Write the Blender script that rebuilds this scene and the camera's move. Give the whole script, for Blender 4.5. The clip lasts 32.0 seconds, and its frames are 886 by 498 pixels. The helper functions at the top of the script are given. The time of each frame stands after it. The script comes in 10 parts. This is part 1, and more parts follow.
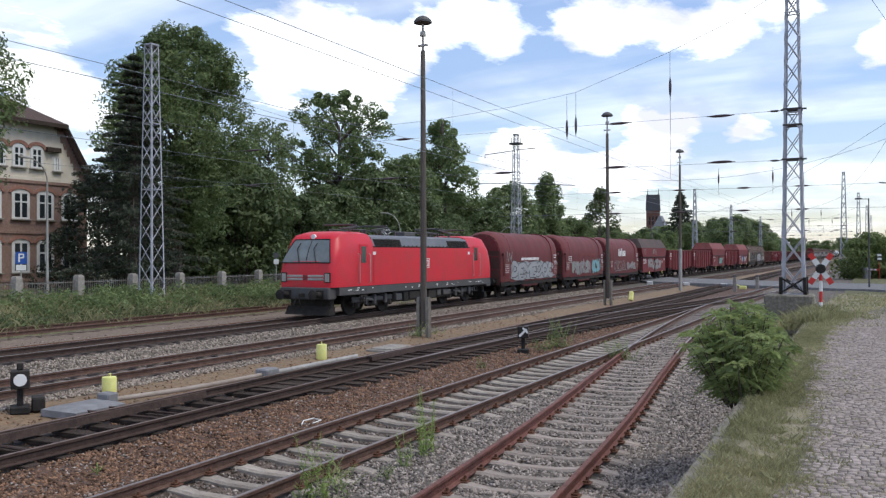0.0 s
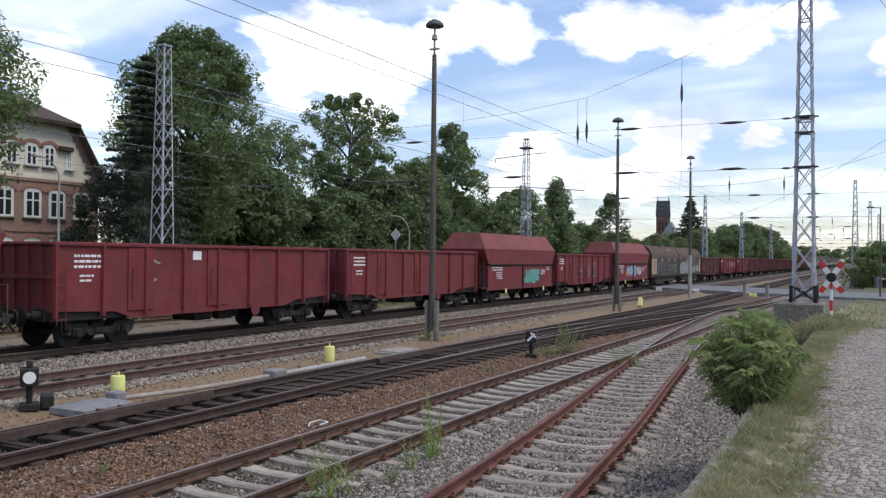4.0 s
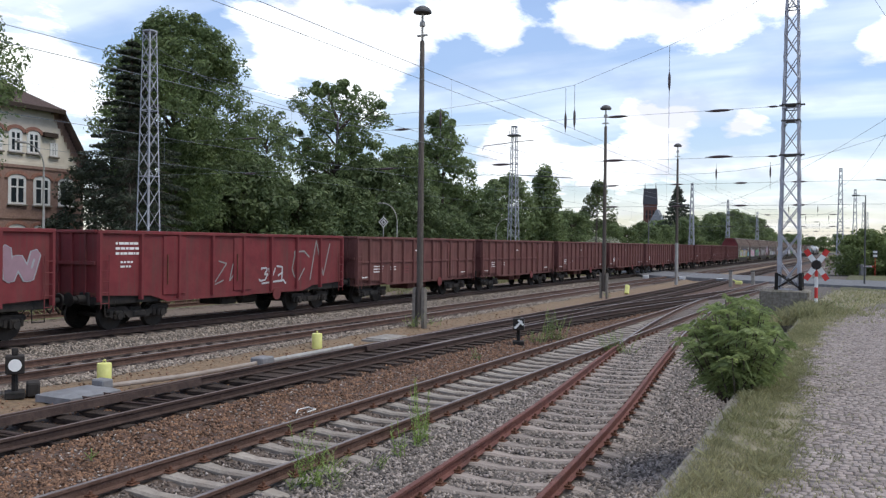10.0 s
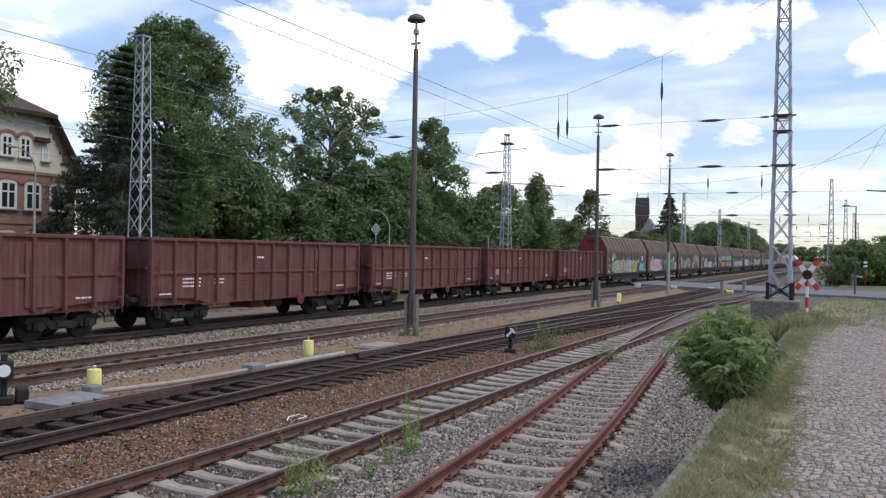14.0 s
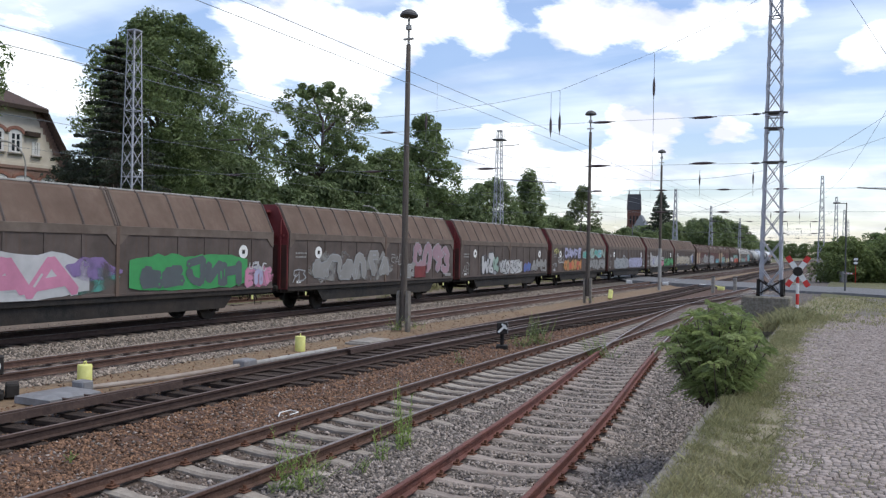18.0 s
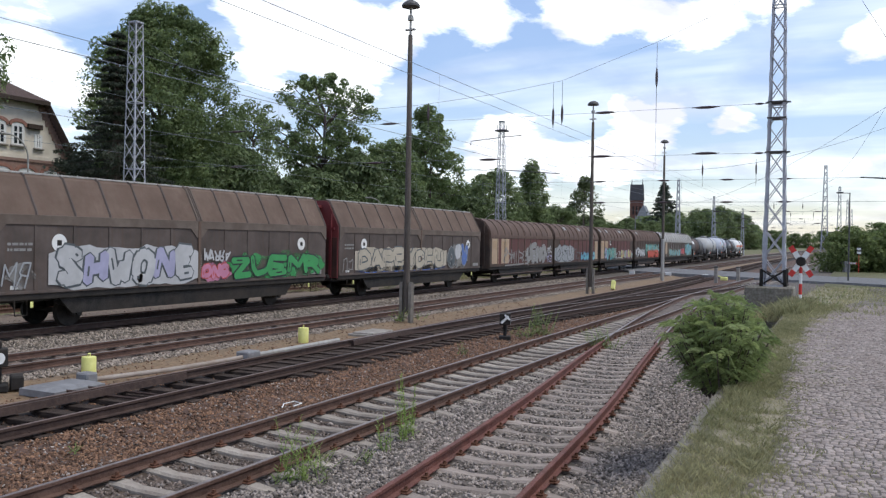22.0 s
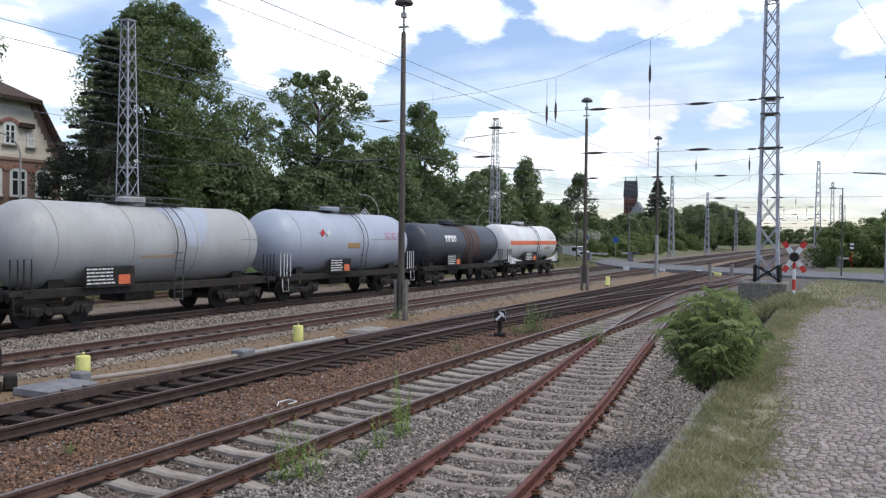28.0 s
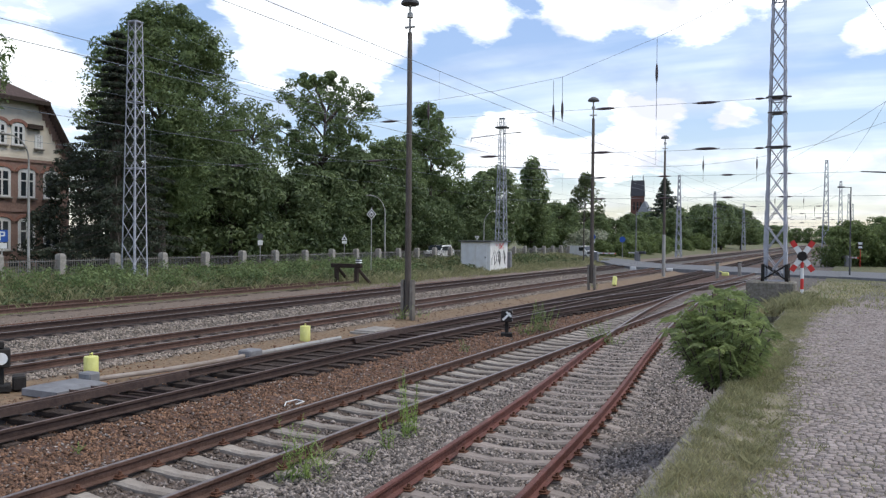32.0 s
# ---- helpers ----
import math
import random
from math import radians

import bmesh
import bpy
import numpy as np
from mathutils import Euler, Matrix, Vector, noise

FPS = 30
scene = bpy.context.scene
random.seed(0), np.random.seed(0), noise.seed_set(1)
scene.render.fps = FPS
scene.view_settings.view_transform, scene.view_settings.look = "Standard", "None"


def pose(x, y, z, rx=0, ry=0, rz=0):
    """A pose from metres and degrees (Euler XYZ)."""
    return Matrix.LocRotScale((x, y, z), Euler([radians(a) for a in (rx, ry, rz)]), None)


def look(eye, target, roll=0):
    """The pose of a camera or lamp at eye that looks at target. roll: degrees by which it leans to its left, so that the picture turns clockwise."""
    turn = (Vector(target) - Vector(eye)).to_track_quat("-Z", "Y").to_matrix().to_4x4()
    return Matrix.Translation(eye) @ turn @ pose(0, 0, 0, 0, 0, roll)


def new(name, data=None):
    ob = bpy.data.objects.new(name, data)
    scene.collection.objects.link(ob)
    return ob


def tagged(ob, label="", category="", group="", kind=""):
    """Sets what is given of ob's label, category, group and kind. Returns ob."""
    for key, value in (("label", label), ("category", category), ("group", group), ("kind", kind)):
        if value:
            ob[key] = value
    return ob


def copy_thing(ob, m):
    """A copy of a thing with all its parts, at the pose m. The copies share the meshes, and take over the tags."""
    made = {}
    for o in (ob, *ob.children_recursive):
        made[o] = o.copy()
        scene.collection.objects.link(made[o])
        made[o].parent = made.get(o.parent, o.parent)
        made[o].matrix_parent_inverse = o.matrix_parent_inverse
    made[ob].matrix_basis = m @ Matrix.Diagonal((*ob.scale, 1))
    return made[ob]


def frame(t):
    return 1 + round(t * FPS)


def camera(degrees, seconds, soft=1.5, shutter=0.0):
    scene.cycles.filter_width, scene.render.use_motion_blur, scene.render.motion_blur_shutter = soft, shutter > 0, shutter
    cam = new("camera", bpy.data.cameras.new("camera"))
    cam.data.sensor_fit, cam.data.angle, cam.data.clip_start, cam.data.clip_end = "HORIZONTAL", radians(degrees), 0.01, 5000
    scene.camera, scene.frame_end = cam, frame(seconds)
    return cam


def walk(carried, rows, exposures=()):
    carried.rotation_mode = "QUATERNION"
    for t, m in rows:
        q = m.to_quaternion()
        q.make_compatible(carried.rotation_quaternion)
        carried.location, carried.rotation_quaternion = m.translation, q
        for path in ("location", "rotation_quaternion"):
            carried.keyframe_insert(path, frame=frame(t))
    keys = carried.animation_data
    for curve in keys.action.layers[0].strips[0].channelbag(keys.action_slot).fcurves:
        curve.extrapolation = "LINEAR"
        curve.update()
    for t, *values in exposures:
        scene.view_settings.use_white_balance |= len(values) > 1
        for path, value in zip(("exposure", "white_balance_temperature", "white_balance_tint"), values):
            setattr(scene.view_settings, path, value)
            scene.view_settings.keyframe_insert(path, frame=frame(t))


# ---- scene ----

# ---- camera and its path ----
EYE = (0.0, 0.0, 2.82)


def aim(yaw, pitch, roll):
    """A pose at EYE: yaw from the track's direction, pitch above the horizon, lean."""
    a, b = radians(yaw), radians(pitch)
    way = Vector((math.cos(a) * math.cos(b), math.sin(a) * math.cos(b), math.sin(b)))
    return look(EYE, Vector(EYE) + way * 10, roll)


cam = camera(55.26, 32.0, soft=1.3)
walk(cam, [
    (0.0, aim(26.946, 0.328, -0.191)),
    (0.5, aim(27.260, 0.403, -0.220)),
    (1.0, aim(27.433, 0.440, -0.193)),
    (1.5, aim(27.546, 0.439, -0.037)),
    (2.0, aim(27.687, 0.461, 0.201)),
    (2.5, aim(27.783, 0.542, 0.366)),
    (3.0, aim(27.765, 0.600, 0.441)),
    (3.5, aim(27.630, 0.610, 0.469)),
    (5.5, aim(27.514, 0.258, 0.767)),
    (6.0, aim(27.525, 0.122, 0.778)),
    (6.5, aim(27.507, 0.009, 0.794)),
    (7.0, aim(27.499, -0.071, 0.810)),
    (7.5, aim(27.450, -0.129, 0.791)),
    (8.0, aim(27.385, -0.151, 0.714)),
    (8.5, aim(27.197, -0.177, 0.624)),
    (9.0, aim(26.963, -0.214, 0.587)),
    (9.5, aim(26.795, -0.237, 0.616)),
    (10.0, aim(26.721, -0.283, 0.592)),
    (10.5, aim(26.646, -0.303, 0.513)),
    (11.0, aim(26.557, -0.284, 0.539)),
    (11.5, aim(26.423, -0.265, 0.684)),
    (12.0, aim(26.354, -0.260, 0.825)),
    (12.5, aim(26.333, -0.109, 0.863)),
    (13.0, aim(26.293, 0.096, 0.864)),
    (13.5, aim(26.236, 0.246, 0.920)),
    (14.0, aim(26.208, 0.240, 0.966)),
    (14.5, aim(26.147, 0.218, 0.974)),
    (16.5, aim(25.831, 0.195, 0.923)),
    (17.0, aim(25.790, 0.144, 1.026)),
    (17.5, aim(25.740, 0.035, 1.100)),
    (18.0, aim(25.669, -0.025, 1.102)),
    (18.5, aim(25.577, -0.084, 1.101)),
    (19.0, aim(25.456, -0.187, 1.096)),
    (19.5, aim(25.385, -0.282, 1.056)),
    (20.0, aim(25.375, -0.395, 1.010)),
    (20.5, aim(25.429, -0.497, 0.984)),
    (21.0, aim(25.596, -0.539, 0.960)),
    (21.5, aim(25.710, -0.558, 0.936)),
    (22.0, aim(25.839, -0.627, 0.908)),
    (22.5, aim(25.877, -0.644, 0.886)),
    (23.0, aim(25.932, -0.695, 0.880)),
    (23.5, aim(26.027, -0.753, 0.873)),
    (24.0, aim(26.102, -0.819, 0.845)),
    (24.5, aim(26.168, -0.920, 0.806)),
    (25.0, aim(26.210, -0.994, 0.770)),
    (25.5, aim(26.260, -1.064, 0.739)),
    (27.5, aim(25.678, -0.827, 0.568)),
    (28.0, aim(25.453, -0.808, 0.629)),
    (28.5, aim(25.229, -0.756, 0.641)),
    (29.0, aim(25.094, -0.747, 0.572)),
    (29.5, aim(25.074, -0.727, 0.505)),
    (30.0, aim(25.275, -0.745, 0.489)),
    (30.5, aim(25.509, -0.784, 0.482)),
    (31.0, aim(25.710, -0.800, 0.451)),
    (31.5, aim(25.850, -0.800, 0.459)),
    (32.0, aim(25.912, -0.811, 0.498)),
], [(0, 0.28, 6300, 7.0), (32, 0.28, 6300, 7.0)])

# ---- sky, sun ----
SUN_EL, SUN_AZ = radians(61), radians(276)  # azimuth counted from +x towards +y


def make_world():
    world = bpy.data.worlds.new("sky")
    scene.world = world
    world.use_nodes = True
    nt = world.node_tree
    nt.nodes.clear()
    N, L = nt.nodes.new, nt.links.new
    sky = N("ShaderNodeTexSky")
    sky.sky_type, sky.sun_disc = "NISHITA", False
    sky.sun_elevation, sky.sun_rotation = SUN_EL, math.pi / 2 - SUN_AZ
    sky.air_density, sky.dust_density, sky.ozone_density = 1.0, 0.4, 1.0
    co = N("ShaderNodeTexCoord")
    # cloud coordinates: direction spread over a flat layer
    sep = N("ShaderNodeSeparateXYZ")
    L(co.outputs["Generated"], sep.inputs[0])
    den = N("ShaderNodeMath"); den.operation = "ADD"; den.inputs[1].default_value = 0.16
    L(sep.outputs[2], den.inputs[0])
    mx = N("ShaderNodeMath"); mx.operation = "MAXIMUM"; mx.inputs[1].default_value = 0.05
    L(den.outputs[0], mx.inputs[0])
    div = N("ShaderNodeVectorMath"); div.operation = "DIVIDE"
    L(co.outputs["Generated"], div.inputs[0])
    comb = N("ShaderNodeCombineXYZ")
    for i in range(3):
        L(mx.outputs[0], comb.inputs[i])
    L(comb.outputs[0], div.inputs[1])
    mp = N("ShaderNodeMapping")
    mp.inputs["Location"].default_value = CLOUD_SHIFT
    mp.inputs["Rotation"].default_value = (0, 0, radians(28))
    mp.inputs["Scale"].default_value = (0.75, 1.0, 0.35)
    L(div.outputs[0], mp.inputs[0])
    n1 = N("ShaderNodeTexNoise")
    n1.inputs["Scale"].default_value, n1.inputs["Detail"].default_value, n1.inputs["Roughness"].default_value = 4.6, 11, 0.6
    L(mp.outputs[0], n1.inputs["Vector"])
    amp = N("ShaderNodeMath"); amp.operation = "MULTIPLY_ADD"
    amp.inputs[1].default_value, amp.inputs[2].default_value = 1.25, -0.30
    L(n1.outputs["Fac"], amp.inputs[0])
    total = amp.outputs[0]
    for az, el, size, weight in CLOUDS:
        a, b = radians(az), radians(el)
        dist = N("ShaderNodeVectorMath"); dist.operation = "DISTANCE"
        L(co.outputs["Generated"], dist.inputs[0])
        dist.inputs[1].default_value = (math.cos(a) * math.cos(b), math.sin(a) * math.cos(b), math.sin(b))
        mr = N("ShaderNodeMapRange"); mr.interpolation_type = "SMOOTHSTEP"
        mr.inputs[1].default_value, mr.inputs[2].default_value = 0, radians(size)
        mr.inputs[3].default_value, mr.inputs[4].default_value = weight, 0
        L(dist.outputs["Value"], mr.inputs[0])
        ad = N("ShaderNodeMath"); ad.operation = "ADD"
        L(total, ad.inputs[0]); L(mr.outputs[0], ad.inputs[1])
        total = ad.outputs[0]
    ramp = N("ShaderNodeValToRGB")
    ramp.color_ramp.elements[0].position, ramp.color_ramp.elements[1].position = 0.48, 0.68
    L(total, ramp.inputs[0])
    # thin high streaks
    mp2 = N("ShaderNodeMapping")
    mp2.inputs["Rotation"].default_value = (0, 0, radians(-10))
    mp2.inputs["Scale"].default_value = (1.7, 0.45, 0.4)
    L(div.outputs[0], mp2.inputs[0])
    n2 = N("ShaderNodeTexNoise")
    n2.inputs["Scale"].default_value, n2.inputs["Detail"].default_value = 1.3, 5
    L(mp2.outputs[0], n2.inputs["Vector"])
    ramp2 = N("ShaderNodeValToRGB")
    ramp2.color_ramp.elements[0].position, ramp2.color_ramp.elements[1].position = 0.40, 0.76
    ramp2.color_ramp.elements[0].color = (0.03, 0.03, 0.03, 1)
    ramp2.color_ramp.elements[1].color = (0.75, 0.75, 0.75, 1)
    L(n2.outputs["Fac"], ramp2.inputs[0])
    hi = N("ShaderNodeMath"); hi.operation = "MAXIMUM"
    L(ramp.outputs[0], hi.inputs[0]); L(ramp2.outputs[0], hi.inputs[1])
    # cloud colour: bright tops, greyer thick parts
    n3 = N("ShaderNodeTexNoise")
    n3.inputs["Scale"].default_value, n3.inputs["Detail"].default_value = 3.2, 6
    L(mp.outputs[0], n3.inputs["Vector"])
    cr = N("ShaderNodeValToRGB")
    cr.color_ramp.elements[0].position, cr.color_ramp.elements[1].position = 0.36, 0.56
    cr.color_ramp.elements[0].color = (0.60, 0.60, 0.68, 1)
    cr.color_ramp.elements[1].color = (1.0, 1.0, 1.0, 1)
    L(n3.outputs["Fac"], cr.inputs[0])
    bg1 = N("ShaderNodeBackground"); bg1.inputs[1].default_value = SKY_STRENGTH
    bg2 = N("ShaderNodeBackground"); bg2.inputs[1].default_value = CLOUD_STRENGTH
    tint = N("ShaderNodeMix"); tint.data_type = "RGBA"; tint.blend_type = "MULTIPLY"; tint.inputs[0].default_value = 1
    tint.inputs[7].default_value = (1.03, 0.96, 1.02, 1)
    low = N("ShaderNodeMapRange")
    low.inputs[1].default_value, low.inputs[2].default_value, low.inputs[3].default_value, low.inputs[4].default_value = 0.0, 0.26, 0.74, 1.0
    L(sep.outputs[2], low.inputs[0])
    dim = N("ShaderNodeVectorMath"); dim.operation = "SCALE"
    L(sky.outputs[0], dim.inputs[0]); L(low.outputs[0], dim.inputs[3])
    L(dim.outputs[0], tint.inputs[6])
    L(tint.outputs[2], bg1.inputs[0]); L(cr.outputs[0], bg2.inputs[0])
    mix = N("ShaderNodeMixShader")
    L(hi.outputs[0], mix.inputs[0]); L(bg1.outputs[0], mix.inputs[1]); L(bg2.outputs[0], mix.inputs[2])
    out = N("ShaderNodeOutputWorld")
    L(mix.outputs[0], out.inputs[0])


CLOUD_SHIFT = (0.35, 0.1, 0.0)
# cumulus heaps: azimuth from the track's direction, height above the horizon, size, weight (degrees)
CLOUDS = ((27.2, 14.9, 3.0, 0.30), (24.3, 14.6, 3.6, 0.36), (22.4, 14.9, 3.0, 0.30), (18.6, 14.9, 3.2, 0.36), (16.5, 14.3, 3.2, 0.34), (14.2, 14.7, 3.4, 0.32), (12.4, 14.6, 3.0, 0.32), (10.4, 14.3, 3.4, 0.32), (8.7, 14.4, 3.0, 0.30), (5.1, 14.6, 3.0, 0.28), (6.9, 14.5, 3.4, 0.26), (3.5, 14.8, 2.5, 0.22),
          (13.7, 9.1, 1.7, 0.34), (14.7, 9.0, 1.3, 0.28), (11.7, 8.3, 2.3, 0.38), (10.4, 8.4, 1.9, 0.32), (12.9, 7.1, 2.6, 0.36), (14.2, 5.7, 3.2, 0.34), (12.1, 6.0, 2.6, 0.30), (7.8, 7.8, 2.1, 0.37), (6.3, 8.3, 2.0, 0.36),
          (22.1, 7.5, 3.2, 0.38), (20.2, 6.1, 3.6, 0.36), (22.9, 5.4, 3.6, 0.32), (17.6, 5.0, 3.6, 0.32), (15.3, 4.4, 3.2, 0.30), (-0.6, 12.0, 2.5, 0.36), (-2.2, 12.6, 3.0, 0.32), (-0.5, 5.1, 1.4, 0.32),
          (51.5, 9.7, 6.0, 0.34), (53, 11, 5.0, 0.30), (47, 7, 5.0, 0.22), (38.4, 14.1, 5.0, 0.32), (34.3, 14.0, 5.0, 0.36), (31.3, 12.4, 4.6, 0.36), (29.2, 13.4, 3.6, 0.32), (37.2, 11.0, 4.0, 0.28), (32.8, 9.3, 3.6, 0.28),
          (27.3, 11.5, 3.0, -0.12), (20, 10.8, 4.0, -0.2), (14, 11.6, 3.5, -0.2), (5, 11.2, 5.0, -0.2),
          (100, 25, 30, 0.24), (-60, 25, 35, 0.24), (180, 35, 40, 0.24), (30, 70, 35, 0.22))
SKY_STRENGTH = 0.15
CLOUD_STRENGTH = 1.3
make_world()
sun = new("sun", bpy.data.lights.new("sun", "SUN"))
sun.data.energy, sun.data.angle, sun.data.color = 1.75, radians(26), (1.0, 0.93, 0.80)
sun.matrix_world = look((0, 0, 60), Vector((0, 0, 60)) - Vector((math.cos(SUN_AZ) * math.cos(SUN_EL), math.sin(SUN_AZ) * math.cos(SUN_EL), math.sin(SUN_EL))))


# ---- materials ----
def surf(name, c1, c2, scale=3.0, rough=0.8, metal=0.0, bump=0.15, bscale=None, stain=None, sscale=0.6, samount=0.5,
         island=0.0, objrand=0.0, stretch=(1, 1, 1), spec=0.5, streak=None):
    """Two-tone surface with fine grain, large stains, bump, and variation by island or object."""
    m = bpy.data.materials.new(name)
    m.use_nodes = True
    nt = m.node_tree
    N, L = nt.nodes.new, nt.links.new
    b = nt.nodes["Principled BSDF"]
    b.inputs["Metallic"].default_value = metal
    b.inputs["Specular IOR Level"].default_value = spec
    co = N("ShaderNodeTexCoord")
    mp = N("ShaderNodeMapping")
    mp.inputs["Scale"].default_value = stretch
    L(co.outputs["Object"], mp.inputs[0])
    n = N("ShaderNodeTexNoise")
    n.inputs["Scale"].default_value, n.inputs["Detail"].default_value, n.inputs["Roughness"].default_value = scale, 8, 0.62
    L(mp.outputs[0], n.inputs["Vector"])
    r = N("ShaderNodeValToRGB")
    r.color_ramp.elements[0].position, r.color_ramp.elements[1].position = 0.32, 0.68
    r.color_ramp.elements[0].color, r.color_ramp.elements[1].color = (*c1, 1), (*c2, 1)
    L(n.outputs["Fac"], r.inputs[0])
    col = r.outputs[0]

    def mix_to(color, fac_socket):
        nonlocal col
        mx = N("ShaderNodeMix")
        mx.data_type = "RGBA"
        L(fac_socket, mx.inputs[0])
        L(col, mx.inputs[6])
        mx.inputs[7].default_value = (*color, 1)
        col = mx.outputs[2]

    if stain:
        s = N("ShaderNodeTexNoise")
        s.inputs["Scale"].default_value, s.inputs["Detail"].default_value = sscale, 6
        L(mp.outputs[0], s.inputs["Vector"])
        sr = N("ShaderNodeMapRange")
        sr.inputs[1].default_value, sr.inputs[2].default_value, sr.inputs[4].default_value = 0.45, 0.72, samount
        L(s.outputs["Fac"], sr.inputs[0])
        mix_to(stain, sr.outputs[0])
    if streak:
        mp2 = N("ShaderNodeMapping")
        mp2.inputs["Scale"].default_value = (7, 7, 0.35)
        L(co.outputs["Object"], mp2.inputs[0])
        s = N("ShaderNodeTexNoise")
        s.inputs["Scale"].default_value, s.inputs["Detail"].default_value = 1.0, 5
        L(mp2.outputs[0], s.inputs["Vector"])
        sr = N("ShaderNodeMapRange")
        sr.inputs[1].default_value, sr.inputs[2].default_value, sr.inputs[4].default_value = 0.5, 0.75, 0.65
        L(s.outputs["Fac"], sr.inputs[0])
        mix_to(streak, sr.outputs[0])
    if island or objrand:
        if island:
            g = N("ShaderNodeNewGeometry")
            src, amount = g.outputs["Random Per Island"], island
        else:
            g = N("ShaderNodeObjectInfo")
            src, amount = g.outputs["Random"], objrand
        mr = N("ShaderNodeMapRange")
        mr.inputs[3].default_value, mr.inputs[4].default_value = 1 - amount, 1 + amount
        L(src, mr.inputs[0])
        mul = N("ShaderNodeVectorMath")
        mul.operation = "SCALE"
        L(col, mul.inputs[0])
        L(mr.outputs[0], mul.inputs[3])
        col = mul.outputs[0]
    L(col, b.inputs["Base Color"])
    rr = N("ShaderNodeMapRange")
    rr.inputs[3].default_value, rr.inputs[4].default_value = max(rough - 0.12, 0.05), min(rough + 0.12, 1.0)
    L(n.outputs["Fac"], rr.inputs[0])
    L(rr.outputs[0], b.inputs["Roughness"])
    if bump:
        bn = N("ShaderNodeTexNoise")
        bn.inputs["Scale"].default_value, bn.inputs["Detail"].default_value = bscale or scale * 4, 5
        L(mp.outputs[0], bn.inputs["Vector"])
        bp = N("ShaderNodeBump")
        bp.inputs["Strength"].default_value, bp.inputs["Distance"].default_value = min(bump * 2, 1), 0.03
        L(bn.outputs["Fac"], bp.inputs["Height"])
        L(bp.outputs[0], b.inputs["Normal"])
    return m


def leaf_mat(name, c1, c2, trans=0.35):
    m = surf(name, c1, c2, scale=0.5, rough=0.55, bump=0, island=0.35, spec=0.3)
    nt = m.node_tree
    b = nt.nodes["Principled BSDF"]
    t = nt.nodes.new("ShaderNodeBsdfTranslucent")
    col = b.inputs["Base Color"].links[0].from_socket
    nt.links.new(col, t.inputs[0])
    mix = nt.nodes.new("ShaderNodeMixShader")
    mix.inputs[0].default_value = trans
    nt.links.new(b.outputs[0], mix.inputs[1])
    nt.links.new(t.outputs[0], mix.inputs[2])
    nt.links.new(mix.outputs[0], nt.nodes["Material Output"].inputs[0])
    return m


def glass_mat(name, color=(0.02, 0.025, 0.03), rough=0.08):
    m = surf(name, color, tuple(c * 1.6 for c in color), scale=1.2, rough=rough + 0.05, bump=0, spec=0.8)
    return m


RUST = surf("rusty_steel", (0.10, 0.045, 0.028), (0.17, 0.085, 0.055), 9, 0.8, 0.2, 0.3, spec=0.25)
RAIL_RED = surf("red_rusty_rail", (0.12, 0.042, 0.034), (0.20, 0.085, 0.068), 7, 0.75, 0.2, 0.3, stain=(0.07, 0.04, 0.035), sscale=2)
RAIL_BROWN = surf("brown_rail", (0.095, 0.055, 0.042), (0.17, 0.105, 0.083), 7, 0.65, 0.3, 0.25, stain=(0.05, 0.035, 0.03), spec=0.25)
RAIL_DARK = surf("dark_oily_rail", (0.045, 0.029, 0.025), (0.090, 0.060, 0.050), 7, 0.7, 0.2, 0.2, spec=0.25)
RAIL_TOP = surf("worn_rail_head", (0.16, 0.13, 0.12), (0.30, 0.26, 0.25), 12, 0.45, 0.6, 0.1)
RAIL_SHINE = surf("polished_rail_head", (0.20, 0.17, 0.155), (0.32, 0.28, 0.26), 12, 0.45, 0.5, 0.05)
CONCRETE = surf("weathered_concrete", (0.22, 0.20, 0.175), (0.36, 0.335, 0.30), 5, 0.9, 0, 0.3, stain=(0.12, 0.10, 0.085), sscale=1.5)
SLEEPER = surf("concrete_sleeper", (0.24, 0.205, 0.175), (0.38, 0.335, 0.285), 6, 0.92, 0, 0.3, stain=(0.15, 0.11, 0.085), sscale=2.5, objrand=0.16)
SLEEPER_GREY = surf("grimy_concrete_sleeper", (0.11, 0.080, 0.066), (0.19, 0.145, 0.12), 6, 0.92, 0, 0.3, stain=(0.10, 0.075, 0.06), sscale=2.5, objrand=0.18)
SLEEPER_D = surf("pale_worn_sleeper", (0.225, 0.185, 0.16), (0.335, 0.285, 0.25), 6, 0.92, 0, 0.3, stain=(0.17, 0.125, 0.10), sscale=2.5, objrand=0.16)
# grimy concrete, made darker still for the shade under the train
SLEEPER_SHADED = surf("grimy_shade_dark_sleeper", (0.070, 0.051, 0.043), (0.125, 0.094, 0.078), 6, 0.92, 0, 0.3, stain=(0.05, 0.037, 0.03), sscale=2.5, objrand=0.18)
RAIL_MID = surf("dull_brown_rail_head", (0.12, 0.080, 0.068), (0.21, 0.155, 0.135), 9, 0.6, 0.4, 0.1)
SLEEPER_WOOD = surf("tarred_wood_sleeper", (0.030, 0.022, 0.019), (0.085, 0.064, 0.053), 4, 0.95, 0, 0.4, stretch=(6, 1, 6), objrand=0.25, spec=0.15)
STONE_GREY = surf("grey_ballast_stone", (0.152, 0.126, 0.110), (0.315, 0.272, 0.243), 8, 0.9, 0, 0.2, island=0.7)
STONE_DARK = surf("grimy_ballast_stone", (0.082, 0.064, 0.054), (0.19, 0.150, 0.128), 8, 0.9, 0, 0.2, island=0.65)
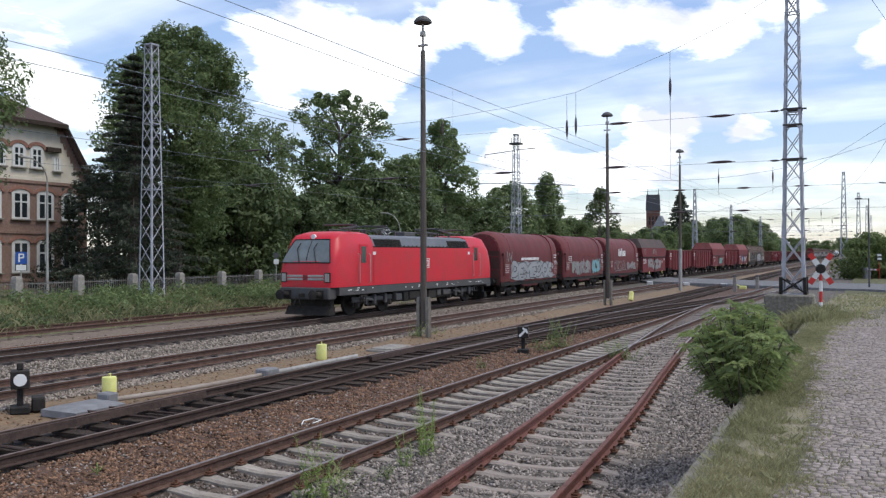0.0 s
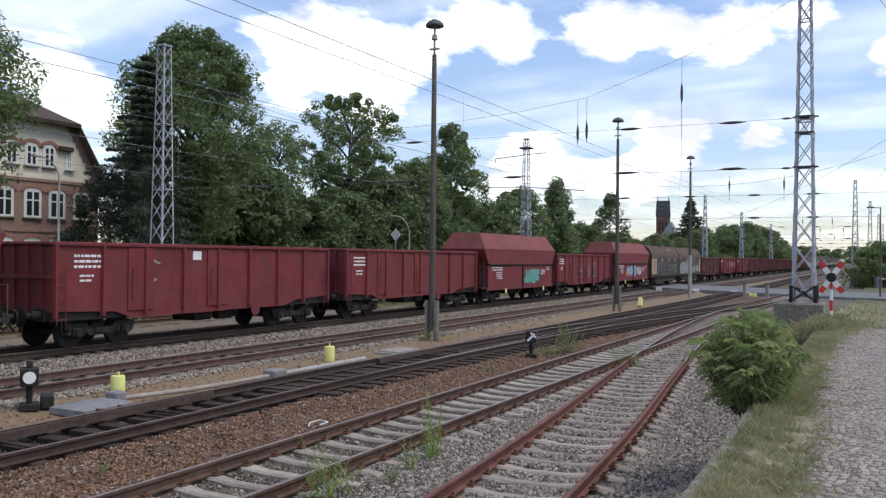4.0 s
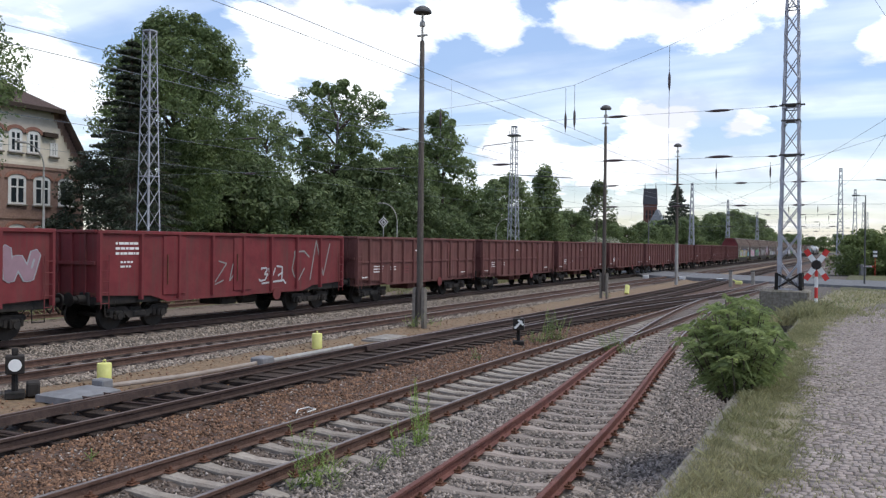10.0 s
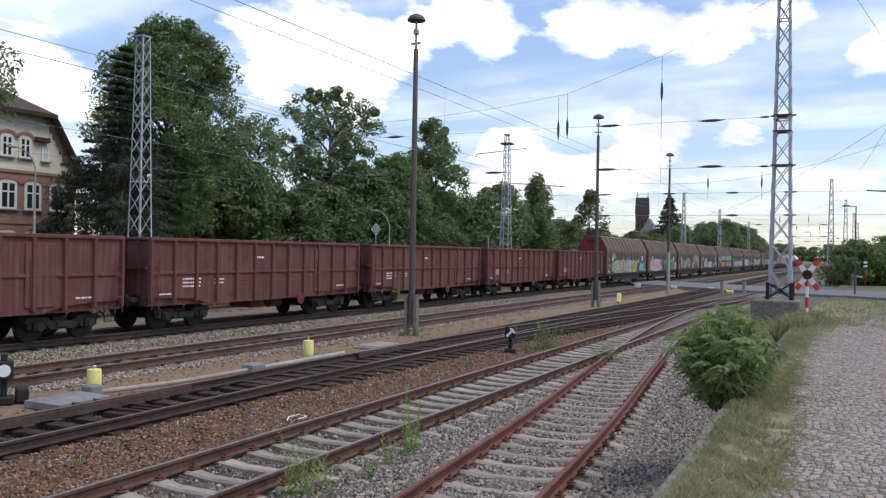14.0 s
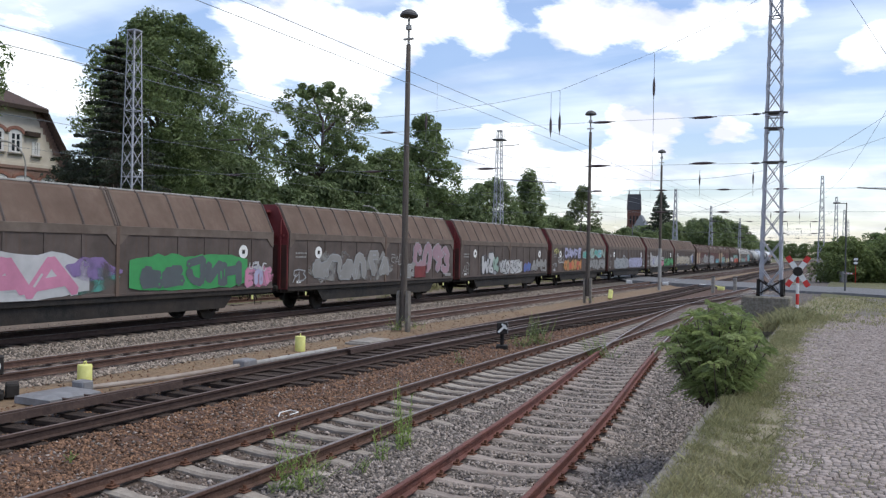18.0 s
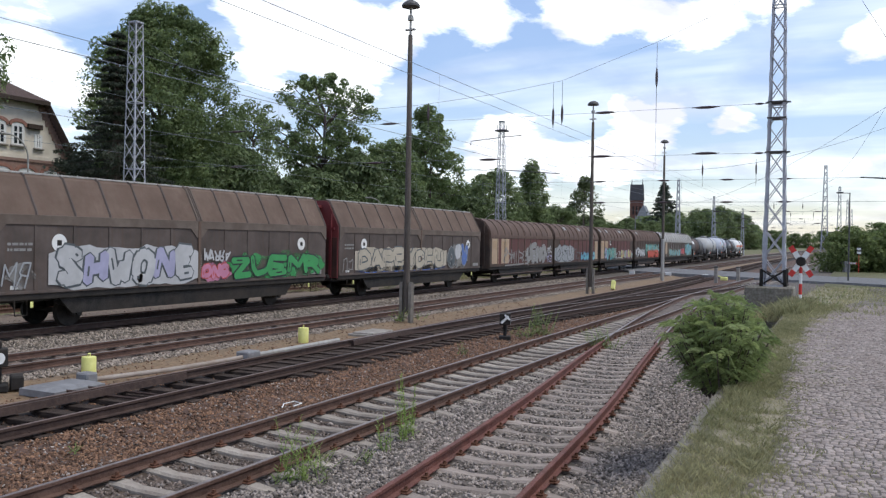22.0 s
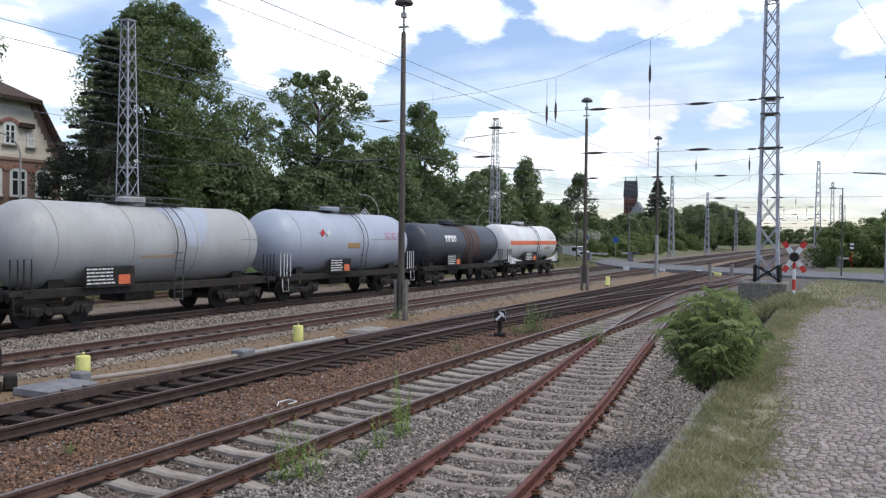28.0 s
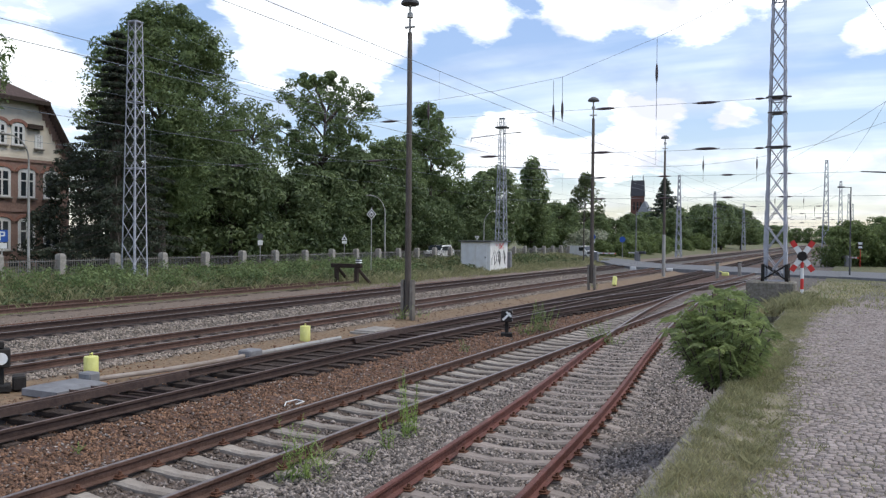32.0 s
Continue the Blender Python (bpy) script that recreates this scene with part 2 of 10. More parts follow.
STONE_RED = surf("rusty_ballast_stone", (0.088, 0.047, 0.030), (0.235, 0.132, 0.078), 5, 0.9, 0, 0.2, island=0.65)
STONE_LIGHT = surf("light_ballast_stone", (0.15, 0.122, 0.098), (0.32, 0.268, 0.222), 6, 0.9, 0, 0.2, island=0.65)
BLACK = surf("black_underframe", (0.012, 0.012, 0.012), (0.04, 0.035, 0.032), 4, 0.75, 0.1, 0.2, stain=(0.06, 0.045, 0.035), spec=0.25)
DARKGREY = surf("dark_grey_frame", (0.05, 0.052, 0.055), (0.085, 0.085, 0.088), 3, 0.6, 0.1, 0.1, stain=(0.09, 0.07, 0.06))
LOCO_RED = surf("traffic_red_paint", (0.53, 0.005, 0.020), (0.61, 0.010, 0.030), 1.2, 0.42, 0, 0.02, stain=(0.42, 0.03, 0.035), sscale=0.9, samount=0.6)
LOCO_ROOF = surf("grey_roof_paint", (0.10, 0.105, 0.125), (0.15, 0.155, 0.175), 2, 0.6, 0, 0.05)
MAROON = surf("maroon_wagon_paint", (0.135, 0.021, 0.026), (0.20, 0.038, 0.042), 1.6, 0.7, 0, 0.1, stain=(0.10, 0.045, 0.038), sscale=0.7, streak=(0.11, 0.05, 0.045), spec=0.25)
MAROON2 = surf("faded_maroon_paint", (0.165, 0.045, 0.046), (0.235, 0.075, 0.073), 1.4, 0.78, 0, 0.1, stain=(0.11, 0.05, 0.04), sscale=0.6, streak=(0.13, 0.065, 0.058), spec=0.25)
BROWN = surf("brown_wagon_paint", (0.095, 0.036, 0.034), (0.16, 0.064, 0.058), 1.6, 0.8, 0, 0.12, stain=(0.08, 0.045, 0.035), sscale=0.8, streak=(0.20, 0.11, 0.095), spec=0.25)
TARP = surf("maroon_tarpaulin", (0.105, 0.020, 0.023), (0.16, 0.038, 0.038), 1.1, 0.6, 0, 0.12, stain=(0.08, 0.035, 0.03), sscale=0.5, bscale=2.5, spec=0.25)
TAUPE = surf("brown_sliding_wall", (0.072, 0.057, 0.051), (0.125, 0.100, 0.090), 1.2, 0.75, 0, 0.08, stain=(0.055, 0.045, 0.04), sscale=0.8, streak=(0.10, 0.065, 0.05), spec=0.25)
TAUPE_ROOF = surf("dusty_brown_roof", (0.105, 0.072, 0.055), (0.162, 0.116, 0.092), 1.2, 0.8, 0, 0.08, stain=(0.10, 0.065, 0.05), sscale=0.7, streak=(0.12, 0.075, 0.06), spec=0.25)
BELT = surf("dusty_brown_belt", (0.105, 0.082, 0.068), (0.165, 0.132, 0.112), 1.4, 0.8, 0, 0.08, stain=(0.075, 0.05, 0.04), sscale=0.9, spec=0.25)
HOODROOF = surf("warm_brown_hood", (0.088, 0.058, 0.047), (0.15, 0.102, 0.084), 1.4, 0.75, 0, 0.1, stain=(0.075, 0.045, 0.036), sscale=0.5, streak=(0.11, 0.065, 0.05), spec=0.25)
ENDRED = surf("red_wagon_end", (0.14, 0.017, 0.02), (0.20, 0.033, 0.034), 2, 0.65, 0, 0.08, stain=(0.08, 0.03, 0.03))
OLIVE = surf("old_brown_hood", (0.048, 0.037, 0.031), (0.088, 0.068, 0.056), 1.4, 0.75, 0, 0.1, stain=(0.12, 0.07, 0.05), sscale=0.5, streak=(0.10, 0.055, 0.04), spec=0.25)
SILVER = surf("grey_aluminium_roof", (0.30, 0.29, 0.27), (0.42, 0.41, 0.39), 1.5, 0.6, 0.2, 0.06, streak=(0.22, 0.17, 0.14))
TANK_WHITE = surf("white_tank_paint", (0.64, 0.64, 0.64), (0.76, 0.76, 0.76), 0.8, 0.42, 0, 0.02, stain=(0.42, 0.37, 0.31), sscale=0.5, samount=0.35, streak=(0.48, 0.43, 0.36))
TANK_PALE = surf("dull_grey_tank_paint", (0.35, 0.35, 0.352), (0.43, 0.43, 0.428), 0.8, 0.5, 0, 0.02, stain=(0.36, 0.33, 0.28), sscale=0.5, samount=0.35, streak=(0.34, 0.31, 0.27))
TANK_BLUE = surf("light_blue_grey_tank", (0.35, 0.375, 0.45), (0.42, 0.45, 0.52), 0.8, 0.45, 0, 0.02, stain=(0.34, 0.35, 0.40), sscale=0.5)
TANK_BLACK = surf("anthracite_tank", (0.030, 0.035, 0.046), (0.058, 0.066, 0.082), 0.9, 0.45, 0, 0.03, stain=(0.06, 0.05, 0.048), sscale=0.5)
TANK_RUST = surf("rust_stained_tank", (0.05, 0.03, 0.025), (0.10, 0.06, 0.048), 1.2, 0.7, 0, 0.05, streak=(0.14, 0.07, 0.05))
TANK_GREY = surf("dark_grey_tank", (0.06, 0.06, 0.064), (0.10, 0.098, 0.098), 0.9, 0.55, 0, 0.03, stain=(0.12, 0.08, 0.065), sscale=0.5)
ORANGE = surf("orange_stripe", (0.62, 0.13, 0.05), (0.70, 0.18, 0.07), 2, 0.5, 0, 0)
GALV = surf("galvanised_lattice", (0.34, 0.35, 0.40), (0.47, 0.48, 0.53), 3, 0.6, 0.25, 0.08, stain=(0.28, 0.26, 0.26), sscale=1.2)
WOODPOLE = surf("weathered_pole", (0.06, 0.048, 0.04), (0.12, 0.10, 0.085), 3, 0.85, 0, 0.25, stretch=(8, 8, 0.8))
WHITE = surf("white_paint", (0.70, 0.70, 0.69), (0.80, 0.80, 0.79), 4, 0.6, 0, 0.03, stain=(0.50, 0.46, 0.40), sscale=2, samount=0.4)
SIGNRED = surf("sign_red", (0.50, 0.02, 0.02), (0.60, 0.04, 0.03), 4, 0.5, 0, 0)
SIGNBLUE = surf("sign_blue", (0.01, 0.06, 0.30), (0.02, 0.09, 0.36), 4, 0.5, 0, 0)
YELLOW = surf("yellow_marker", (0.70, 0.69, 0.21), (0.78, 0.77, 0.30), 6, 0.55, 0, 0.05, stain=(0.55, 0.53, 0.16), sscale=5)
PIPETAN = surf("stained_conduit", (0.25, 0.205, 0.17), (0.36, 0.31, 0.27), 3, 0.7, 0, 0.05, stain=(0.2, 0.14, 0.10), sscale=2)
PIPEGREY = surf("grey_plastic_pipe", (0.38, 0.37, 0.36), (0.50, 0.48, 0.46), 3, 0.6, 0, 0.05, stain=(0.26, 0.21, 0.17), sscale=2)
BOXGREY = surf("grey_box_paint", (0.165, 0.165, 0.172), (0.25, 0.25, 0.258), 5, 0.6, 0, 0.05, stain=(0.13, 0.12, 0.12), sscale=4, spec=0.2)
INSUL = surf("dark_insulator", (0.04, 0.025, 0.03), (0.08, 0.05, 0.05), 8, 0.35, 0, 0)
SOCKET = surf("grimy_concrete_socket", (0.12, 0.105, 0.09), (0.20, 0.18, 0.155), 5, 0.95, 0, 0.4, stain=(0.09, 0.075, 0.06), sscale=1.5)
WIRE = surf("weathered_wire", (0.16, 0.18, 0.21), (0.26, 0.28, 0.31), 3, 0.6, 0.3, 0)
MOSSY = surf("mossy_concrete", (0.12, 0.108, 0.085), (0.29, 0.26, 0.22), 11, 0.95, 0, 0.5, stain=(0.07, 0.08, 0.04), sscale=2)
BRICK = surf("red_brick_wall", (0.235, 0.148, 0.118), (0.35, 0.232, 0.19), 6, 0.9, 0, 0.25, stain=(0.21, 0.125, 0.10), sscale=0.8)
PLASTER = surf("cream_plaster", (0.68, 0.61, 0.51), (0.76, 0.70, 0.60), 2, 0.9, 0, 0.1, stain=(0.45, 0.39, 0.32), sscale=0.7, samount=0.3)
ROOFTILE = surf("dark_brown_roof_tile", (0.055, 0.034, 0.03), (0.11, 0.07, 0.06), 5, 0.85, 0, 0.3, objrand=0.2)
GLASS = glass_mat("window_glass")
BARK = surf("bark", (0.06, 0.045, 0.035), (0.13, 0.105, 0.085), 5, 0.95, 0, 0.5, stretch=(4, 4, 0.8))
LEAF_A = leaf_mat("deep_green_leaves", (0.106, 0.152, 0.062), (0.225, 0.282, 0.120), 0.48)
LEAF_B = leaf_mat("mid_green_leaves", (0.125, 0.168, 0.072), (0.215, 0.268, 0.120), 0.45)
# leaf green darkened to carry the shade beneath the tall crowns
LEAF_SHADE = leaf_mat("canopy_shade_leaves", (0.070, 0.102, 0.044), (0.150, 0.190, 0.082), 0.38)
NEEDLE = leaf_mat("spruce_needles", (0.036, 0.046, 0.031), (0.072, 0.086, 0.056), 0.15)
LEAF_C = leaf_mat("dark_needles", (0.030, 0.042, 0.028), (0.062, 0.080, 0.050), 0.12)
BUSHLEAF = leaf_mat("dull_green_feather_leaves", (0.205, 0.262, 0.100), (0.335, 0.392, 0.172), 0.58)
LEAF_D = leaf_mat("fresh_green_leaves", (0.120, 0.165, 0.060), (0.215, 0.265, 0.100), 0.45)
LEAF_E = leaf_mat("grey_green_weeds", (0.085, 0.115, 0.045), (0.15, 0.175, 0.08), 0.3)
WEED = leaf_mat("yellow_green_weeds", (0.22, 0.31, 0.085), (0.36, 0.45, 0.15), 0.5)
GRASSBLADE = leaf_mat("grass_blades", (0.205, 0.215, 0.10), (0.43, 0.395, 0.23), 0.5)
ASPHALT = surf("grey_asphalt", (0.10, 0.10, 0.105), (0.17, 0.17, 0.175), 3, 0.9, 0, 0.2)


# ---- mesh helpers ----
class Shape:
    """Collects vertices and faces of one part."""

    def __init__(self):
        self.v, self.f = [], []

    def add(self, vs, fs):
        k = len(self.v)
        self.v += [tuple(p) for p in vs]
        self.f += [tuple(i + k for i in f) for f in fs]
        return self

    def box(self, x0, x1, y0, y1, z0, z1, c=0.0, m=None):
        """A box, with chamfered edges where c is given."""
        x0, x1 = min(x0, x1), max(x0, x1)
        y0, y1 = min(y0, y1), max(y0, y1)
        z0, z1 = min(z0, z1), max(z0, z1)
        c = min(c, (x1 - x0) * 0.45, (y1 - y0) * 0.45, (z1 - z0) * 0.45)
        if c <= 0:
            vs = [(x, y, z) for x in (x0, x1) for y in (y0, y1) for z in (z0, z1)]
            fs = [(0, 1, 3, 2), (4, 6, 7, 5), (0, 4, 5, 1), (2, 3, 7, 6), (0, 2, 6, 4), (1, 5, 7, 3)]
        else:
            vs, idx = [], {}
            for a in (0, 1):
                for b in (0, 1):
                    for d in (0, 1):
                        X, Y, Z = (x0, x1)[a], (y0, y1)[b], (z0, z1)[d]
                        ix, iy, iz = (c, -c)[a], (c, -c)[b], (c, -c)[d]
                        for k, p in enumerate(((X, Y + iy, Z + iz), (X + ix, Y, Z + iz), (X + ix, Y + iy, Z))):
                            idx[a, b, d, k] = len(vs)
                            vs.append(p)
            fs = []
            for a in (0, 1):
                fs.append([idx[a, b, d, 0] for b, d in ((0, 0), (0, 1), (1, 1), (1, 0))])
                fs.append([idx[b, a, d, 1] for b, d in ((0, 0), (0, 1), (1, 1), (1, 0))])
                fs.append([idx[b, d, a, 2] for b, d in ((0, 0), (0, 1), (1, 1), (1, 0))])
                for b in (0, 1):
                    fs.append([idx[a, b, 0, 0], idx[a, b, 1, 0], idx[a, b, 1, 1], idx[a, b, 0, 1]])
                    fs.append([idx[a, 0, b, 0], idx[a, 1, b, 0], idx[a, 1, b, 2], idx[a, 0, b, 2]])
                    fs.append([idx[0, a, b, 1], idx[1, a, b, 1], idx[1, a, b, 2], idx[0, a, b, 2]])
                    for d in (0, 1):
                        fs.append([idx[a, b, d, 0], idx[a, b, d, 1], idx[a, b, d, 2]])
        if m is not None:
            vs = [m @ Vector(p) for p in vs]
        return self.add(vs, fs)

    def cyl(self, p0, p1, r0, r1=None, n=10, caps=True):
        r1 = r0 if r1 is None else r1
        p0, p1 = Vector(p0), Vector(p1)
        q = (p1 - p0).to_track_quat("Z", "Y")
        vs = []
        for p, r in ((p0, r0), (p1, r1)):
            for i in range(n):
                a = 2 * math.pi * i / n
                vs.append(p + q @ Vector((r * math.cos(a), r * math.sin(a), 0)))
        fs = [(i, (i + 1) % n, n + (i + 1) % n, n + i) for i in range(n)]
        if caps:
            fs += [tuple(range(n))[::-1], tuple(range(n, 2 * n))]
        return self.add(vs, fs)

    def tube(self, pts, r, n=6):
        """A round bar along a line of points."""
        pts = [Vector(p) for p in pts]
        secs = []
        for i, p in enumerate(pts):
            d = (pts[min(i + 1, len(pts) - 1)] - pts[max(i - 1, 0)]).normalized()
            u = d.cross(Vector((0.31, 0.17, 0.94)) if abs(d.z) < 0.9 else Vector((1, 0, 0))).normalized()
            w = d.cross(u)
            secs.append([p + u * (r * math.cos(2 * math.pi * k / n)) + w * (r * math.sin(2 * math.pi * k / n)) for k in range(n)])
        return self.loft(secs)

    def lathe(self, prof, n=24, axis="x", at=(0, 0, 0)):
        """Turns (along, radius) pairs about an axis."""
        vs, fs = [], []
        for a, r in prof:
            for i in range(n):
                t = 2 * math.pi * i / n
                u, w = r * math.cos(t), r * math.sin(t)
                p = {"x": (a, u, w), "y": (u, a, w), "z": (u, w, a)}[axis]
                vs.append((p[0] + at[0], p[1] + at[1], p[2] + at[2]))
        for k in range(len(prof) - 1):
            for i in range(n):
                j = (i + 1) % n
                fs.append((k * n + i, k * n + j, (k + 1) * n + j, (k + 1) * n + i))
        fs.append(tuple(range(n)))
        fs.append(tuple(range((len(prof) - 1) * n, len(prof) * n)))
        return self.add(vs, fs)

    def loft(self, sections, closed=True, caps=True):
        """Joins sections with equal numbers of points."""
        n = len(sections[0])
        vs = [p for s in sections for p in s]
        fs = []
        for k in range(len(sections) - 1):
            for i in range(n if closed else n - 1):
                j = (i + 1) % n
                fs.append((k * n + i, k * n + j, (k + 1) * n + j, (k + 1) * n + i))
        if caps:
            fs.append(tuple(range(n)))
            fs.append(tuple(range((len(sections) - 1) * n, len(sections) * n)))
        return self.add(vs, fs)

    def prism(self, poly, x0, x1, axis="x"):
        """Extrudes a polygon of (a, b) along an axis."""
        def at(t, a, b):
            return {"x": (t, a, b), "y": (a, t, b), "z": (a, b, t)}[axis]
        return self.loft([[at(x0, a, b) for a, b in poly], [at(x1, a, b) for a, b in poly]])

    def mesh(self, name, material, smooth=35, fix=True):
        me = bpy.data.meshes.new(name)
        me.from_pydata(self.v, [], self.f)
        if fix:
            bm = bmesh.new()
            bm.from_mesh(me)
            bmesh.ops.recalc_face_normals(bm, faces=bm.faces)
            bm.to_mesh(me)
            bm.free()
        me.materials.append(material)
        if smooth:
            me.shade_smooth()
            me.set_sharp_from_angle(angle=radians(smooth))
        return me


def part(name, shape, material, parent, label="", m=None, smooth=35, kind=""):
    """One mesh object under a thing or a part (or at top level where parent is None)."""
    me = shape if isinstance(shape, bpy.types.Mesh) else shape.mesh(name, material, smooth)
    ob = new(name, me)
    ob.parent = parent
    if m is not None:
        ob.matrix_basis = m
    if label or kind:
        tagged(ob, label, kind=kind)
    return ob


def thing(name, label, category, m=None, group="", kind=""):
    ob = new(name)
    if m is not None:
        ob.matrix_basis = m
    return tagged(ob, label, category, group, kind)


def soup(name, verts, faces_per, material, parent=None, smooth=False):
    """Fast mesh from an array of equal faces: verts (n*k, 3), k vertices a face."""
    verts = np.asarray(verts, dtype=np.float32)
    n = len(verts) // faces_per
    me = bpy.data.meshes.new(name)
    me.vertices.add(len(verts))
    me.vertices.foreach_set("co", verts.ravel())
    me.loops.add(n * faces_per)
    me.loops.foreach_set("vertex_index", np.arange(n * faces_per, dtype=np.int32))
    me.polygons.add(n)
    me.polygons.foreach_set("loop_start", np.arange(0, n * faces_per, faces_per, dtype=np.int32))
    me.update(calc_edges=True)
    me.materials.append(material)
    ob = new(name, me)
    ob.parent = parent
    return ob


def indexed(name, verts, faces, material, parent=None):
    """Fast mesh from arrays of vertices (n, 3) and faces (m, k)."""
    verts, faces = np.asarray(verts, dtype=np.float32), np.asarray(faces, dtype=np.int32)
    k = faces.shape[1]
    me = bpy.data.meshes.new(name)
    me.vertices.add(len(verts))
    me.vertices.foreach_set("co", verts.ravel())
    me.loops.add(faces.size)
    me.loops.foreach_set("vertex_index", faces.ravel())
    me.polygons.add(len(faces))
    me.polygons.foreach_set("loop_start", np.arange(0, faces.size, k, dtype=np.int32))
    me.update(calc_edges=True)
    me.materials.append(material)
    ob = new(name, me)
    ob.parent = parent
    return ob

# ---- ground, ballast, tracks ----
YA, YB = 22.39, 16.85  # track centres: the train's and its neighbour
RNG = np.random.default_rng(7)


def smooth_curve(points):
    """A smooth y(x) through points (a cubic with the slopes of the neighbours)."""
    xs, ys = np.array([p[0] for p in points], float), np.array([p[1] for p in points], float)
    m = np.gradient(ys, xs)

    def y(x):
        x = np.asarray(x, float)
        i = np.clip(np.searchsorted(xs, x) - 1, 0, len(xs) - 2)
        h = xs[i + 1] - xs[i]
        t = np.clip((x - xs[i]) / h, 0, 1)
        return ((2 * t**3 - 3 * t**2 + 1) * ys[i] + (t**3 - 2 * t**2 + t) * h * m[i] + (-2 * t**3 + 3 * t**2) * ys[i + 1] + (t**3 - t**2) * h * m[i + 1])
    return y


LINE_D = smooth_curve([(-60, 2.9), (-20, 2.95), (0, 3.38), (8.2, 3.97), (13.5, 4.44), (21.8, 5.42), (28, 6.10), (35, 6.72), (42, 7.16), (48, 7.36), (54, 7.36)])
LINE_C = smooth_curve([(-60, 7.36), (0, 7.36), (20, 7.40), (40, 7.40), (55, 7.30), (70, 6.95), (90, 6.7), (130, 6.4), (300, 6.0)])
LINE_P = smooth_curve([(-60, 11.5), (0, 11.6), (10, 11.70), (20, 11.80), (40, 11.72), (60, 11.5), (90, 11.9), (140, 12.6), (300, 13.5)])
LINE_E = smooth_curve([(-40, 29.0), (10, 29.02), (20, 29.04), (30, 29.05), (40, 29.1), (50, 29.2)])
LINE_X = smooth_curve([(14, 11.78), (22, 11.74), (30, 11.42), (37, 10.75), (44, 9.75), (52, 8.5), (58, 7.72), (64, 7.25), (72, 6.95)])


def bed_height(x, y):
    """Height of the ballast, sand and earth between the tracks."""
    z = -0.205 + 0 * x - 0.03 * (y > 8.5)
    z = z - 0.075 * np.exp(-((y - LINE_C(x)) / 0.62) ** 4)
    z = z - 0.10 * np.exp(-((y - 14.3) / 0.8) ** 2) - 0.05 * np.exp(-((y - 9.6) / 0.6) ** 2)
    z = z - 0.07 * np.exp(-((y - 19.6) / 0.45) ** 2) + 0.03 * np.exp(-((y - 18.5) / 0.25) ** 2)
    z = z - 0.10 * np.exp(-((y - 25.0) / 0.7) ** 2) - 0.04 * (y > 24.2)
    z = z + 0.34 * np.clip((2.85 - y) / 1.55, 0, 1) * np.clip((46 - x) / 36, 0, 1)
    z = z - 0.085 * np.exp(-((y - LINE_P(x)) / 0.78) ** 6) * np.clip((60 - x) / 20, 0, 1)
    return z


def ramp_z(x):
    """Top of the loading ramp, which runs down towards the crossing."""
    t = np.clip((np.asarray(x, float) - 12) / 46.0, 0, 1)
    return 1.08 - 1.0 * t * (0.65 + 0.35 * t)


def ramp_edge(x):
    return 1.22 + 0.022 * np.clip(np.asarray(x, float), -20, 30) + 0.3 * np.clip((np.asarray(x, float) - 28) / 8, 0, 1)


def land_height(x, y):
    """Height of the open ground outside the track bed."""
    z = -0.30 + 0.75 * np.clip((y - 28.5) / 6.0, 0, 1) ** 1.4
    z = np.where(y < 2, -0.34, z)
    far = np.clip((x - 62) / 14, 0, 1)
    z = np.where(y < 2, -0.34 + 0.30 * far, z)
    z = np.where((y >= 2) & (y < 28.5), -0.40, z)
    return z


def sheet(name, xs, ys, height, material, rough=0.0, parent=None):
    X, Y = np.meshgrid(xs, ys, indexing="ij")
    Z = height(X, Y)
    if rough:
        Z = Z + RNG.normal(0, rough, X.shape)
    V = np.stack([X, Y, Z], -1).reshape(-1, 3)
    n, m = len(xs), len(ys)
    i = (np.arange(n - 1)[:, None] * m + np.arange(m - 1)[None]).ravel()
    F = np.stack([i, i + m, i + m + 1, i + 1], -1)
    return indexed(name, V, F, material, parent)


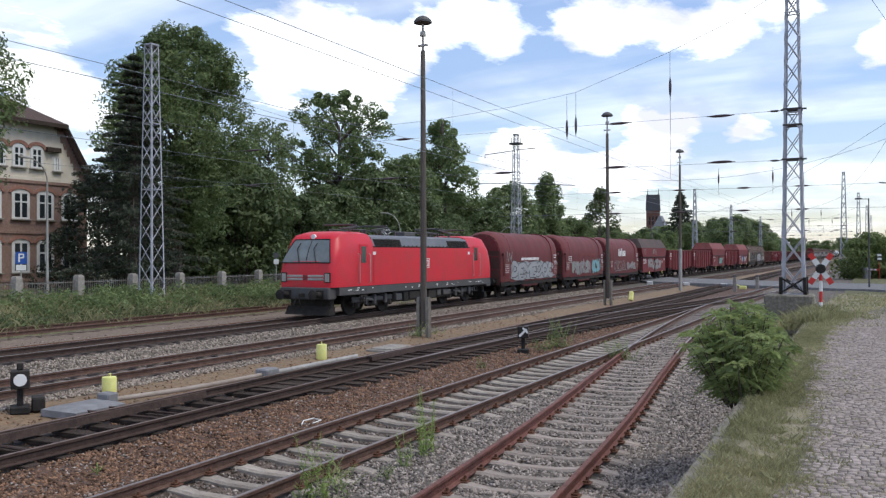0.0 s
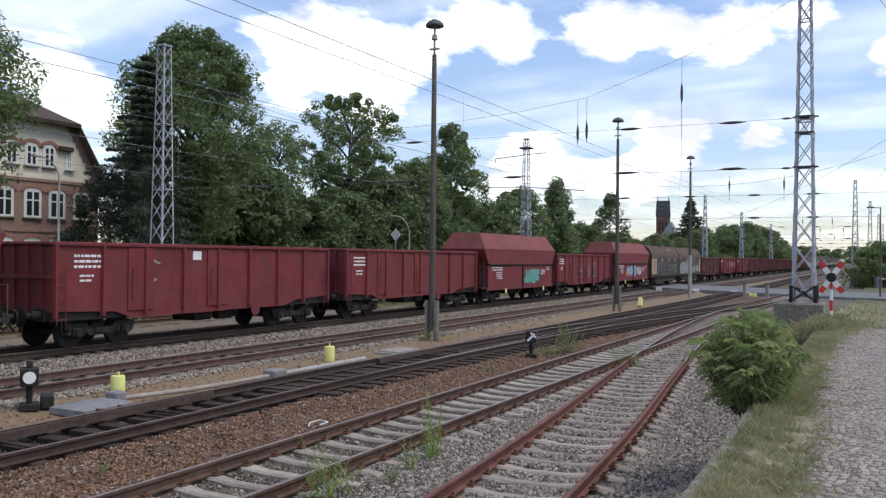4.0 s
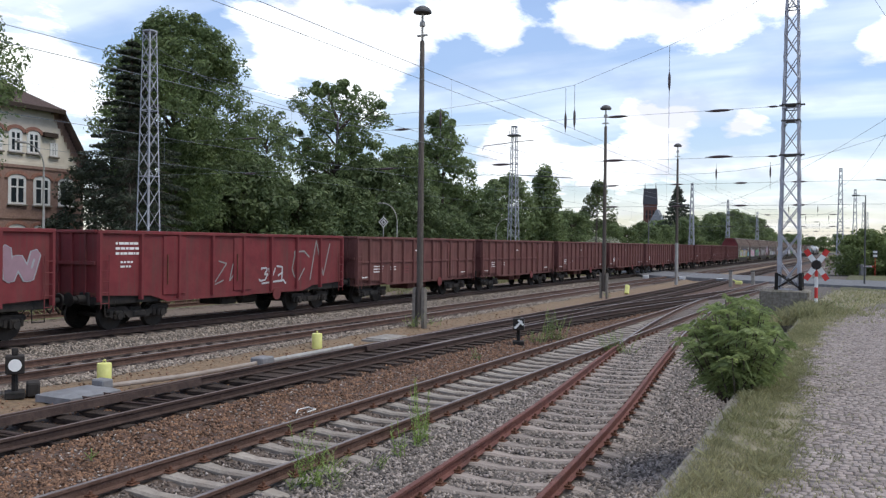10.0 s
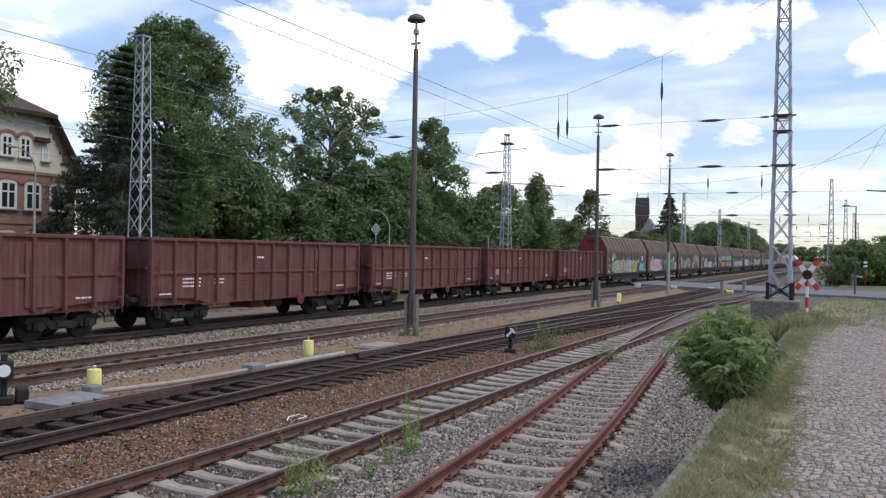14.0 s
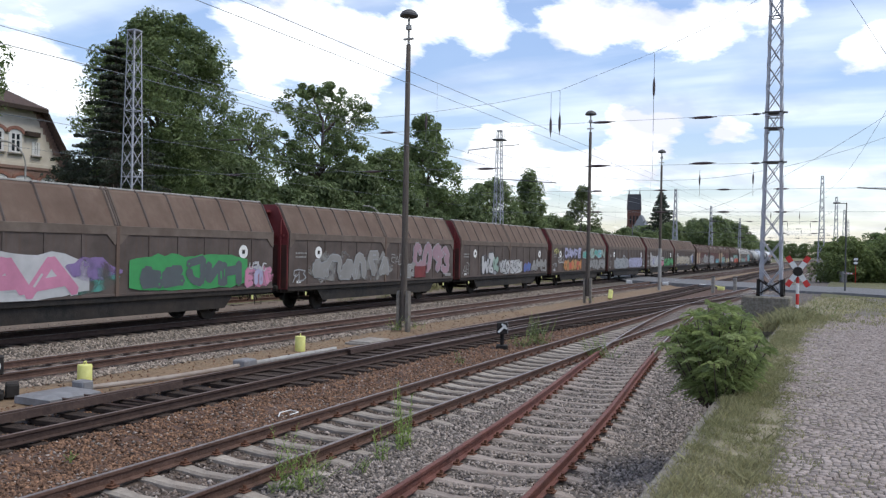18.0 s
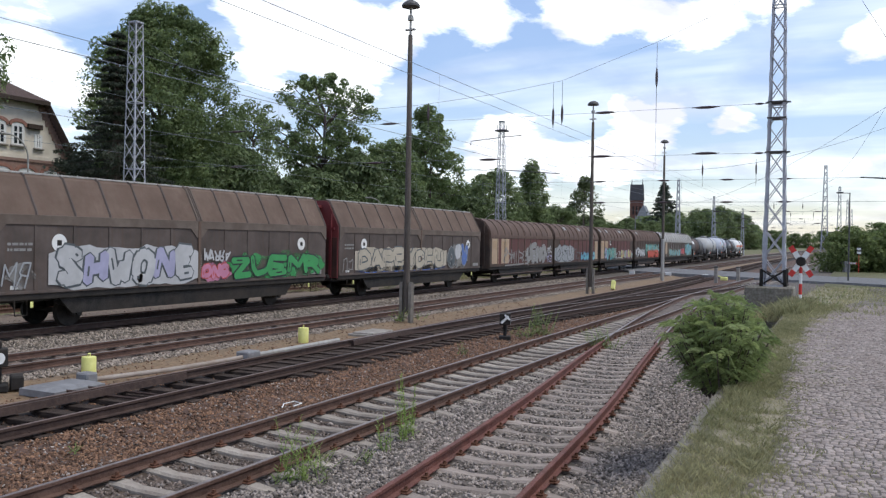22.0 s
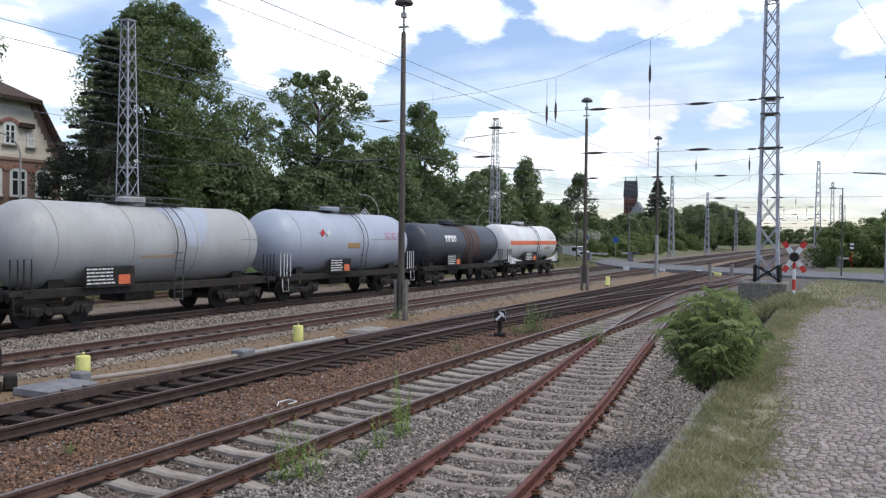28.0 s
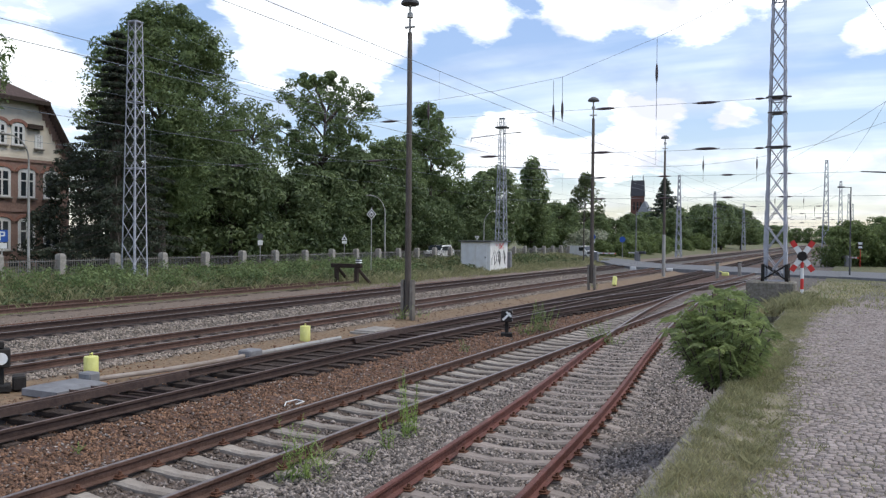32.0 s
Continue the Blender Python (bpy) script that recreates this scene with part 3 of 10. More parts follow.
def zoned(name, zones, scale=7.0, rough=0.95, bump=0.6, wobble=0.35, island=0.0, bscale=14.0):
    """Earth whose kind changes across the tracks: zones of (y, colour)."""
    m = surf(name, (0.5, 0.5, 0.5), (1.0, 1.0, 1.0), scale, rough, 0, bump, bscale=bscale, island=island)
    nt = m.node_tree
    N, L = nt.nodes.new, nt.links.new
    b = nt.nodes["Principled BSDF"]
    col = b.inputs["Base Color"].links[0].from_socket
    co = N("ShaderNodeTexCoord")
    sp = N("ShaderNodeSeparateXYZ")
    L(co.outputs["Object"], sp.inputs[0])
    nz = N("ShaderNodeTexNoise")
    nz.inputs["Scale"].default_value, nz.inputs["Detail"].default_value = 0.9, 6
    L(co.outputs["Object"], nz.inputs["Vector"])
    ma = N("ShaderNodeMath"); ma.operation = "MULTIPLY_ADD"
    ma.inputs[1].default_value = wobble * 4
    L(nz.outputs["Fac"], ma.inputs[0]); L(sp.outputs[1], ma.inputs[2])
    lo, hi = zones[0][0], zones[-1][0]
    mr = N("ShaderNodeMapRange")
    mr.inputs[1].default_value, mr.inputs[2].default_value = lo + wobble * 2, hi + wobble * 2
    L(ma.outputs[0], mr.inputs[0])
    r = N("ShaderNodeValToRGB")
    el = r.color_ramp.elements
    for k, (y, c) in enumerate(zones):
        pos = (y - lo) / (hi - lo)
        e = el[k] if k < 2 else el.new(pos)
        e.position, e.color = pos, (*c, 1)
    L(mr.outputs[0], r.inputs[0])
    mul = N("ShaderNodeMix"); mul.data_type = "RGBA"; mul.blend_type = "MULTIPLY"; mul.inputs[0].default_value = 1
    L(r.outputs[0], mul.inputs[6]); L(col, mul.inputs[7])
    L(mul.outputs[2], b.inputs["Base Color"])
    return m


ZONES = [(1.0, (0.12, 0.102, 0.086)), (2.5, (0.135, 0.114, 0.098)), (6.3, (0.135, 0.114, 0.098)), (8.3, (0.12, 0.082, 0.06)),
         (9.0, (0.12, 0.066, 0.044)), (10.8, (0.11, 0.06, 0.041)), (11.0, (0.026, 0.019, 0.016)), (12.7, (0.034, 0.024, 0.020)),
         (13.2, (0.25, 0.165, 0.098)), (15.2, (0.25, 0.17, 0.10)), (15.7, (0.14, 0.108, 0.085)), (17.8, (0.085, 0.06, 0.048)),
         # 21.4 to 23.5: brown earth, colour deepened for shade under the train
         (19.2, (0.13, 0.108, 0.088)), (20.9, (0.115, 0.095, 0.076)), (21.4, (0.035, 0.025, 0.021)), (23.5, (0.042, 0.030, 0.025)),
         (24.2, (0.21, 0.155, 0.118)), (26.2, (0.22, 0.165, 0.125))]
BED = zoned("track_bed_gravel", ZONES)
GRASS = surf("rough_grass", (0.075, 0.085, 0.032), (0.15, 0.145, 0.065), 2.5, 0.95, 0, 0.5, stain=(0.19, 0.15, 0.09), sscale=0.35, bscale=12)
VERGE = surf("dry_grass_verge", (0.17, 0.152, 0.095), (0.285, 0.248, 0.165), 9, 0.95, 0, 0.5, stain=(0.25, 0.21, 0.165), sscale=1.6, bscale=22)
JOINT = surf("dirty_joint_sand", (0.115, 0.098, 0.08), (0.17, 0.148, 0.122), 8, 0.95, 0, 0.4, stain=(0.13, 0.12, 0.08), sscale=1.5)
COBBLE = surf("granite_sett", (0.235, 0.196, 0.176), (0.345, 0.292, 0.265), 9, 0.85, 0, 0.2, stain=(0.20, 0.155, 0.135), sscale=2, objrand=0.0, island=0.22)

gx = np.concatenate([[-1500, -400, -120], np.arange(-60, 200, 4.0), [260, 400, 700, 1200, 2600]])
gy = np.concatenate([[-1500, -500, -150, -60, -30, -12, -4, 1.9, 2.1], np.arange(4, 28, 6.0), np.arange(28.5, 42, 1.0), [60, 120, 300, 800, 2600]])
ground = sheet("ground", gx, gy, land_height, GRASS)
tagged(ground, "rough grassy ground beside the railway", "ground", kind="structure")

bx = np.concatenate([np.arange(-40, 3, 3.0), np.arange(3, 34, 0.14), np.arange(34, 80, 0.6), np.arange(80, 700, 12)])
by = np.concatenate([np.arange(1.0, 9.0, 0.14), np.arange(9.0, 28.9, 0.22)])
bed = sheet("ballast_bed", bx, by, bed_height, BED, 0.012)
tagged(bed, "brown and grey railway ballast with sandy strips", "ballast", kind="structure")


def stones(name, x0, x1, y0, y1, per_m2, size, material, label, keep=None):
    """Loose ballast stones lying on the bed."""
    n = int((x1 - x0) * (y1 - y0) * per_m2)
    x = RNG.uniform(0, 1, n)
    x = x0 + (x1 - x0) * x**1.5  # denser where the path is near
    y = RNG.uniform(y0, y1, n)
    if keep is not None:
        k = keep(x, y)
        x, y = x[k], y[k]
        n = len(x)
    z = bed_height(x, y)
    base = np.array([[1, 0, 0], [-1, 0, 0], [0, 1, 0], [0, -1, 0], [0, 0, 1], [0, 0, -1]], float)
    v = base[None] * (size * RNG.uniform(0.55, 1.25, (n, 6, 1))) + RNG.normal(0, size * 0.28, (n, 6, 3))
    a = RNG.uniform(0, 6.28, n)
    c, s = np.cos(a)[:, None], np.sin(a)[:, None]
    vx, vy = v[..., 0] * c - v[..., 1] * s, v[..., 0] * s + v[..., 1] * c
    v[..., 0], v[..., 1] = vx, vy
    v[..., 2] *= 0.8
    v += np.stack([x, y, z + size * RNG.uniform(-0.2, 0.4, n)], -1)[:, None]
    f = np.array([[4, 0, 2], [4, 2, 1], [4, 1, 3], [4, 3, 0], [5, 2, 0], [5, 1, 2], [5, 3, 1], [5, 0, 3]])
    F = (f[None] + (np.arange(n) * 6)[:, None, None]).reshape(-1, 3)
    ob = indexed(name, v.reshape(-1, 3), F, material)
    return tagged(ob, label, "gravel", kind="stuff")


def off_rails(x, y):
    """True where no rail stands."""
    d = np.abs(np.abs(y - LINE_D(x)) - 0.753) > 0.09
    c = np.abs(np.abs(y - LINE_C(x)) - 0.753) > 0.09
    s = np.zeros(x.shape, bool)
    for line, x0, h in ((LINE_D, -29.7, 0.95), (LINE_C, -39.7, 1.25)):
        q = np.abs((x - x0 + 0.315) % 0.63 - 0.315)
        s |= (q < 0.13) & (np.abs(y - line(x)) < h)
    s &= RNG.uniform(0, 1, x.shape) > 0.07
    return d & c & ~s


def open_ballast(x, y):
    """Outside the grimy strip between the rails of the pale-sleeper siding."""
    return off_rails(x, y) & ((np.abs(y - LINE_C(x)) > 0.72) | (RNG.uniform(0, 1, x.shape) < 0.12))


stones("grey_gravel", -4, 4.5, 1.35, 8.4, 90, 0.036, STONE_GREY, "loose grey ballast stones between the sidings", open_ballast)
stones("grey_gravel", 4, 36, 1.35, 8.4, 260, 0.036, STONE_GREY, "loose grey ballast stones between the sidings", open_ballast)
stones("fine_gravel", 4.5, 17, 1.35, 8.4, 330, 0.030, STONE_GREY, "small grey stones in the near ballast", open_ballast)
stones("dark_gravel", 4, 36, 6.6, 8.15, 330, 0.034, STONE_DARK, "grimy stones between the rails of the siding", off_rails)
# paler stones here offset the shade of the ramp wall
stones("pale_gravel", 4.5, 26, 1.35, 2.5, 330, 0.033, STONE_LIGHT, "pale stones along the kerb, lightened against the ramp's shade")
stones("rusty_gravel", 5, 42, 8.3, 11.0, 300, 0.034, STONE_RED, "rust-brown ballast stones between two tracks")
stones("grey_gravel", 5, 42, 8.3, 11.0, 35, 0.032, STONE_GREY, "grey stones strewn among the rusty ballast")
stones("dark_gravel", 7, 36, 11.0, 13.3, 70, 0.032, STONE_RED, "sooty ballast stones under the points")
stones("pale_gravel", 11, 60, 15.4, 16.05, 200, 0.048, STONE_LIGHT, "pale ballast stones along the running track")
stones("pale_gravel", 11, 70, 17.75, 21.2, 130, 0.048, STONE_LIGHT, "pale ballast ridge between two running tracks")
stones("sandy_gravel", 8, 40, 13.1, 15.5, 25, 0.03, STONE_RED, "scattered stones on the sandy strip")
stones("sandy_gravel", 14, 50, 24.2, 26.6, 14, 0.035, STONE_LIGHT, "scattered stones on the sandy strip")

RAIL_PROFILE = [(-0.035, 0), (-0.035, -0.035), (-0.010, -0.055), (-0.010, -0.130), (-0.07, -0.148), (-0.07, -0.160),
                (0.07, -0.160), (0.07, -0.148), (0.010, -0.130), (0.010, -0.055), (0.035, -0.035), (0.035, 0), (0.025, 0.006), (-0.025, 0.006)]


def rail_shape(line, off, x0, x1, dz=0.0, step=None, hold=None):
    xs = [x0]
    while xs[-1] < x1:
        s = step or (1.0 if xs[-1] < 60 else 15.0)
        xs.append(min(xs[-1] + s, x1))
    secs, top = [], []
    for x in xs:
        y = float(line(x)) + off
        secs.append([(x, y + a, b + dz) for a, b in RAIL_PROFILE])
        top.append([(x, y + a, b + dz) for a, b in ((-0.03, 0.0045), (-0.02, 0.0085), (0.02, 0.0085), (0.03, 0.0045))])
    return Shape().loft(secs), Shape().loft(top, closed=False, caps=False)


def sleeper_mesh(name, material, length=2.6, width=0.27, wood=False):
    """A sleeper: concrete ones have raised rail seats and a hollow middle."""
    if wood:
        return Shape().box(-width / 2, width / 2, -length / 2, length / 2, -0.34, -0.195, 0.012).mesh(name, material)
    s = Shape()
    secs = []
    h = length / 2
    for y, z, w in ((-h, -0.215, 0.8), (-h + 0.04, -0.195, 0.92), (-0.95, -0.158, 1), (-0.55, -0.158, 1), (-0.28, -0.19, 0.86),
                    (0.28, -0.19, 0.86), (0.55, -0.158, 1), (0.95, -0.158, 1), (h - 0.04, -0.195, 0.92), (h, -0.215, 0.8)):
        b = width / 2 * w
        secs.append([(-b, y, -0.36), (-b, y, z - 0.03), (-b + 0.03, y, z), (b - 0.03, y, z), (b, y, z - 0.03), (b, y, -0.36)])
    return s.loft(secs).mesh(name, material, 30)


def clip_mesh():
    s = Shape()
    s.box(-0.075, 0.075, -0.16, 0.16, -0.156, -0.142, 0.004)
    for k in (-1, 1):
        s.cyl((0, k * 0.105, -0.142), (0, k * 0.105, -0.075), 0.022, n=6)
        s.box(-0.045, 0.045, k * 0.05, k * 0.13, -0.14, -0.115, 0.006)
    return s.mesh("rail_fastening", RUST, 0)


CLIPS = clip_mesh()


def make_track(name, label, line, x0, x1, rail_mat, head_mat, sleeper_mat, wood=False, near=(4, 46), spacing=0.63, clips=False, skip=None, length=2.6, width=0.27, sink=0.0):
    t = thing(name, label, "railway track", kind="structure")
    for k in (-1, 1):
        body, top = rail_shape(line, 0.753 * k, x0, x1)
        r = part("rail", body, rail_mat, t, smooth=0)
        part("rail_head", top, head_mat, r, smooth=0)
    me = sleeper_mesh("sleeper", sleeper_mat, length, width, wood=wood)
    rest = Shape()
    x = x0 + 0.3
    rnd = random.Random(5)
    while x < min(x1, 190):
        y = float(line(x))
        a = math.atan2(float(line(x + 0.5)) - float(line(x - 0.5)), 1.0)
        m = Matrix.Translation((x + rnd.uniform(-0.03, 0.03), y + rnd.uniform(-0.03, 0.03), rnd.uniform(-0.012, 0.004) - sink)) @ Matrix.Rotation(a + rnd.uniform(-0.02, 0.02), 4, "Z")
        if near[0] <= x <= near[1] and not (skip and skip(x)):
            s = part("sleeper", me, None, t, m=m)
            if clips and x < 30:
                for k in (-1, 1):
                    part("rail_fastening", CLIPS, None, t, m=Matrix.Translation((x, float(line(x)) + 0.753 * k, 0)) @ Matrix.Rotation(a, 4, "Z"))
        elif x > -14:
            rest.box(-0.13, 0.13, -length / 2, length / 2, -0.3, -0.165, 0, m)
        x += spacing
    if rest.v:
        part("far_sleepers", rest, sleeper_mat, t, smooth=0, kind="stuff")
    return t


make_track("track_siding", "disused siding with red rusty rails on concrete sleepers", LINE_D, -30, 24.18, RAIL_RED, RAIL_RED, SLEEPER_D, clips=True, near=(4, 25), width=0.22, length=2.35, sink=-0.006)
make_track("track_siding", "worn turnout rails on half-buried sleepers", LINE_D, 24.18, 50, RAIL_BROWN, RAIL_TOP, SLEEPER_D, near=(24, 31), skip=lambda x: 30 < x, width=0.22, length=2.35)
make_track("track_loading", "rusty brown siding on pale concrete sleepers", LINE_C, -40, 300, RAIL_BROWN, RAIL_TOP, SLEEPER, clips=True, near=(4, 50), width=0.225, sink=0.008)
make_track("track_points", "sooty track with points on dark wooden sleepers", LINE_P, -40, 300, RAIL_DARK, RAIL_MID, SLEEPER_WOOD, wood=True, near=(5, 62), length=1.86)
make_track("track_crossover", "crossover track between two sidings on wooden sleepers", LINE_X, 15, 70, RAIL_DARK, RAIL_TOP, SLEEPER_WOOD, wood=True, near=(34, 60))
make_track("track_running", "running track on grimy concrete sleepers", lambda x: YB + 0 * x, -60, 700, RAIL_BROWN, RAIL_SHINE, SLEEPER_GREY, near=(8, 70), length=2.4, sink=0.035)
# dark rails and sleepers also stand in for shade under the train
make_track("track_main", "main running track on grimy sleepers, toned down for shade under the train", lambda x: YA + 0 * x, -60, 700, RAIL_DARK, RAIL_SHINE, SLEEPER_SHADED, near=(12, 70), length=2.4, sink=0.035)
make_track("track_spur", "overgrown dead-end spur with rusty rails", LINE_E, 10, 45.6, RAIL_BROWN, RAIL_BROWN, SLEEPER_WOOD, wood=True, near=(17, 47), length=2.3, sink=0.075)
spare, _ = rail_shape(lambda x: 24.05 + 0 * x, 0, 4, 58, -0.07)
tagged(part("spare_rail", spare, RUST, None, smooth=0), "long rusty spare rail lying beside the track", "rail")

# ---- loading ramp with setts, verge and coping ----
def make_ramp():
    xs = np.concatenate([np.arange(-14, 4, 2.0), np.arange(4, 34, 0.5), np.arange(34, 64, 2.0)])
    rows = np.array([-70, -20, -8, -4, -2.4, -1.8, -1.2, -0.8, -0.4, -0.1, 0.2, 0.5, 0.8, 1.0])
    V, F = [], []
    n = len(rows) + 2
    for x in xs:
        e = float(ramp_edge(x)) - 0.15
        z = float(ramp_z(x))
        for y in rows:
            yy = y * (e if y > 0 else 1.0)
            V.append((x, yy, z - 0.012 + RNG.normal(0, 0.008) + 0.02 * math.sin(yy * 2.3 + x * 0.7) - (0.09 if yy < sett_edge(x) - 0.25 else 0)))
        V.append((x, e, z - 0.01))
        V.append((x, e, -0.5))
    for i in range(len(xs) - 1):
        for j in range(n - 1):
            a = i * n + j
            F.append((a, a + n, a + n + 1, a + 1))
    ob = indexed("loading_ramp", V, F, VERGE)
    tagged(ob, "low loading ramp with dry trodden grass", "ramp", kind="structure")
    # coping blocks along the edge
    x = -2.0
    rnd = random.Random(2)
    base = Shape().box(-0.49, 0.49, -0.085, 0.085, -0.85, -0.015, 0.03).mesh("coping_stone", MOSSY)
    while x < 27:
        z = float(ramp_z(x)) - 0.03 * max(0, min((x - 8) / 2, 1))
        sl = (float(ramp_z(x + 0.5)) - float(ramp_z(x - 0.5)))
        part("coping_stone", base, None, ob, m=Matrix.Translation((x, float(ramp_edge(x)) - 0.085 + rnd.uniform(-0.015, 0.015), z + rnd.uniform(-0.015, 0.01))) @ Matrix.Rotation(-math.atan(sl), 4, "Y") @ Matrix.Rotation(0.022 + rnd.uniform(-0.01, 0.01), 4, "Z"))
        x += 1.0
    return ob


def sett_edge(x):
    """The setts' ragged border towards the verge."""
    return float(np.interp(x, (4, 7, 9, 12, 18, 24, 34, 46), (0.55, 0.57, 0.62, 0.78, 0.98, 0.96, 0.1, -0.9))) + 0.04 * math.sin(x * 1.3) + 0.05 * math.sin(x * 3.1 + 1.0)


def make_setts():
    pave = thing("pavement", "worn granite setts of the loading street", "pavement", kind="structure")
    xs = np.concatenate([np.arange(-14, 4, 3.0), np.arange(4, 46, 0.6), [50, 56, 62]])
    V, F = [], []
    for x in xs:
        for y in (-60, -14, -5, -2.5, -1, sett_edge(float(x)) + 0.02):
            V.append((x, y, float(ramp_z(x)) + 0.004))
    for i in range(len(xs) - 1):
        for j in range(5):
            a = i * 6 + j
            F.append((a, a + 6, a + 7, a + 1))
    indexed("joint_bed", V, F, JOINT, pave)
    rnd = random.Random(11)
    forms = []
    for k in range(6):
        hx, hy = rnd.uniform(0.031, 0.035), rnd.uniform(0.030, 0.034)
        s = Shape()
        lo = [(-hx, -hy, -0.02), (hx, -hy, -0.02), (hx, hy, -0.02), (-hx, hy, -0.02)]
        mid = [(p[0] * rnd.uniform(0.92, 1.0), p[1] * rnd.uniform(0.92, 1.0), 0.006) for p in lo]
        top = [(p[0] * 0.76, p[1] * 0.78, 0.013 + rnd.uniform(-0.004, 0.004)) for p in lo]
        s.loft([lo, mid, top])
        forms.append(s)
    meshes = [s.mesh("sett", COBBLE, 60) for s in forms]
    rest_v, rest_f = [], []
    count = 0
    x = 4.6
    while x < 34:
        y = sett_edge(x) - rnd.uniform(0, 0.16)
        stop = -0.035 * x - 0.75
        while y > stop:
            k = rnd.randrange(6)
            wob = rnd.uniform(-0.012, 0.012)
            z = float(ramp_z(x)) + rnd.uniform(-0.006, 0.008)
            if rnd.random() > 0.03:
                m = Matrix.Translation((x + wob, y, z)) @ Matrix.Rotation(rnd.uniform(-0.09, 0.09), 4, "Z") @ Matrix.Rotation(rnd.uniform(-0.05, 0.05), 4, "X")
                if count < 300 and x < 6.5:
                    part("sett", meshes[k], None, pave, m=m)
                    count += 1
                else:
                    b = len(rest_v)
                    rest_v += [tuple(m @ Vector(p)) for p in forms[k].v]
                    rest_f += [tuple(i + b for i in f) for f in forms[k].f]
            y -= 0.070 + rnd.uniform(-0.005, 0.006)
        x += 0.073
    me = bpy.data.meshes.new("setts")
    me.from_pydata(rest_v, [], rest_f)
    me.materials.append(COBBLE)
    me.shade_smooth()
    me.set_sharp_from_angle(angle=radians(60))
    ob = new("setts", me)
    ob.parent = pave
    tagged(ob, "granite setts in uneven rows", kind="stuff")


RAMP = make_ramp()
make_setts()


def blades(name, xs, ys, zs, height, material, label, per=5, spread=0.07, width=0.012, parent=None, category="grass"):
    """Tufts of narrow bent blades."""
    n = len(xs)
    N = n * per
    x = np.repeat(xs, per) + RNG.normal(0, spread, N)
    y = np.repeat(ys, per) + RNG.normal(0, spread, N)
    z = np.repeat(zs, per)
    h = np.repeat(height, per) * RNG.uniform(0.5, 1.25, N)
    a = RNG.uniform(0, 6.28, N)
    dx, dy = np.cos(a) * width, np.sin(a) * width
    lx, ly = RNG.normal(0, 0.45, N) * h, RNG.normal(0, 0.45, N) * h
    p0 = np.stack([x - dx, y - dy, z], -1)
    p1 = np.stack([x + dx, y + dy, z], -1)
    p2 = np.stack([x + lx * 0.4 + dx * 0.7, y + ly * 0.4 + dy * 0.7, z + h * 0.6], -1)
    p3 = np.stack([x + lx, y + ly, z + h], -1)
    V = np.stack([p0, p1, p2, p3], 1).reshape(-1, 3)
    ob = soup(name, V, 4, material, parent)
    return tagged(ob, label, category, kind="stuff")


def scatter_verge():
    n = 24000
    x = 4.5 + 29 * RNG.uniform(0, 1, n) ** 1.5
    e = ramp_edge(x) - 0.15
    u = RNG.uniform(0, 1, n)
    s = np.array([sett_edge(float(v)) for v in x])
    y = s - 0.15 + (e - s + 0.15) * u**0.8
    h = 0.020 + 0.055 * RNG.uniform(0, 1, n) ** 3 + 0.03 * np.clip((y - s) / 0.6, 0, 1) * RNG.uniform(0, 1, n)
    # bare soil shows between the tufts
    f = np.array([0.8 * noise.noise((a * 3.4, b * 3.4, 3.0)) + 0.7 * noise.noise((a * 8.0, b * 8.0, 9.0)) for a, b in zip(x, y)])
    k = f > RNG.uniform(-0.35, 0.35, n)
    x, y, h, f = x[k], y[k], h[k], f[k]
    h = h * (0.8 + 0.7 * np.clip(f, 0, 1))
    blades("verge_grass", x, y, ramp_z(x) - 0.01, h, GRASSBLADE, "dry tufted grass on the ramp", per=9, spread=0.05, width=0.0028)
    n = 2600
    x = 4.6 + 27 * RNG.uniform(0, 1, n) ** 1.4
    y = np.array([sett_edge(float(v)) for v in x]) + 0.05 - RNG.exponential(0.22, n)
    f = np.array([noise.noise((a * 2.1, b * 2.1, 5.0)) for a, b in zip(x, y)])
    k = f > RNG.uniform(-0.3, 0.2, n)
    x, y = x[k], y[k]
    n = len(x)
    blades("joint_grass", x, y, ramp_z(x), np.full(n, 0.035), GRASSBLADE, "thin grass in the joints of the setts", per=6, spread=0.03, width=0.004)
    n = 900
    x, y = RNG.uniform(24, 62, n), RNG.uniform(-5, 3, n)
    k = y < ramp_edge(x) - 0.3
    x, y = x[k], y[k]
    blades("far_verge_grass", x, y, ramp_z(x) - 0.01, 0.06 + 0.12 * RNG.uniform(0, 1, len(x)), GRASSBLADE, "rough grass towards the crossing", per=12, spread=0.25, width=0.012)


scatter_verge()


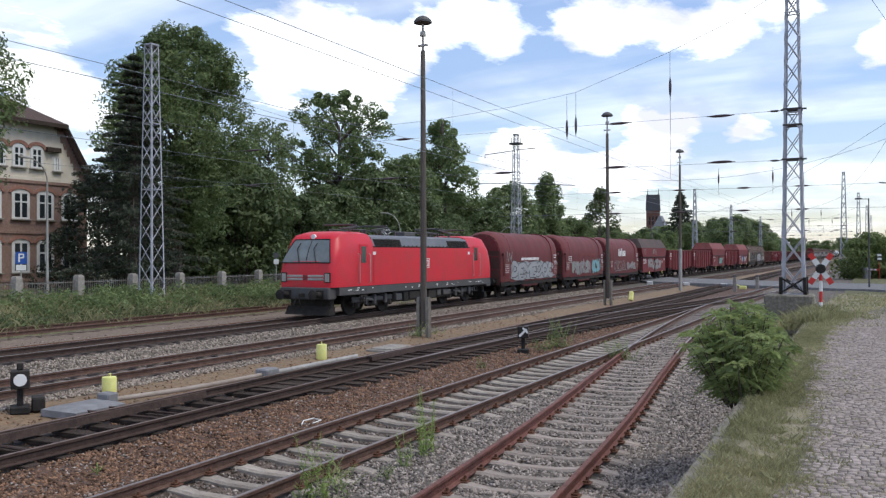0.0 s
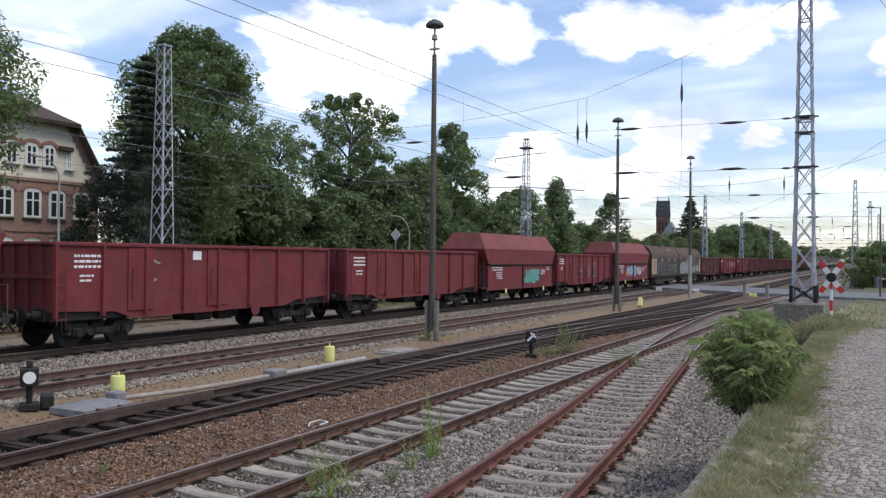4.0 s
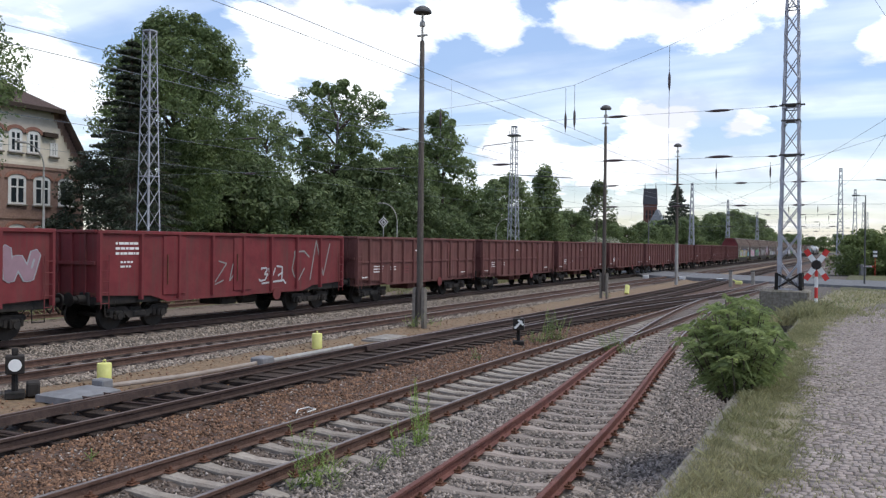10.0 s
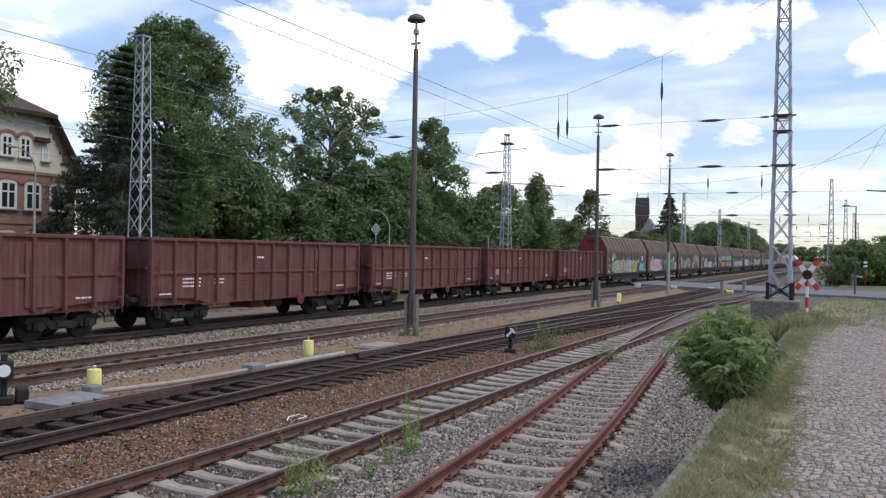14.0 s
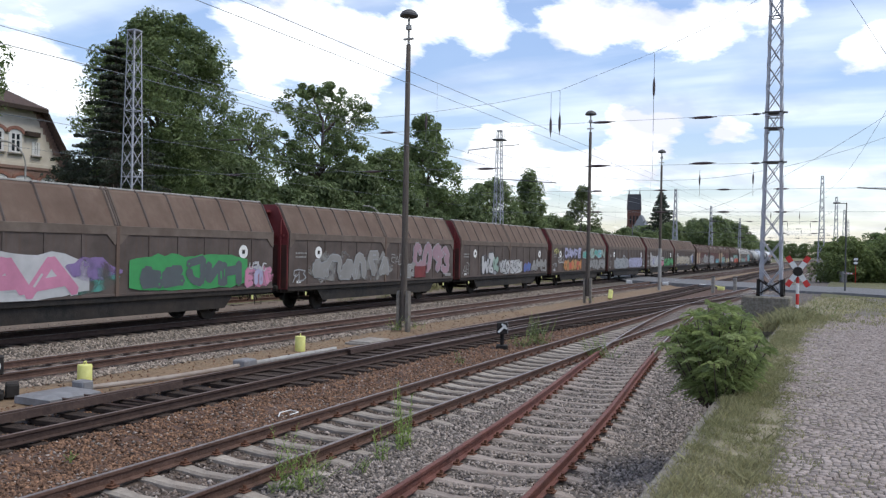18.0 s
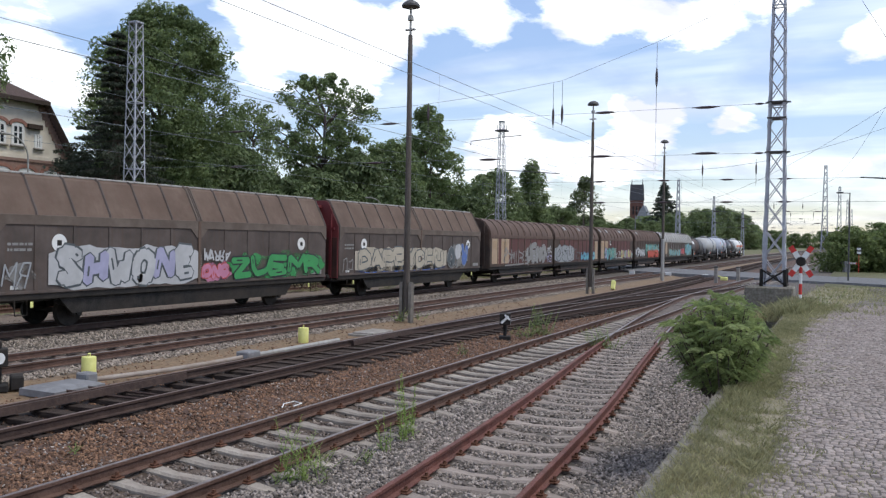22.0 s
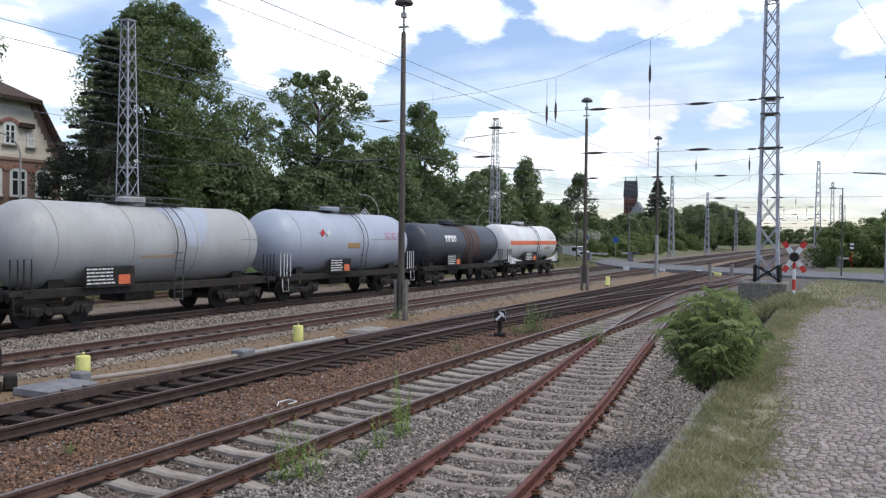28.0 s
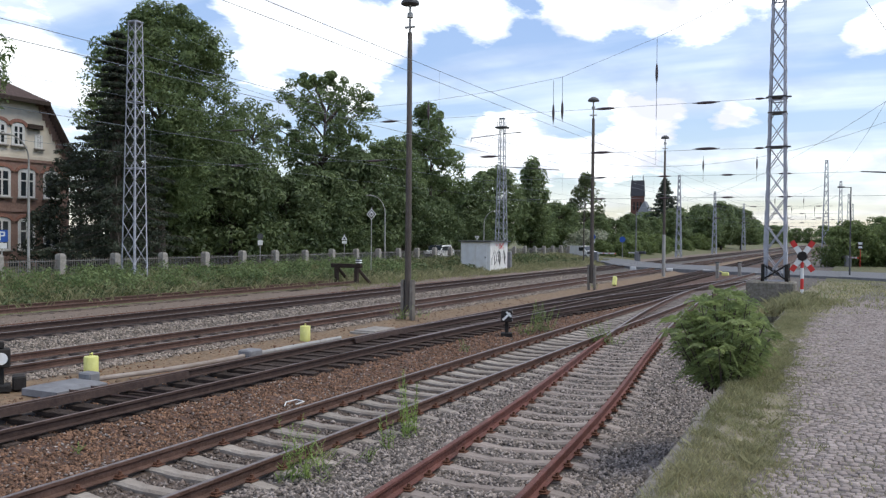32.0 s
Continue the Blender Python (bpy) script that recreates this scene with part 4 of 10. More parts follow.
# ---- masts, poles, wires ----
def lattice(name, label, x, y, z0, h, w0, w1, step0=1.15, mat=None, foot=0.0, group="lattice masts", m_rot=0.0, leg=0.045, thin=0.018, split=False):
    """A square lattice mast: four angle legs and crossed diagonals."""
    t = thing(name, label, "mast", Matrix.Translation((x, y, z0)) @ Matrix.Rotation(m_rot, 4, "Z"), group)
    mat = mat or GALV
    sg = ((-1, -1), (1, -1), (1, 1), (-1, 1))

    def at(i, z):
        w = (w0 + (w1 - w0) * z / h) / 2
        return Vector((sg[i][0] * w, sg[i][1] * w, z))
    for i in range(4):
        s = Shape()
        a, b = at(i, 0), at(i, h)
        u, v = -sg[i][0], -sg[i][1]
        s.loft([[a, a + Vector((u * leg * 2, 0, 0)), a + Vector((u * leg * 2, v * 0.012, 0)), a + Vector((u * 0.012, v * 0.012, 0)), a + Vector((u * 0.012, v * leg * 2, 0)), a + Vector((0, v * leg * 2, 0))],
                [b, b + Vector((u * leg * 1.4, 0, 0)), b + Vector((u * leg * 1.4, v * 0.012, 0)), b + Vector((u * 0.012, v * 0.012, 0)), b + Vector((u * 0.012, v * leg * 1.4, 0)), b + Vector((0, v * leg * 1.4, 0))]])
        part("leg", s, mat, t, smooth=0)
    for i in range(4):
        s = Shape()
        j = (i + 1) % 4
        z = foot
        while z < h - 0.05:
            w = w0 + (w1 - w0) * z / h
            st = min(step0 * (0.35 + 0.65 * w / w0), h - z)
            if split:
                part("diagonal", Shape().cyl(at(i, z), at(j, z + st), thin, n=4), mat, t, smooth=0)
                part("diagonal", Shape().cyl(at(j, z), at(i, z + st), thin, n=4), mat, t, smooth=0)
            else:
                s.cyl(at(i, z), at(j, z + st), thin, n=4)
                s.cyl(at(j, z), at(i, z + st), thin, n=4)
            z += st
        for z in (foot, h * 0.45, h * 0.7, h - 0.02):
            if split:
                part("brace", Shape().cyl(at(i, z), at(j, z), thin * 1.3, n=4), mat, t, smooth=0)
            else:
                s.cyl(at(i, z), at(j, z), thin * 1.3, n=4)
        if not split:
            part("bracing", s, mat, t, smooth=0, kind="stuff")
    part("cap", Shape().box(-w1 / 2 - 0.03, w1 / 2 + 0.03, -w1 / 2 - 0.03, w1 / 2 + 0.03, h, h + 0.06, 0.01), mat, t)
    return t


mast_r = lattice("lattice_mast", "tall galvanised lattice mast on a concrete block with black foot", 33.2, 2.58, 1.32, 14.6, 0.78, 0.32, 1.05, split=True)
for i in (-1, 1):
    for j in (-1, 1):
        part("black_foot", Shape().box(i * 0.40 - 0.06, i * 0.40 + 0.06, j * 0.40 - 0.06, j * 0.40 + 0.06, 0, 0.62, 0.01), BLACK, mast_r, "foot painted black")
    part("foot_beam", Shape().box(-0.46, 0.46, i * 0.42 - 0.05, i * 0.42 + 0.05, 0, 0.09, 0.01), BLACK, mast_r, "black painted beam")
    for a, b in (((-0.4, i * 0.41, 0.06), (0.4, i * 0.41, 0.6)), ((0.4, i * 0.41, 0.06), (-0.4, i * 0.41, 0.6)), ((i * 0.41, -0.4, 0.06), (i * 0.41, 0.4, 0.6)), ((i * 0.41, 0.4, 0.06), (i * 0.41, -0.4, 0.6))):
        part("foot_brace", Shape().cyl(a, b, 0.03, n=5), BLACK, mast_r)
for z in (4.86, 6.1, 6.68):
    w = 0.78 - 0.46 * z / 14.6
    br = Shape().box(-w / 2 - 0.03, w / 2 + 0.03, -w / 2 - 0.03, w / 2 + 0.03, z, z + 0.055, 0.01)
    if z != 6.1:
        br.box(-0.04, 0.04, -0.46, 0.41, z + 0.01, z + 0.065)
    part("bracket", br, DARKGREY, mast_r)
fb = Shape().box(-0.72, 0.72, -0.70, 0.95, -1.6, 0.0, 0.06)
tagged(part("foundation_block", fb, MOSSY, None, m=pose(33.2, 2.58, 1.32)), "weathered concrete foundation block", "foundation")
lattice("lattice_mast", "galvanised lattice mast among weeds by the fence", 33.2, 34.3, 0.0, 14.0, 0.98, 0.52, 1.2, split=True)
mast_3 = lattice("lattice_mast", "galvanised lattice mast behind a small hut", 80.0, 32.3, 0.0, 14.9, 1.1, 0.48, 1.2)
arm = Shape()
arm.tube([(-0.3, -0.2, 13.3), (-0.2, -2.2, 13.4)], 0.04, 6)
arm.tube([(0, 0.2, 13.3), (0, 3.4, 13.05), (0, 3.5, 12.6)], 0.04, 6)
arm.tube([(0, -0.2, 10.0), (0, -6.2, 9.5)], 0.04, 6)
arm.tube([(0, 0.2, 10.0), (0, 4.6, 10.1)], 0.035, 6)
arm.box(-0.5, 0.5, -0.6, 0.6, 13.9, 14.05, 0.02)
for yy in (-0.5, 0.5):
    arm.cyl((0, yy, 14.0), (0, yy, 14.6), 0.03, n=6)
part("cross_arm", arm, DARKGREY, mast_3)
for x, y, h in ((140, 25.6, 13.2), (179, 25.6, 12.6), (231, 25.8, 12.2), (290, 25.8, 12.2), (122, 3.4, 13.4), (160, 2.2, 13.0), (205, 1.2, 13.0), (260, 0.5, 13.0)):
    lattice("lattice_mast", "slender galvanised lattice mast beside the tracks", x, y, -0.1, h, 1.0, 0.35, 1.6, thin=0.03, leg=0.06)
edge = lattice("lattice_mast", "galvanised lattice mast with crossarm beyond the crossing road", 60.5, -2.55, -0.1, 14.0, 0.62, 0.3, 1.2)
arm = Shape()
arm.box(-0.1, 0.1, -0.8, 0.5, 13.3, 13.4)
for yy in (-0.7, -0.3, 0.4):
    arm.cyl((0, yy, 13.4), (0, yy, 14.1), 0.05, n=6)
arm.tube([(0, 0.1, 7.2), (0, 2.2, 7.35)], 0.04, 6)
part("cross_arm", arm, DARKGREY, edge)


def lamp_pole(x, y, h, stub=True):
    """A tarred timber pole on a concrete stub, with a mushroom lamp."""
    t = thing("yard_lamp", "tall dark pole with mushroom lamp on a concrete stub", "lamp pole", Matrix.Translation((x, y, -0.25)), "yard lamps")
    part("pole", Shape().lathe([(0.35, 0.125), (4.0, 0.115), (h - 1.2, 0.085), (h - 1.15, 0.05)], 12, "z"), WOODPOLE, t)
    s = Shape().cyl((0, 0, h - 1.2), (0, 0, h - 0.12), 0.045, n=8)
    s.cyl((0, 0, h - 0.62), (0, 0, h - 0.45), 0.12, 0.10, 10)
    s.box(-0.05, 0.05, -0.2, 0.2, h - 1.0, h - 0.94)
    part("pole_head", s, SILVER, t)
    part("lamp_shade", Shape().lathe([(h - 0.16, 0.05), (h - 0.13, 0.34), (h - 0.06, 0.34), (h + 0.04, 0.26), (h + 0.12, 0.12), (h + 0.14, 0.02)], 18, "z"), DARKGREY, t, "mushroom-shaped lamp cap")
    if not stub:
        part("sleeve", Shape().lathe([(-0.4, 0.15), (3.4, 0.14), (3.45, 0.10)], 12, "z"), SILVER, t, "pale metal sleeve round the foot")
        return t
    for k in (-1, 1):
        st = Shape().prism([(-0.12, -0.6), (0.12, -0.6), (0.11, 1.38), (0.06, 1.46), (-0.06, 1.46), (-0.11, 1.38)], k * 0.13, k * 0.25, "y")
        part("concrete_stub", st, SOCKET, t)
    return t


lamp_pole(27.9, 15.0, 11.85)
lamp_pole(50.2, 14.33, 11.5)
lamp_pole(71.9, 14.35, 11.6, stub=False)


def wire(s, a, b, sag=0.0, r=0.007, n=14):
    a, b = Vector(a), Vector(b)
    pts = []
    for i in range(n + 1):
        u = i / n
        p = a + (b - a) * u
        p.z -= sag * 4 * u * (1 - u)
        pts.append(p)
    s.tube(pts, r, 4)


def insulator(s, p, along, length=0.7, r=0.07):
    p, d = Vector(p), Vector(along).normalized()
    a = p - d * length / 2
    q = (0.25, 0.75, 0.95, 1.0, 0.95, 0.75, 0.25)
    for i in range(6):
        s.cyl(a + d * length * i / 6, a + d * length * (i + 1) / 6, r * q[i], r * q[i + 1], 8, caps=i in (0, 5))
    s.cyl(a - d * 0.08, a + d * (length + 0.08), r * 0.25, n=5)


def make_wires():
    # portal at x = 33.2: sagging span wire, two cross wires, hangers with insulators
    t = thing("span_wires", "span wires with dark insulators across the tracks", "wires", group="overhead wires")
    X = 33.2
    ys = [2.6, 4.34, 7.05, 10.8, 13.65, 17.4, 20.0, 25.0, 30.0, 34.0]
    zs = [12.6, 11.67, 10.6, 9.38, 9.02, 8.74, 8.68, 9.35, 11.0, 13.2]
    s = Shape()
    s.tube([(X, y, z) for y, z in zip(ys, zs)], 0.008, 4)
    part("head_span", s, WIRE, t)
    s = Shape()
    wire(s, (X, 2.6, 8.02), (X, 34.3, 8.05), 0.04)
    part("upper_cross_wire", s, WIRE, t)
    s = Shape()
    wire(s, (X, 2.6, 6.20), (X, 34.3, 6.35), 0.0)
    part("lower_cross_wire", s, WIRE, t)
    for y, ztop in ((6.98, 10.6), (10.78, 9.38), (11.16, 9.28), (16.9, 8.76), (22.3, 8.85)):
        s = Shape()
        s.cyl((X, y, ztop), (X, y, 7.55), 0.01, n=4)
        part("hanger", s, WIRE, t)
        k = Shape()
        insulator(k, (X, y, ztop - 1.35 if ztop > 9 else ztop - 0.4), (0, 0, 1), 0.75, 0.055)
        part("insulator", k, INSUL, t)
    for z, yy in ((7.98, (5.11, 9.0, 18.84, 27.5)), (6.24, (5.09, 9.15, 14.0, 19.6, 27.5))):
        for y in yy:
            k = Shape()
            insulator(k, (X, y, z + 0.01), (0, 1, 0), 0.85, 0.055)
            part("insulator", k, INSUL, t)
    for y, h in ((3.2, 8.02), (3.2, 6.2)):
        k = Shape()
        insulator(k, (X, y, h), (0, 1, 0), 0.35, 0.04)
        part("insulator", k, INSUL, t)
    # along the tracks: carrier and contact wire with droppers
    stops = (-60, -10, 33.2, 71, 106, 140, 179, 231, 290, 360)
    for Y, zm, zc, r in ((11.05, 7.70, 5.65, 0.0085), (YB, 7.52, 5.6, 0.008), (YA, 7.52, 5.6, 0.006)):
        c = thing("catenary", "carrier and contact wire above a track", "wires", group="overhead wires")
        a, b, d = Shape(), Shape(), Shape()
        for x0, x1 in zip(stops[:-1], stops[1:]):
            sg = 0.0 if x0 < 71 else 0.3
            k = 3
            for i in range(1, k + 1):
                u = i / (k + 1)
                if x0 + (x1 - x0) * u < 20 and Y < 12:
                    continue
                d.cyl((x0 + (x1 - x0) * u, Y, zc), (x0 + (x1 - x0) * u, Y, zm - sg * 4 * u * (1 - u)), 0.0035, n=3)
        a.tube([(x, Y, zm) for x in (-60, 0, 33.2, 71, 106, 140, 179, 231, 290, 360)], r, 4)
        b.tube([(x, Y, zc) for x in (-60, 0, 33.2, 71, 106, 140, 179, 231, 290, 360)], r * 0.8, 4)
        part("carrier_wire", a, WIRE, c)
        part("contact_wire", b, WIRE, c)
        part("dropper", d, WIRE, c, kind="stuff")
    # a lone contact wire
    f = thing("contact_line", "single contact wire above a siding", "wires", group="overhead wires")
    s = Shape().tube([(x, 6.98, 5.69) for x in (-60, 0, 33.2, 71, 140, 231)], 0.005, 4)
    part("contact_wire", s, WIRE, f)
    k = Shape().cyl((33.2, 6.98, 5.69), (33.2, 6.98, 7.6), 0.006, n=4)
    part("hanger", k, WIRE, f)
    # far portals
    for X, y0, y1 in ((71, -2.4, 30.5), (140, 3.0, 25.6), (179, 2.0, 25.6), (231, 0.8, 25.8)):
        t = thing("span_wires", "distant span wires with insulators across the tracks", "wires", group="overhead wires")
        s = Shape()
        wire(s, (X, y0, 11.8), (X, y1, 12.2), 3.2, 0.013)
        part("head_span", s, WIRE, t)
        for z in (8.0, 6.2):
            s = Shape()
            wire(s, (X, y0, z), (X, y1, z), 0, 0.013)
            part("cross_wire", s, WIRE, t)
            for y in (4.9, 9.2, 14.2, 19.6):
                k = Shape()
                insulator(k, (X, y, z), (0, 1, 0), 1.0, 0.08)
                part("insulator", k, INSUL, t)
        for y in (7.0, 11.1):
            k = Shape()
            k.cyl((X, y, 9.6), (X, y, 7.5), 0.012, n=4)
            insulator(k, (X, y, 8.8), (0, 0, 1), 0.9, 0.07)
            part("hanger", k, INSUL, t)
    g = thing("guy_wire", "thin stay wire from the tall mast", "wires", group="overhead wires")
    s = Shape()
    wire(s, (33.2, 2.4, 15.9), (33.2, -6.3, 0.6), 0.0, 0.010)
    wire(s, (60.5, -2.5, 13.3), (122, 3.4, 11.0), 1.2, 0.014)
    wire(s, (60.5, -2.5, 12.2), (140, 25.6, 9.0), 1.5, 0.014)
    part("stay", s, WIRE, g)


make_wires()


# ---- lineside things between the tracks ----
def marker(x, y):
    t = thing("cable_marker", "yellow plastic cable marker with carrying handle", "marker", Matrix.Translation((x, y, -0.32)) @ Matrix.Rotation(0.5, 4, "Z"), "cable markers")
    part("body", Shape().lathe([(0.0, 0.145), (0.03, 0.155), (0.43, 0.155), (0.455, 0.145), (0.46, 0.02)], 14, "z"), YELLOW, t)
    part("handle", Shape().tube([(-0.08, 0, 0.455), (-0.07, 0, 0.52), (0.07, 0, 0.52), (0.08, 0, 0.455)], 0.014, 6), YELLOW, t)
    return t


marker(20.88, 14.69)
marker(13.31, 15.03)

t = thing("cable_conduit", "grey cable conduit pipe lying on the sand", "pipe")
part("pipe", Shape().tube([(12.2, 14.25, -0.20), (14.25, 13.75, -0.19), (15.6, 13.70, -0.2), (17.0, 13.70, -0.2)], 0.055, 10), PIPETAN, t)
part("pipe", Shape().tube([(17.2, 13.70, -0.21), (21.2, 13.66, -0.2)], 0.065, 10), SILVER, t, "paler length of pipe")
part("coupling_box", Shape().box(16.85, 17.35, 13.5, 13.9, -0.33, -0.06, 0.03), BOXGREY, t)

t = thing("point_machine", "grey point machine with cover plates", "point machine")
part("cover", Shape().loft([[(11.1, 13.42, -0.30), (12.3, 13.42, -0.30), (12.3, 14.4, -0.30), (11.1, 14.4, -0.30)], [(11.1, 13.42, -0.17), (12.3, 13.42, -0.17), (12.3, 14.4, -0.17), (11.1, 14.4, -0.17)], [(11.2, 13.55, -0.12), (12.2, 13.55, -0.12), (12.2, 14.25, -0.12), (11.2, 14.25, -0.12)]]), BOXGREY, t)
part("terminal_box", Shape().box(12.32, 12.6, 13.95, 14.3, -0.3, -0.02, 0.03), BOXGREY, t)
rod = Shape()
rod.tube([(11.4, 13.5, -0.18), (11.4, 11.2, -0.15)], 0.03, 6)
rod.tube([(11.9, 13.5, -0.18), (11.9, 11.2, -0.16)], 0.025, 6)
part("drive_rod", rod, RAIL_DARK, t)

t = thing("cable_cover", "grey concrete cable pit cover", "cover")
part("slab", Shape().box(23.3, 24.6, 13.7, 14.5, -0.33, -0.20, 0.02), CONCRETE, t)
part("frame", Shape().box(23.2, 24.7, 13.6, 14.6, -0.36, -0.25, 0.02), CONCRETE, t)

coil_loop = Shape()
for k in range(2):
    pts = [(14.9 + 0.28 * math.cos(a) + 0.03 * k, 12.95 + 0.20 * math.sin(a), -0.20 + 0.02 * k) for a in np.linspace(0, 6.3, 14)]
    coil_loop.tube(pts, 0.018, 6)
tagged(part("cable_loop", coil_loop, PIPEGREY, None), "loop of pale cable on the stones", "cable")
loop = Shape().tube([(12.25, 9.05, -0.2), (12.5, 9.2, -0.19), (12.75, 9.15, -0.18), (12.7, 8.95, -0.19), (12.45, 8.95, -0.2)], 0.012, 6)
tagged(part("cable_loop", loop, WHITE, None), "short loop of white wire on the ballast", "cable")


def point_signal(x, y, arrow=True):
    t = thing("point_signal", "small black point indicator lantern with white arrow" if arrow else "small black ground signal with round white disc", "signal", Matrix.Translation((x, y, -0.28)) @ Matrix.Rotation(math.atan2(y, x), 4, "Z"), "ground signals")
    part("stand", Shape().box(-0.22, 0.22, -0.18, 0.18, 0, 0.14, 0.02).cyl((0, 0, 0.1), (0, 0, 0.5), 0.06, n=8), BLACK, t)
    part("lantern", Shape().box(-0.17, 0.17, -0.17, 0.17, 0.48, 0.84, 0.02), BLACK, t)
    if arrow:
        s = Shape()
        m = Matrix.Translation((-0.175, 0, 0.66)) @ Matrix.Rotation(radians(45), 4, "X")
        s.box(-0.006, 0, -0.035, 0.035, -0.17, 0.15, 0, m)
        s.box(-0.006, 0, -0.11, 0.11, 0.06, 0.12, 0, m)
        part("arrow", s, WHITE, t, "white arrow", smooth=0)
        part("white_side", Shape().box(-0.13, -0.02, -0.176, -0.17, 0.5, 0.82), WHITE, t, smooth=0)
    else:
        part("disc", Shape().lathe([(-0.19, 0.12), (-0.175, 0.12)], 18, "x", (0, 0, 0.66)), WHITE, t, "round white disc", smooth=0)
        part("hood", Shape().box(-0.06, 0.06, -0.06, 0.06, 0.84, 0.98, 0.02), BLACK, t)
        part("drive_box", Shape().box(-0.1, 0.35, -0.45, -0.2, 0.0, 0.28, 0.03), BLACK, t)
    return t


point_signal(24.6, 9.72)
point_signal(11.1, 15.0, False)

# switch blades and rods on the points
t = thing("switch_blades", "polished switch blades lying against the rails", "points", kind="structure")
for x0, x1, off0, off1 in ((4.0, 13.5, 0.62, 0.70), (20.0, 31.0, 0.62, 0.70), (20.0, 31.0, -0.58, -0.70)):
    s = Shape().loft([[(x, float(LINE_P(x)) + o - 0.03, -0.02), (x, float(LINE_P(x)) + o + 0.03, -0.02), (x, float(LINE_P(x)) + o + 0.05, -0.15), (x, float(LINE_P(x)) + o - 0.05, -0.15)] for x, o in ((x0, off0), ((x0 + x1) / 2, (off0 + off1) / 2 + 0.01), (x1, off1))])
    part("blade", s, RAIL_DARK, t, smooth=0)
s = Shape()
for x in (8.0, 8.6, 22.0, 22.6):
    s.cyl((x, 10.9, -0.14), (x, 13.2, -0.14), 0.025, n=6)
part("stretcher_rod", s, RAIL_DARK, t)
s = Shape()
for x0, x1 in ((24.5, 30.0),):
    s.loft([[(x, float(LINE_D(x)) - 0.753 + 0.09 - 0.02, -0.01), (x, float(LINE_D(x)) - 0.753 + 0.09 + 0.02, -0.01), (x, float(LINE_D(x)) - 0.753 + 0.13, -0.15), (x, float(LINE_D(x)) - 0.753 + 0.05, -0.15)] for x in (x0, (x0 + x1) / 2, x1)])
part("check_rail", s, RAIL_BROWN, t, smooth=0)

# ---- buffer stop, diamond sign, small signs ----
t = thing("buffer_stop", "dark timber buffer stop with small lamp ending the spur", "buffer stop", Matrix.Translation((46.0, 29.2, -0.1)))
part("beam", Shape().box(-0.15, 0.15, -1.12, 1.12, 0.90, 1.16, 0.03), SLEEPER_WOOD, t)
for k in (-0.75, 0.75):
    part("post", Shape().box(-0.12, 0.12, k - 0.12, k + 0.12, -0.3, 0.95, 0.02), SLEEPER_WOOD, t)
    part("strut", Shape().cyl((0.1, k, 0.9), (1.3, k - 0.3, -0.2), 0.10, n=6), SLEEPER_WOOD, t)
lamp = part("lamp", Shape().box(-0.14, 0.14, -1.06, -0.78, 1.16, 1.48, 0.04), DARKGREY, t, "small dark signal lamp")
part("white_band", Shape().box(-0.155, 0.155, -1.075, -0.765, 1.22, 1.29, 0.005), WHITE, lamp)
part("white_band", Shape().box(-0.155, 0.155, -1.075, -0.765, 1.36, 1.42, 0.005), WHITE, lamp)


def post_sign(x, y, z, h, label, build, group="", r=0.03, mat=None):
    t = thing("sign_post", label, "sign", Matrix.Translation((x, y, z)) @ Matrix.Rotation(math.atan2(y, x), 4, "Z"), group)
    part("post", Shape().cyl((0, 0, -0.2), (0, 0, h), r, n=8), mat or SILVER, t)
    build(t)
    return t


def diamond(t):
    for k, (s, m) in enumerate(((0.41, WHITE), (0.33, BLACK), (0.22, WHITE), (0.12, BLACK))):
        sh = Shape().prism([(0, 4.42 - s), (s * 0.86, 4.42), (0, 4.42 + s), (-s * 0.86, 4.42)], -0.05 - 0.006 * k, -0.03 - 0.006 * k)
        part("plate", sh, m, t, "nested diamond plate" if k == 0 else "", smooth=0)


def plain_plate(mat, w, z0, z1, x=-0.04):
    def f(t):
        part("plate", Shape().box(x, x + 0.02, -w, w, z0, z1, 0.005), mat, t)
    return f


def triangle(t, k=1):
    """Warning triangle, point up (1) or point down (-1), over a small plate."""
    part("plate", Shape().prism([(-0.26, 2.32 - 0.22 * k), (0.26, 2.32 - 0.22 * k), (0, 2.32 + 0.22 * k)], -0.05, -0.03), WHITE, t, "triangular warning plate", smooth=0)
    part("mark", Shape().prism([(-0.11, 2.30 - 0.14 * k), (0.11, 2.30 - 0.14 * k), (0, 2.30 + 0.08 * k)], -0.056, -0.05), BLACK if k > 0 else CONCRETE, t, smooth=0)
    part("small_plate", Shape().box(-0.05, -0.03, -0.19, 0.19, 1.80, 2.02), WHITE, t)


def disc(mat, z, r=0.32, small=True):
    def f(t):
        part("disc", Shape().lathe([(-0.05, r), (-0.03, r)], 20, "x", (0, 0, z)), mat, t, "round sign", smooth=0)
        if small:
            part("small_plate", Shape().box(-0.05, -0.03, -0.8 * r, 0.8 * r, z - r - 0.40, z - r - 0.06), WHITE, t)
    return f


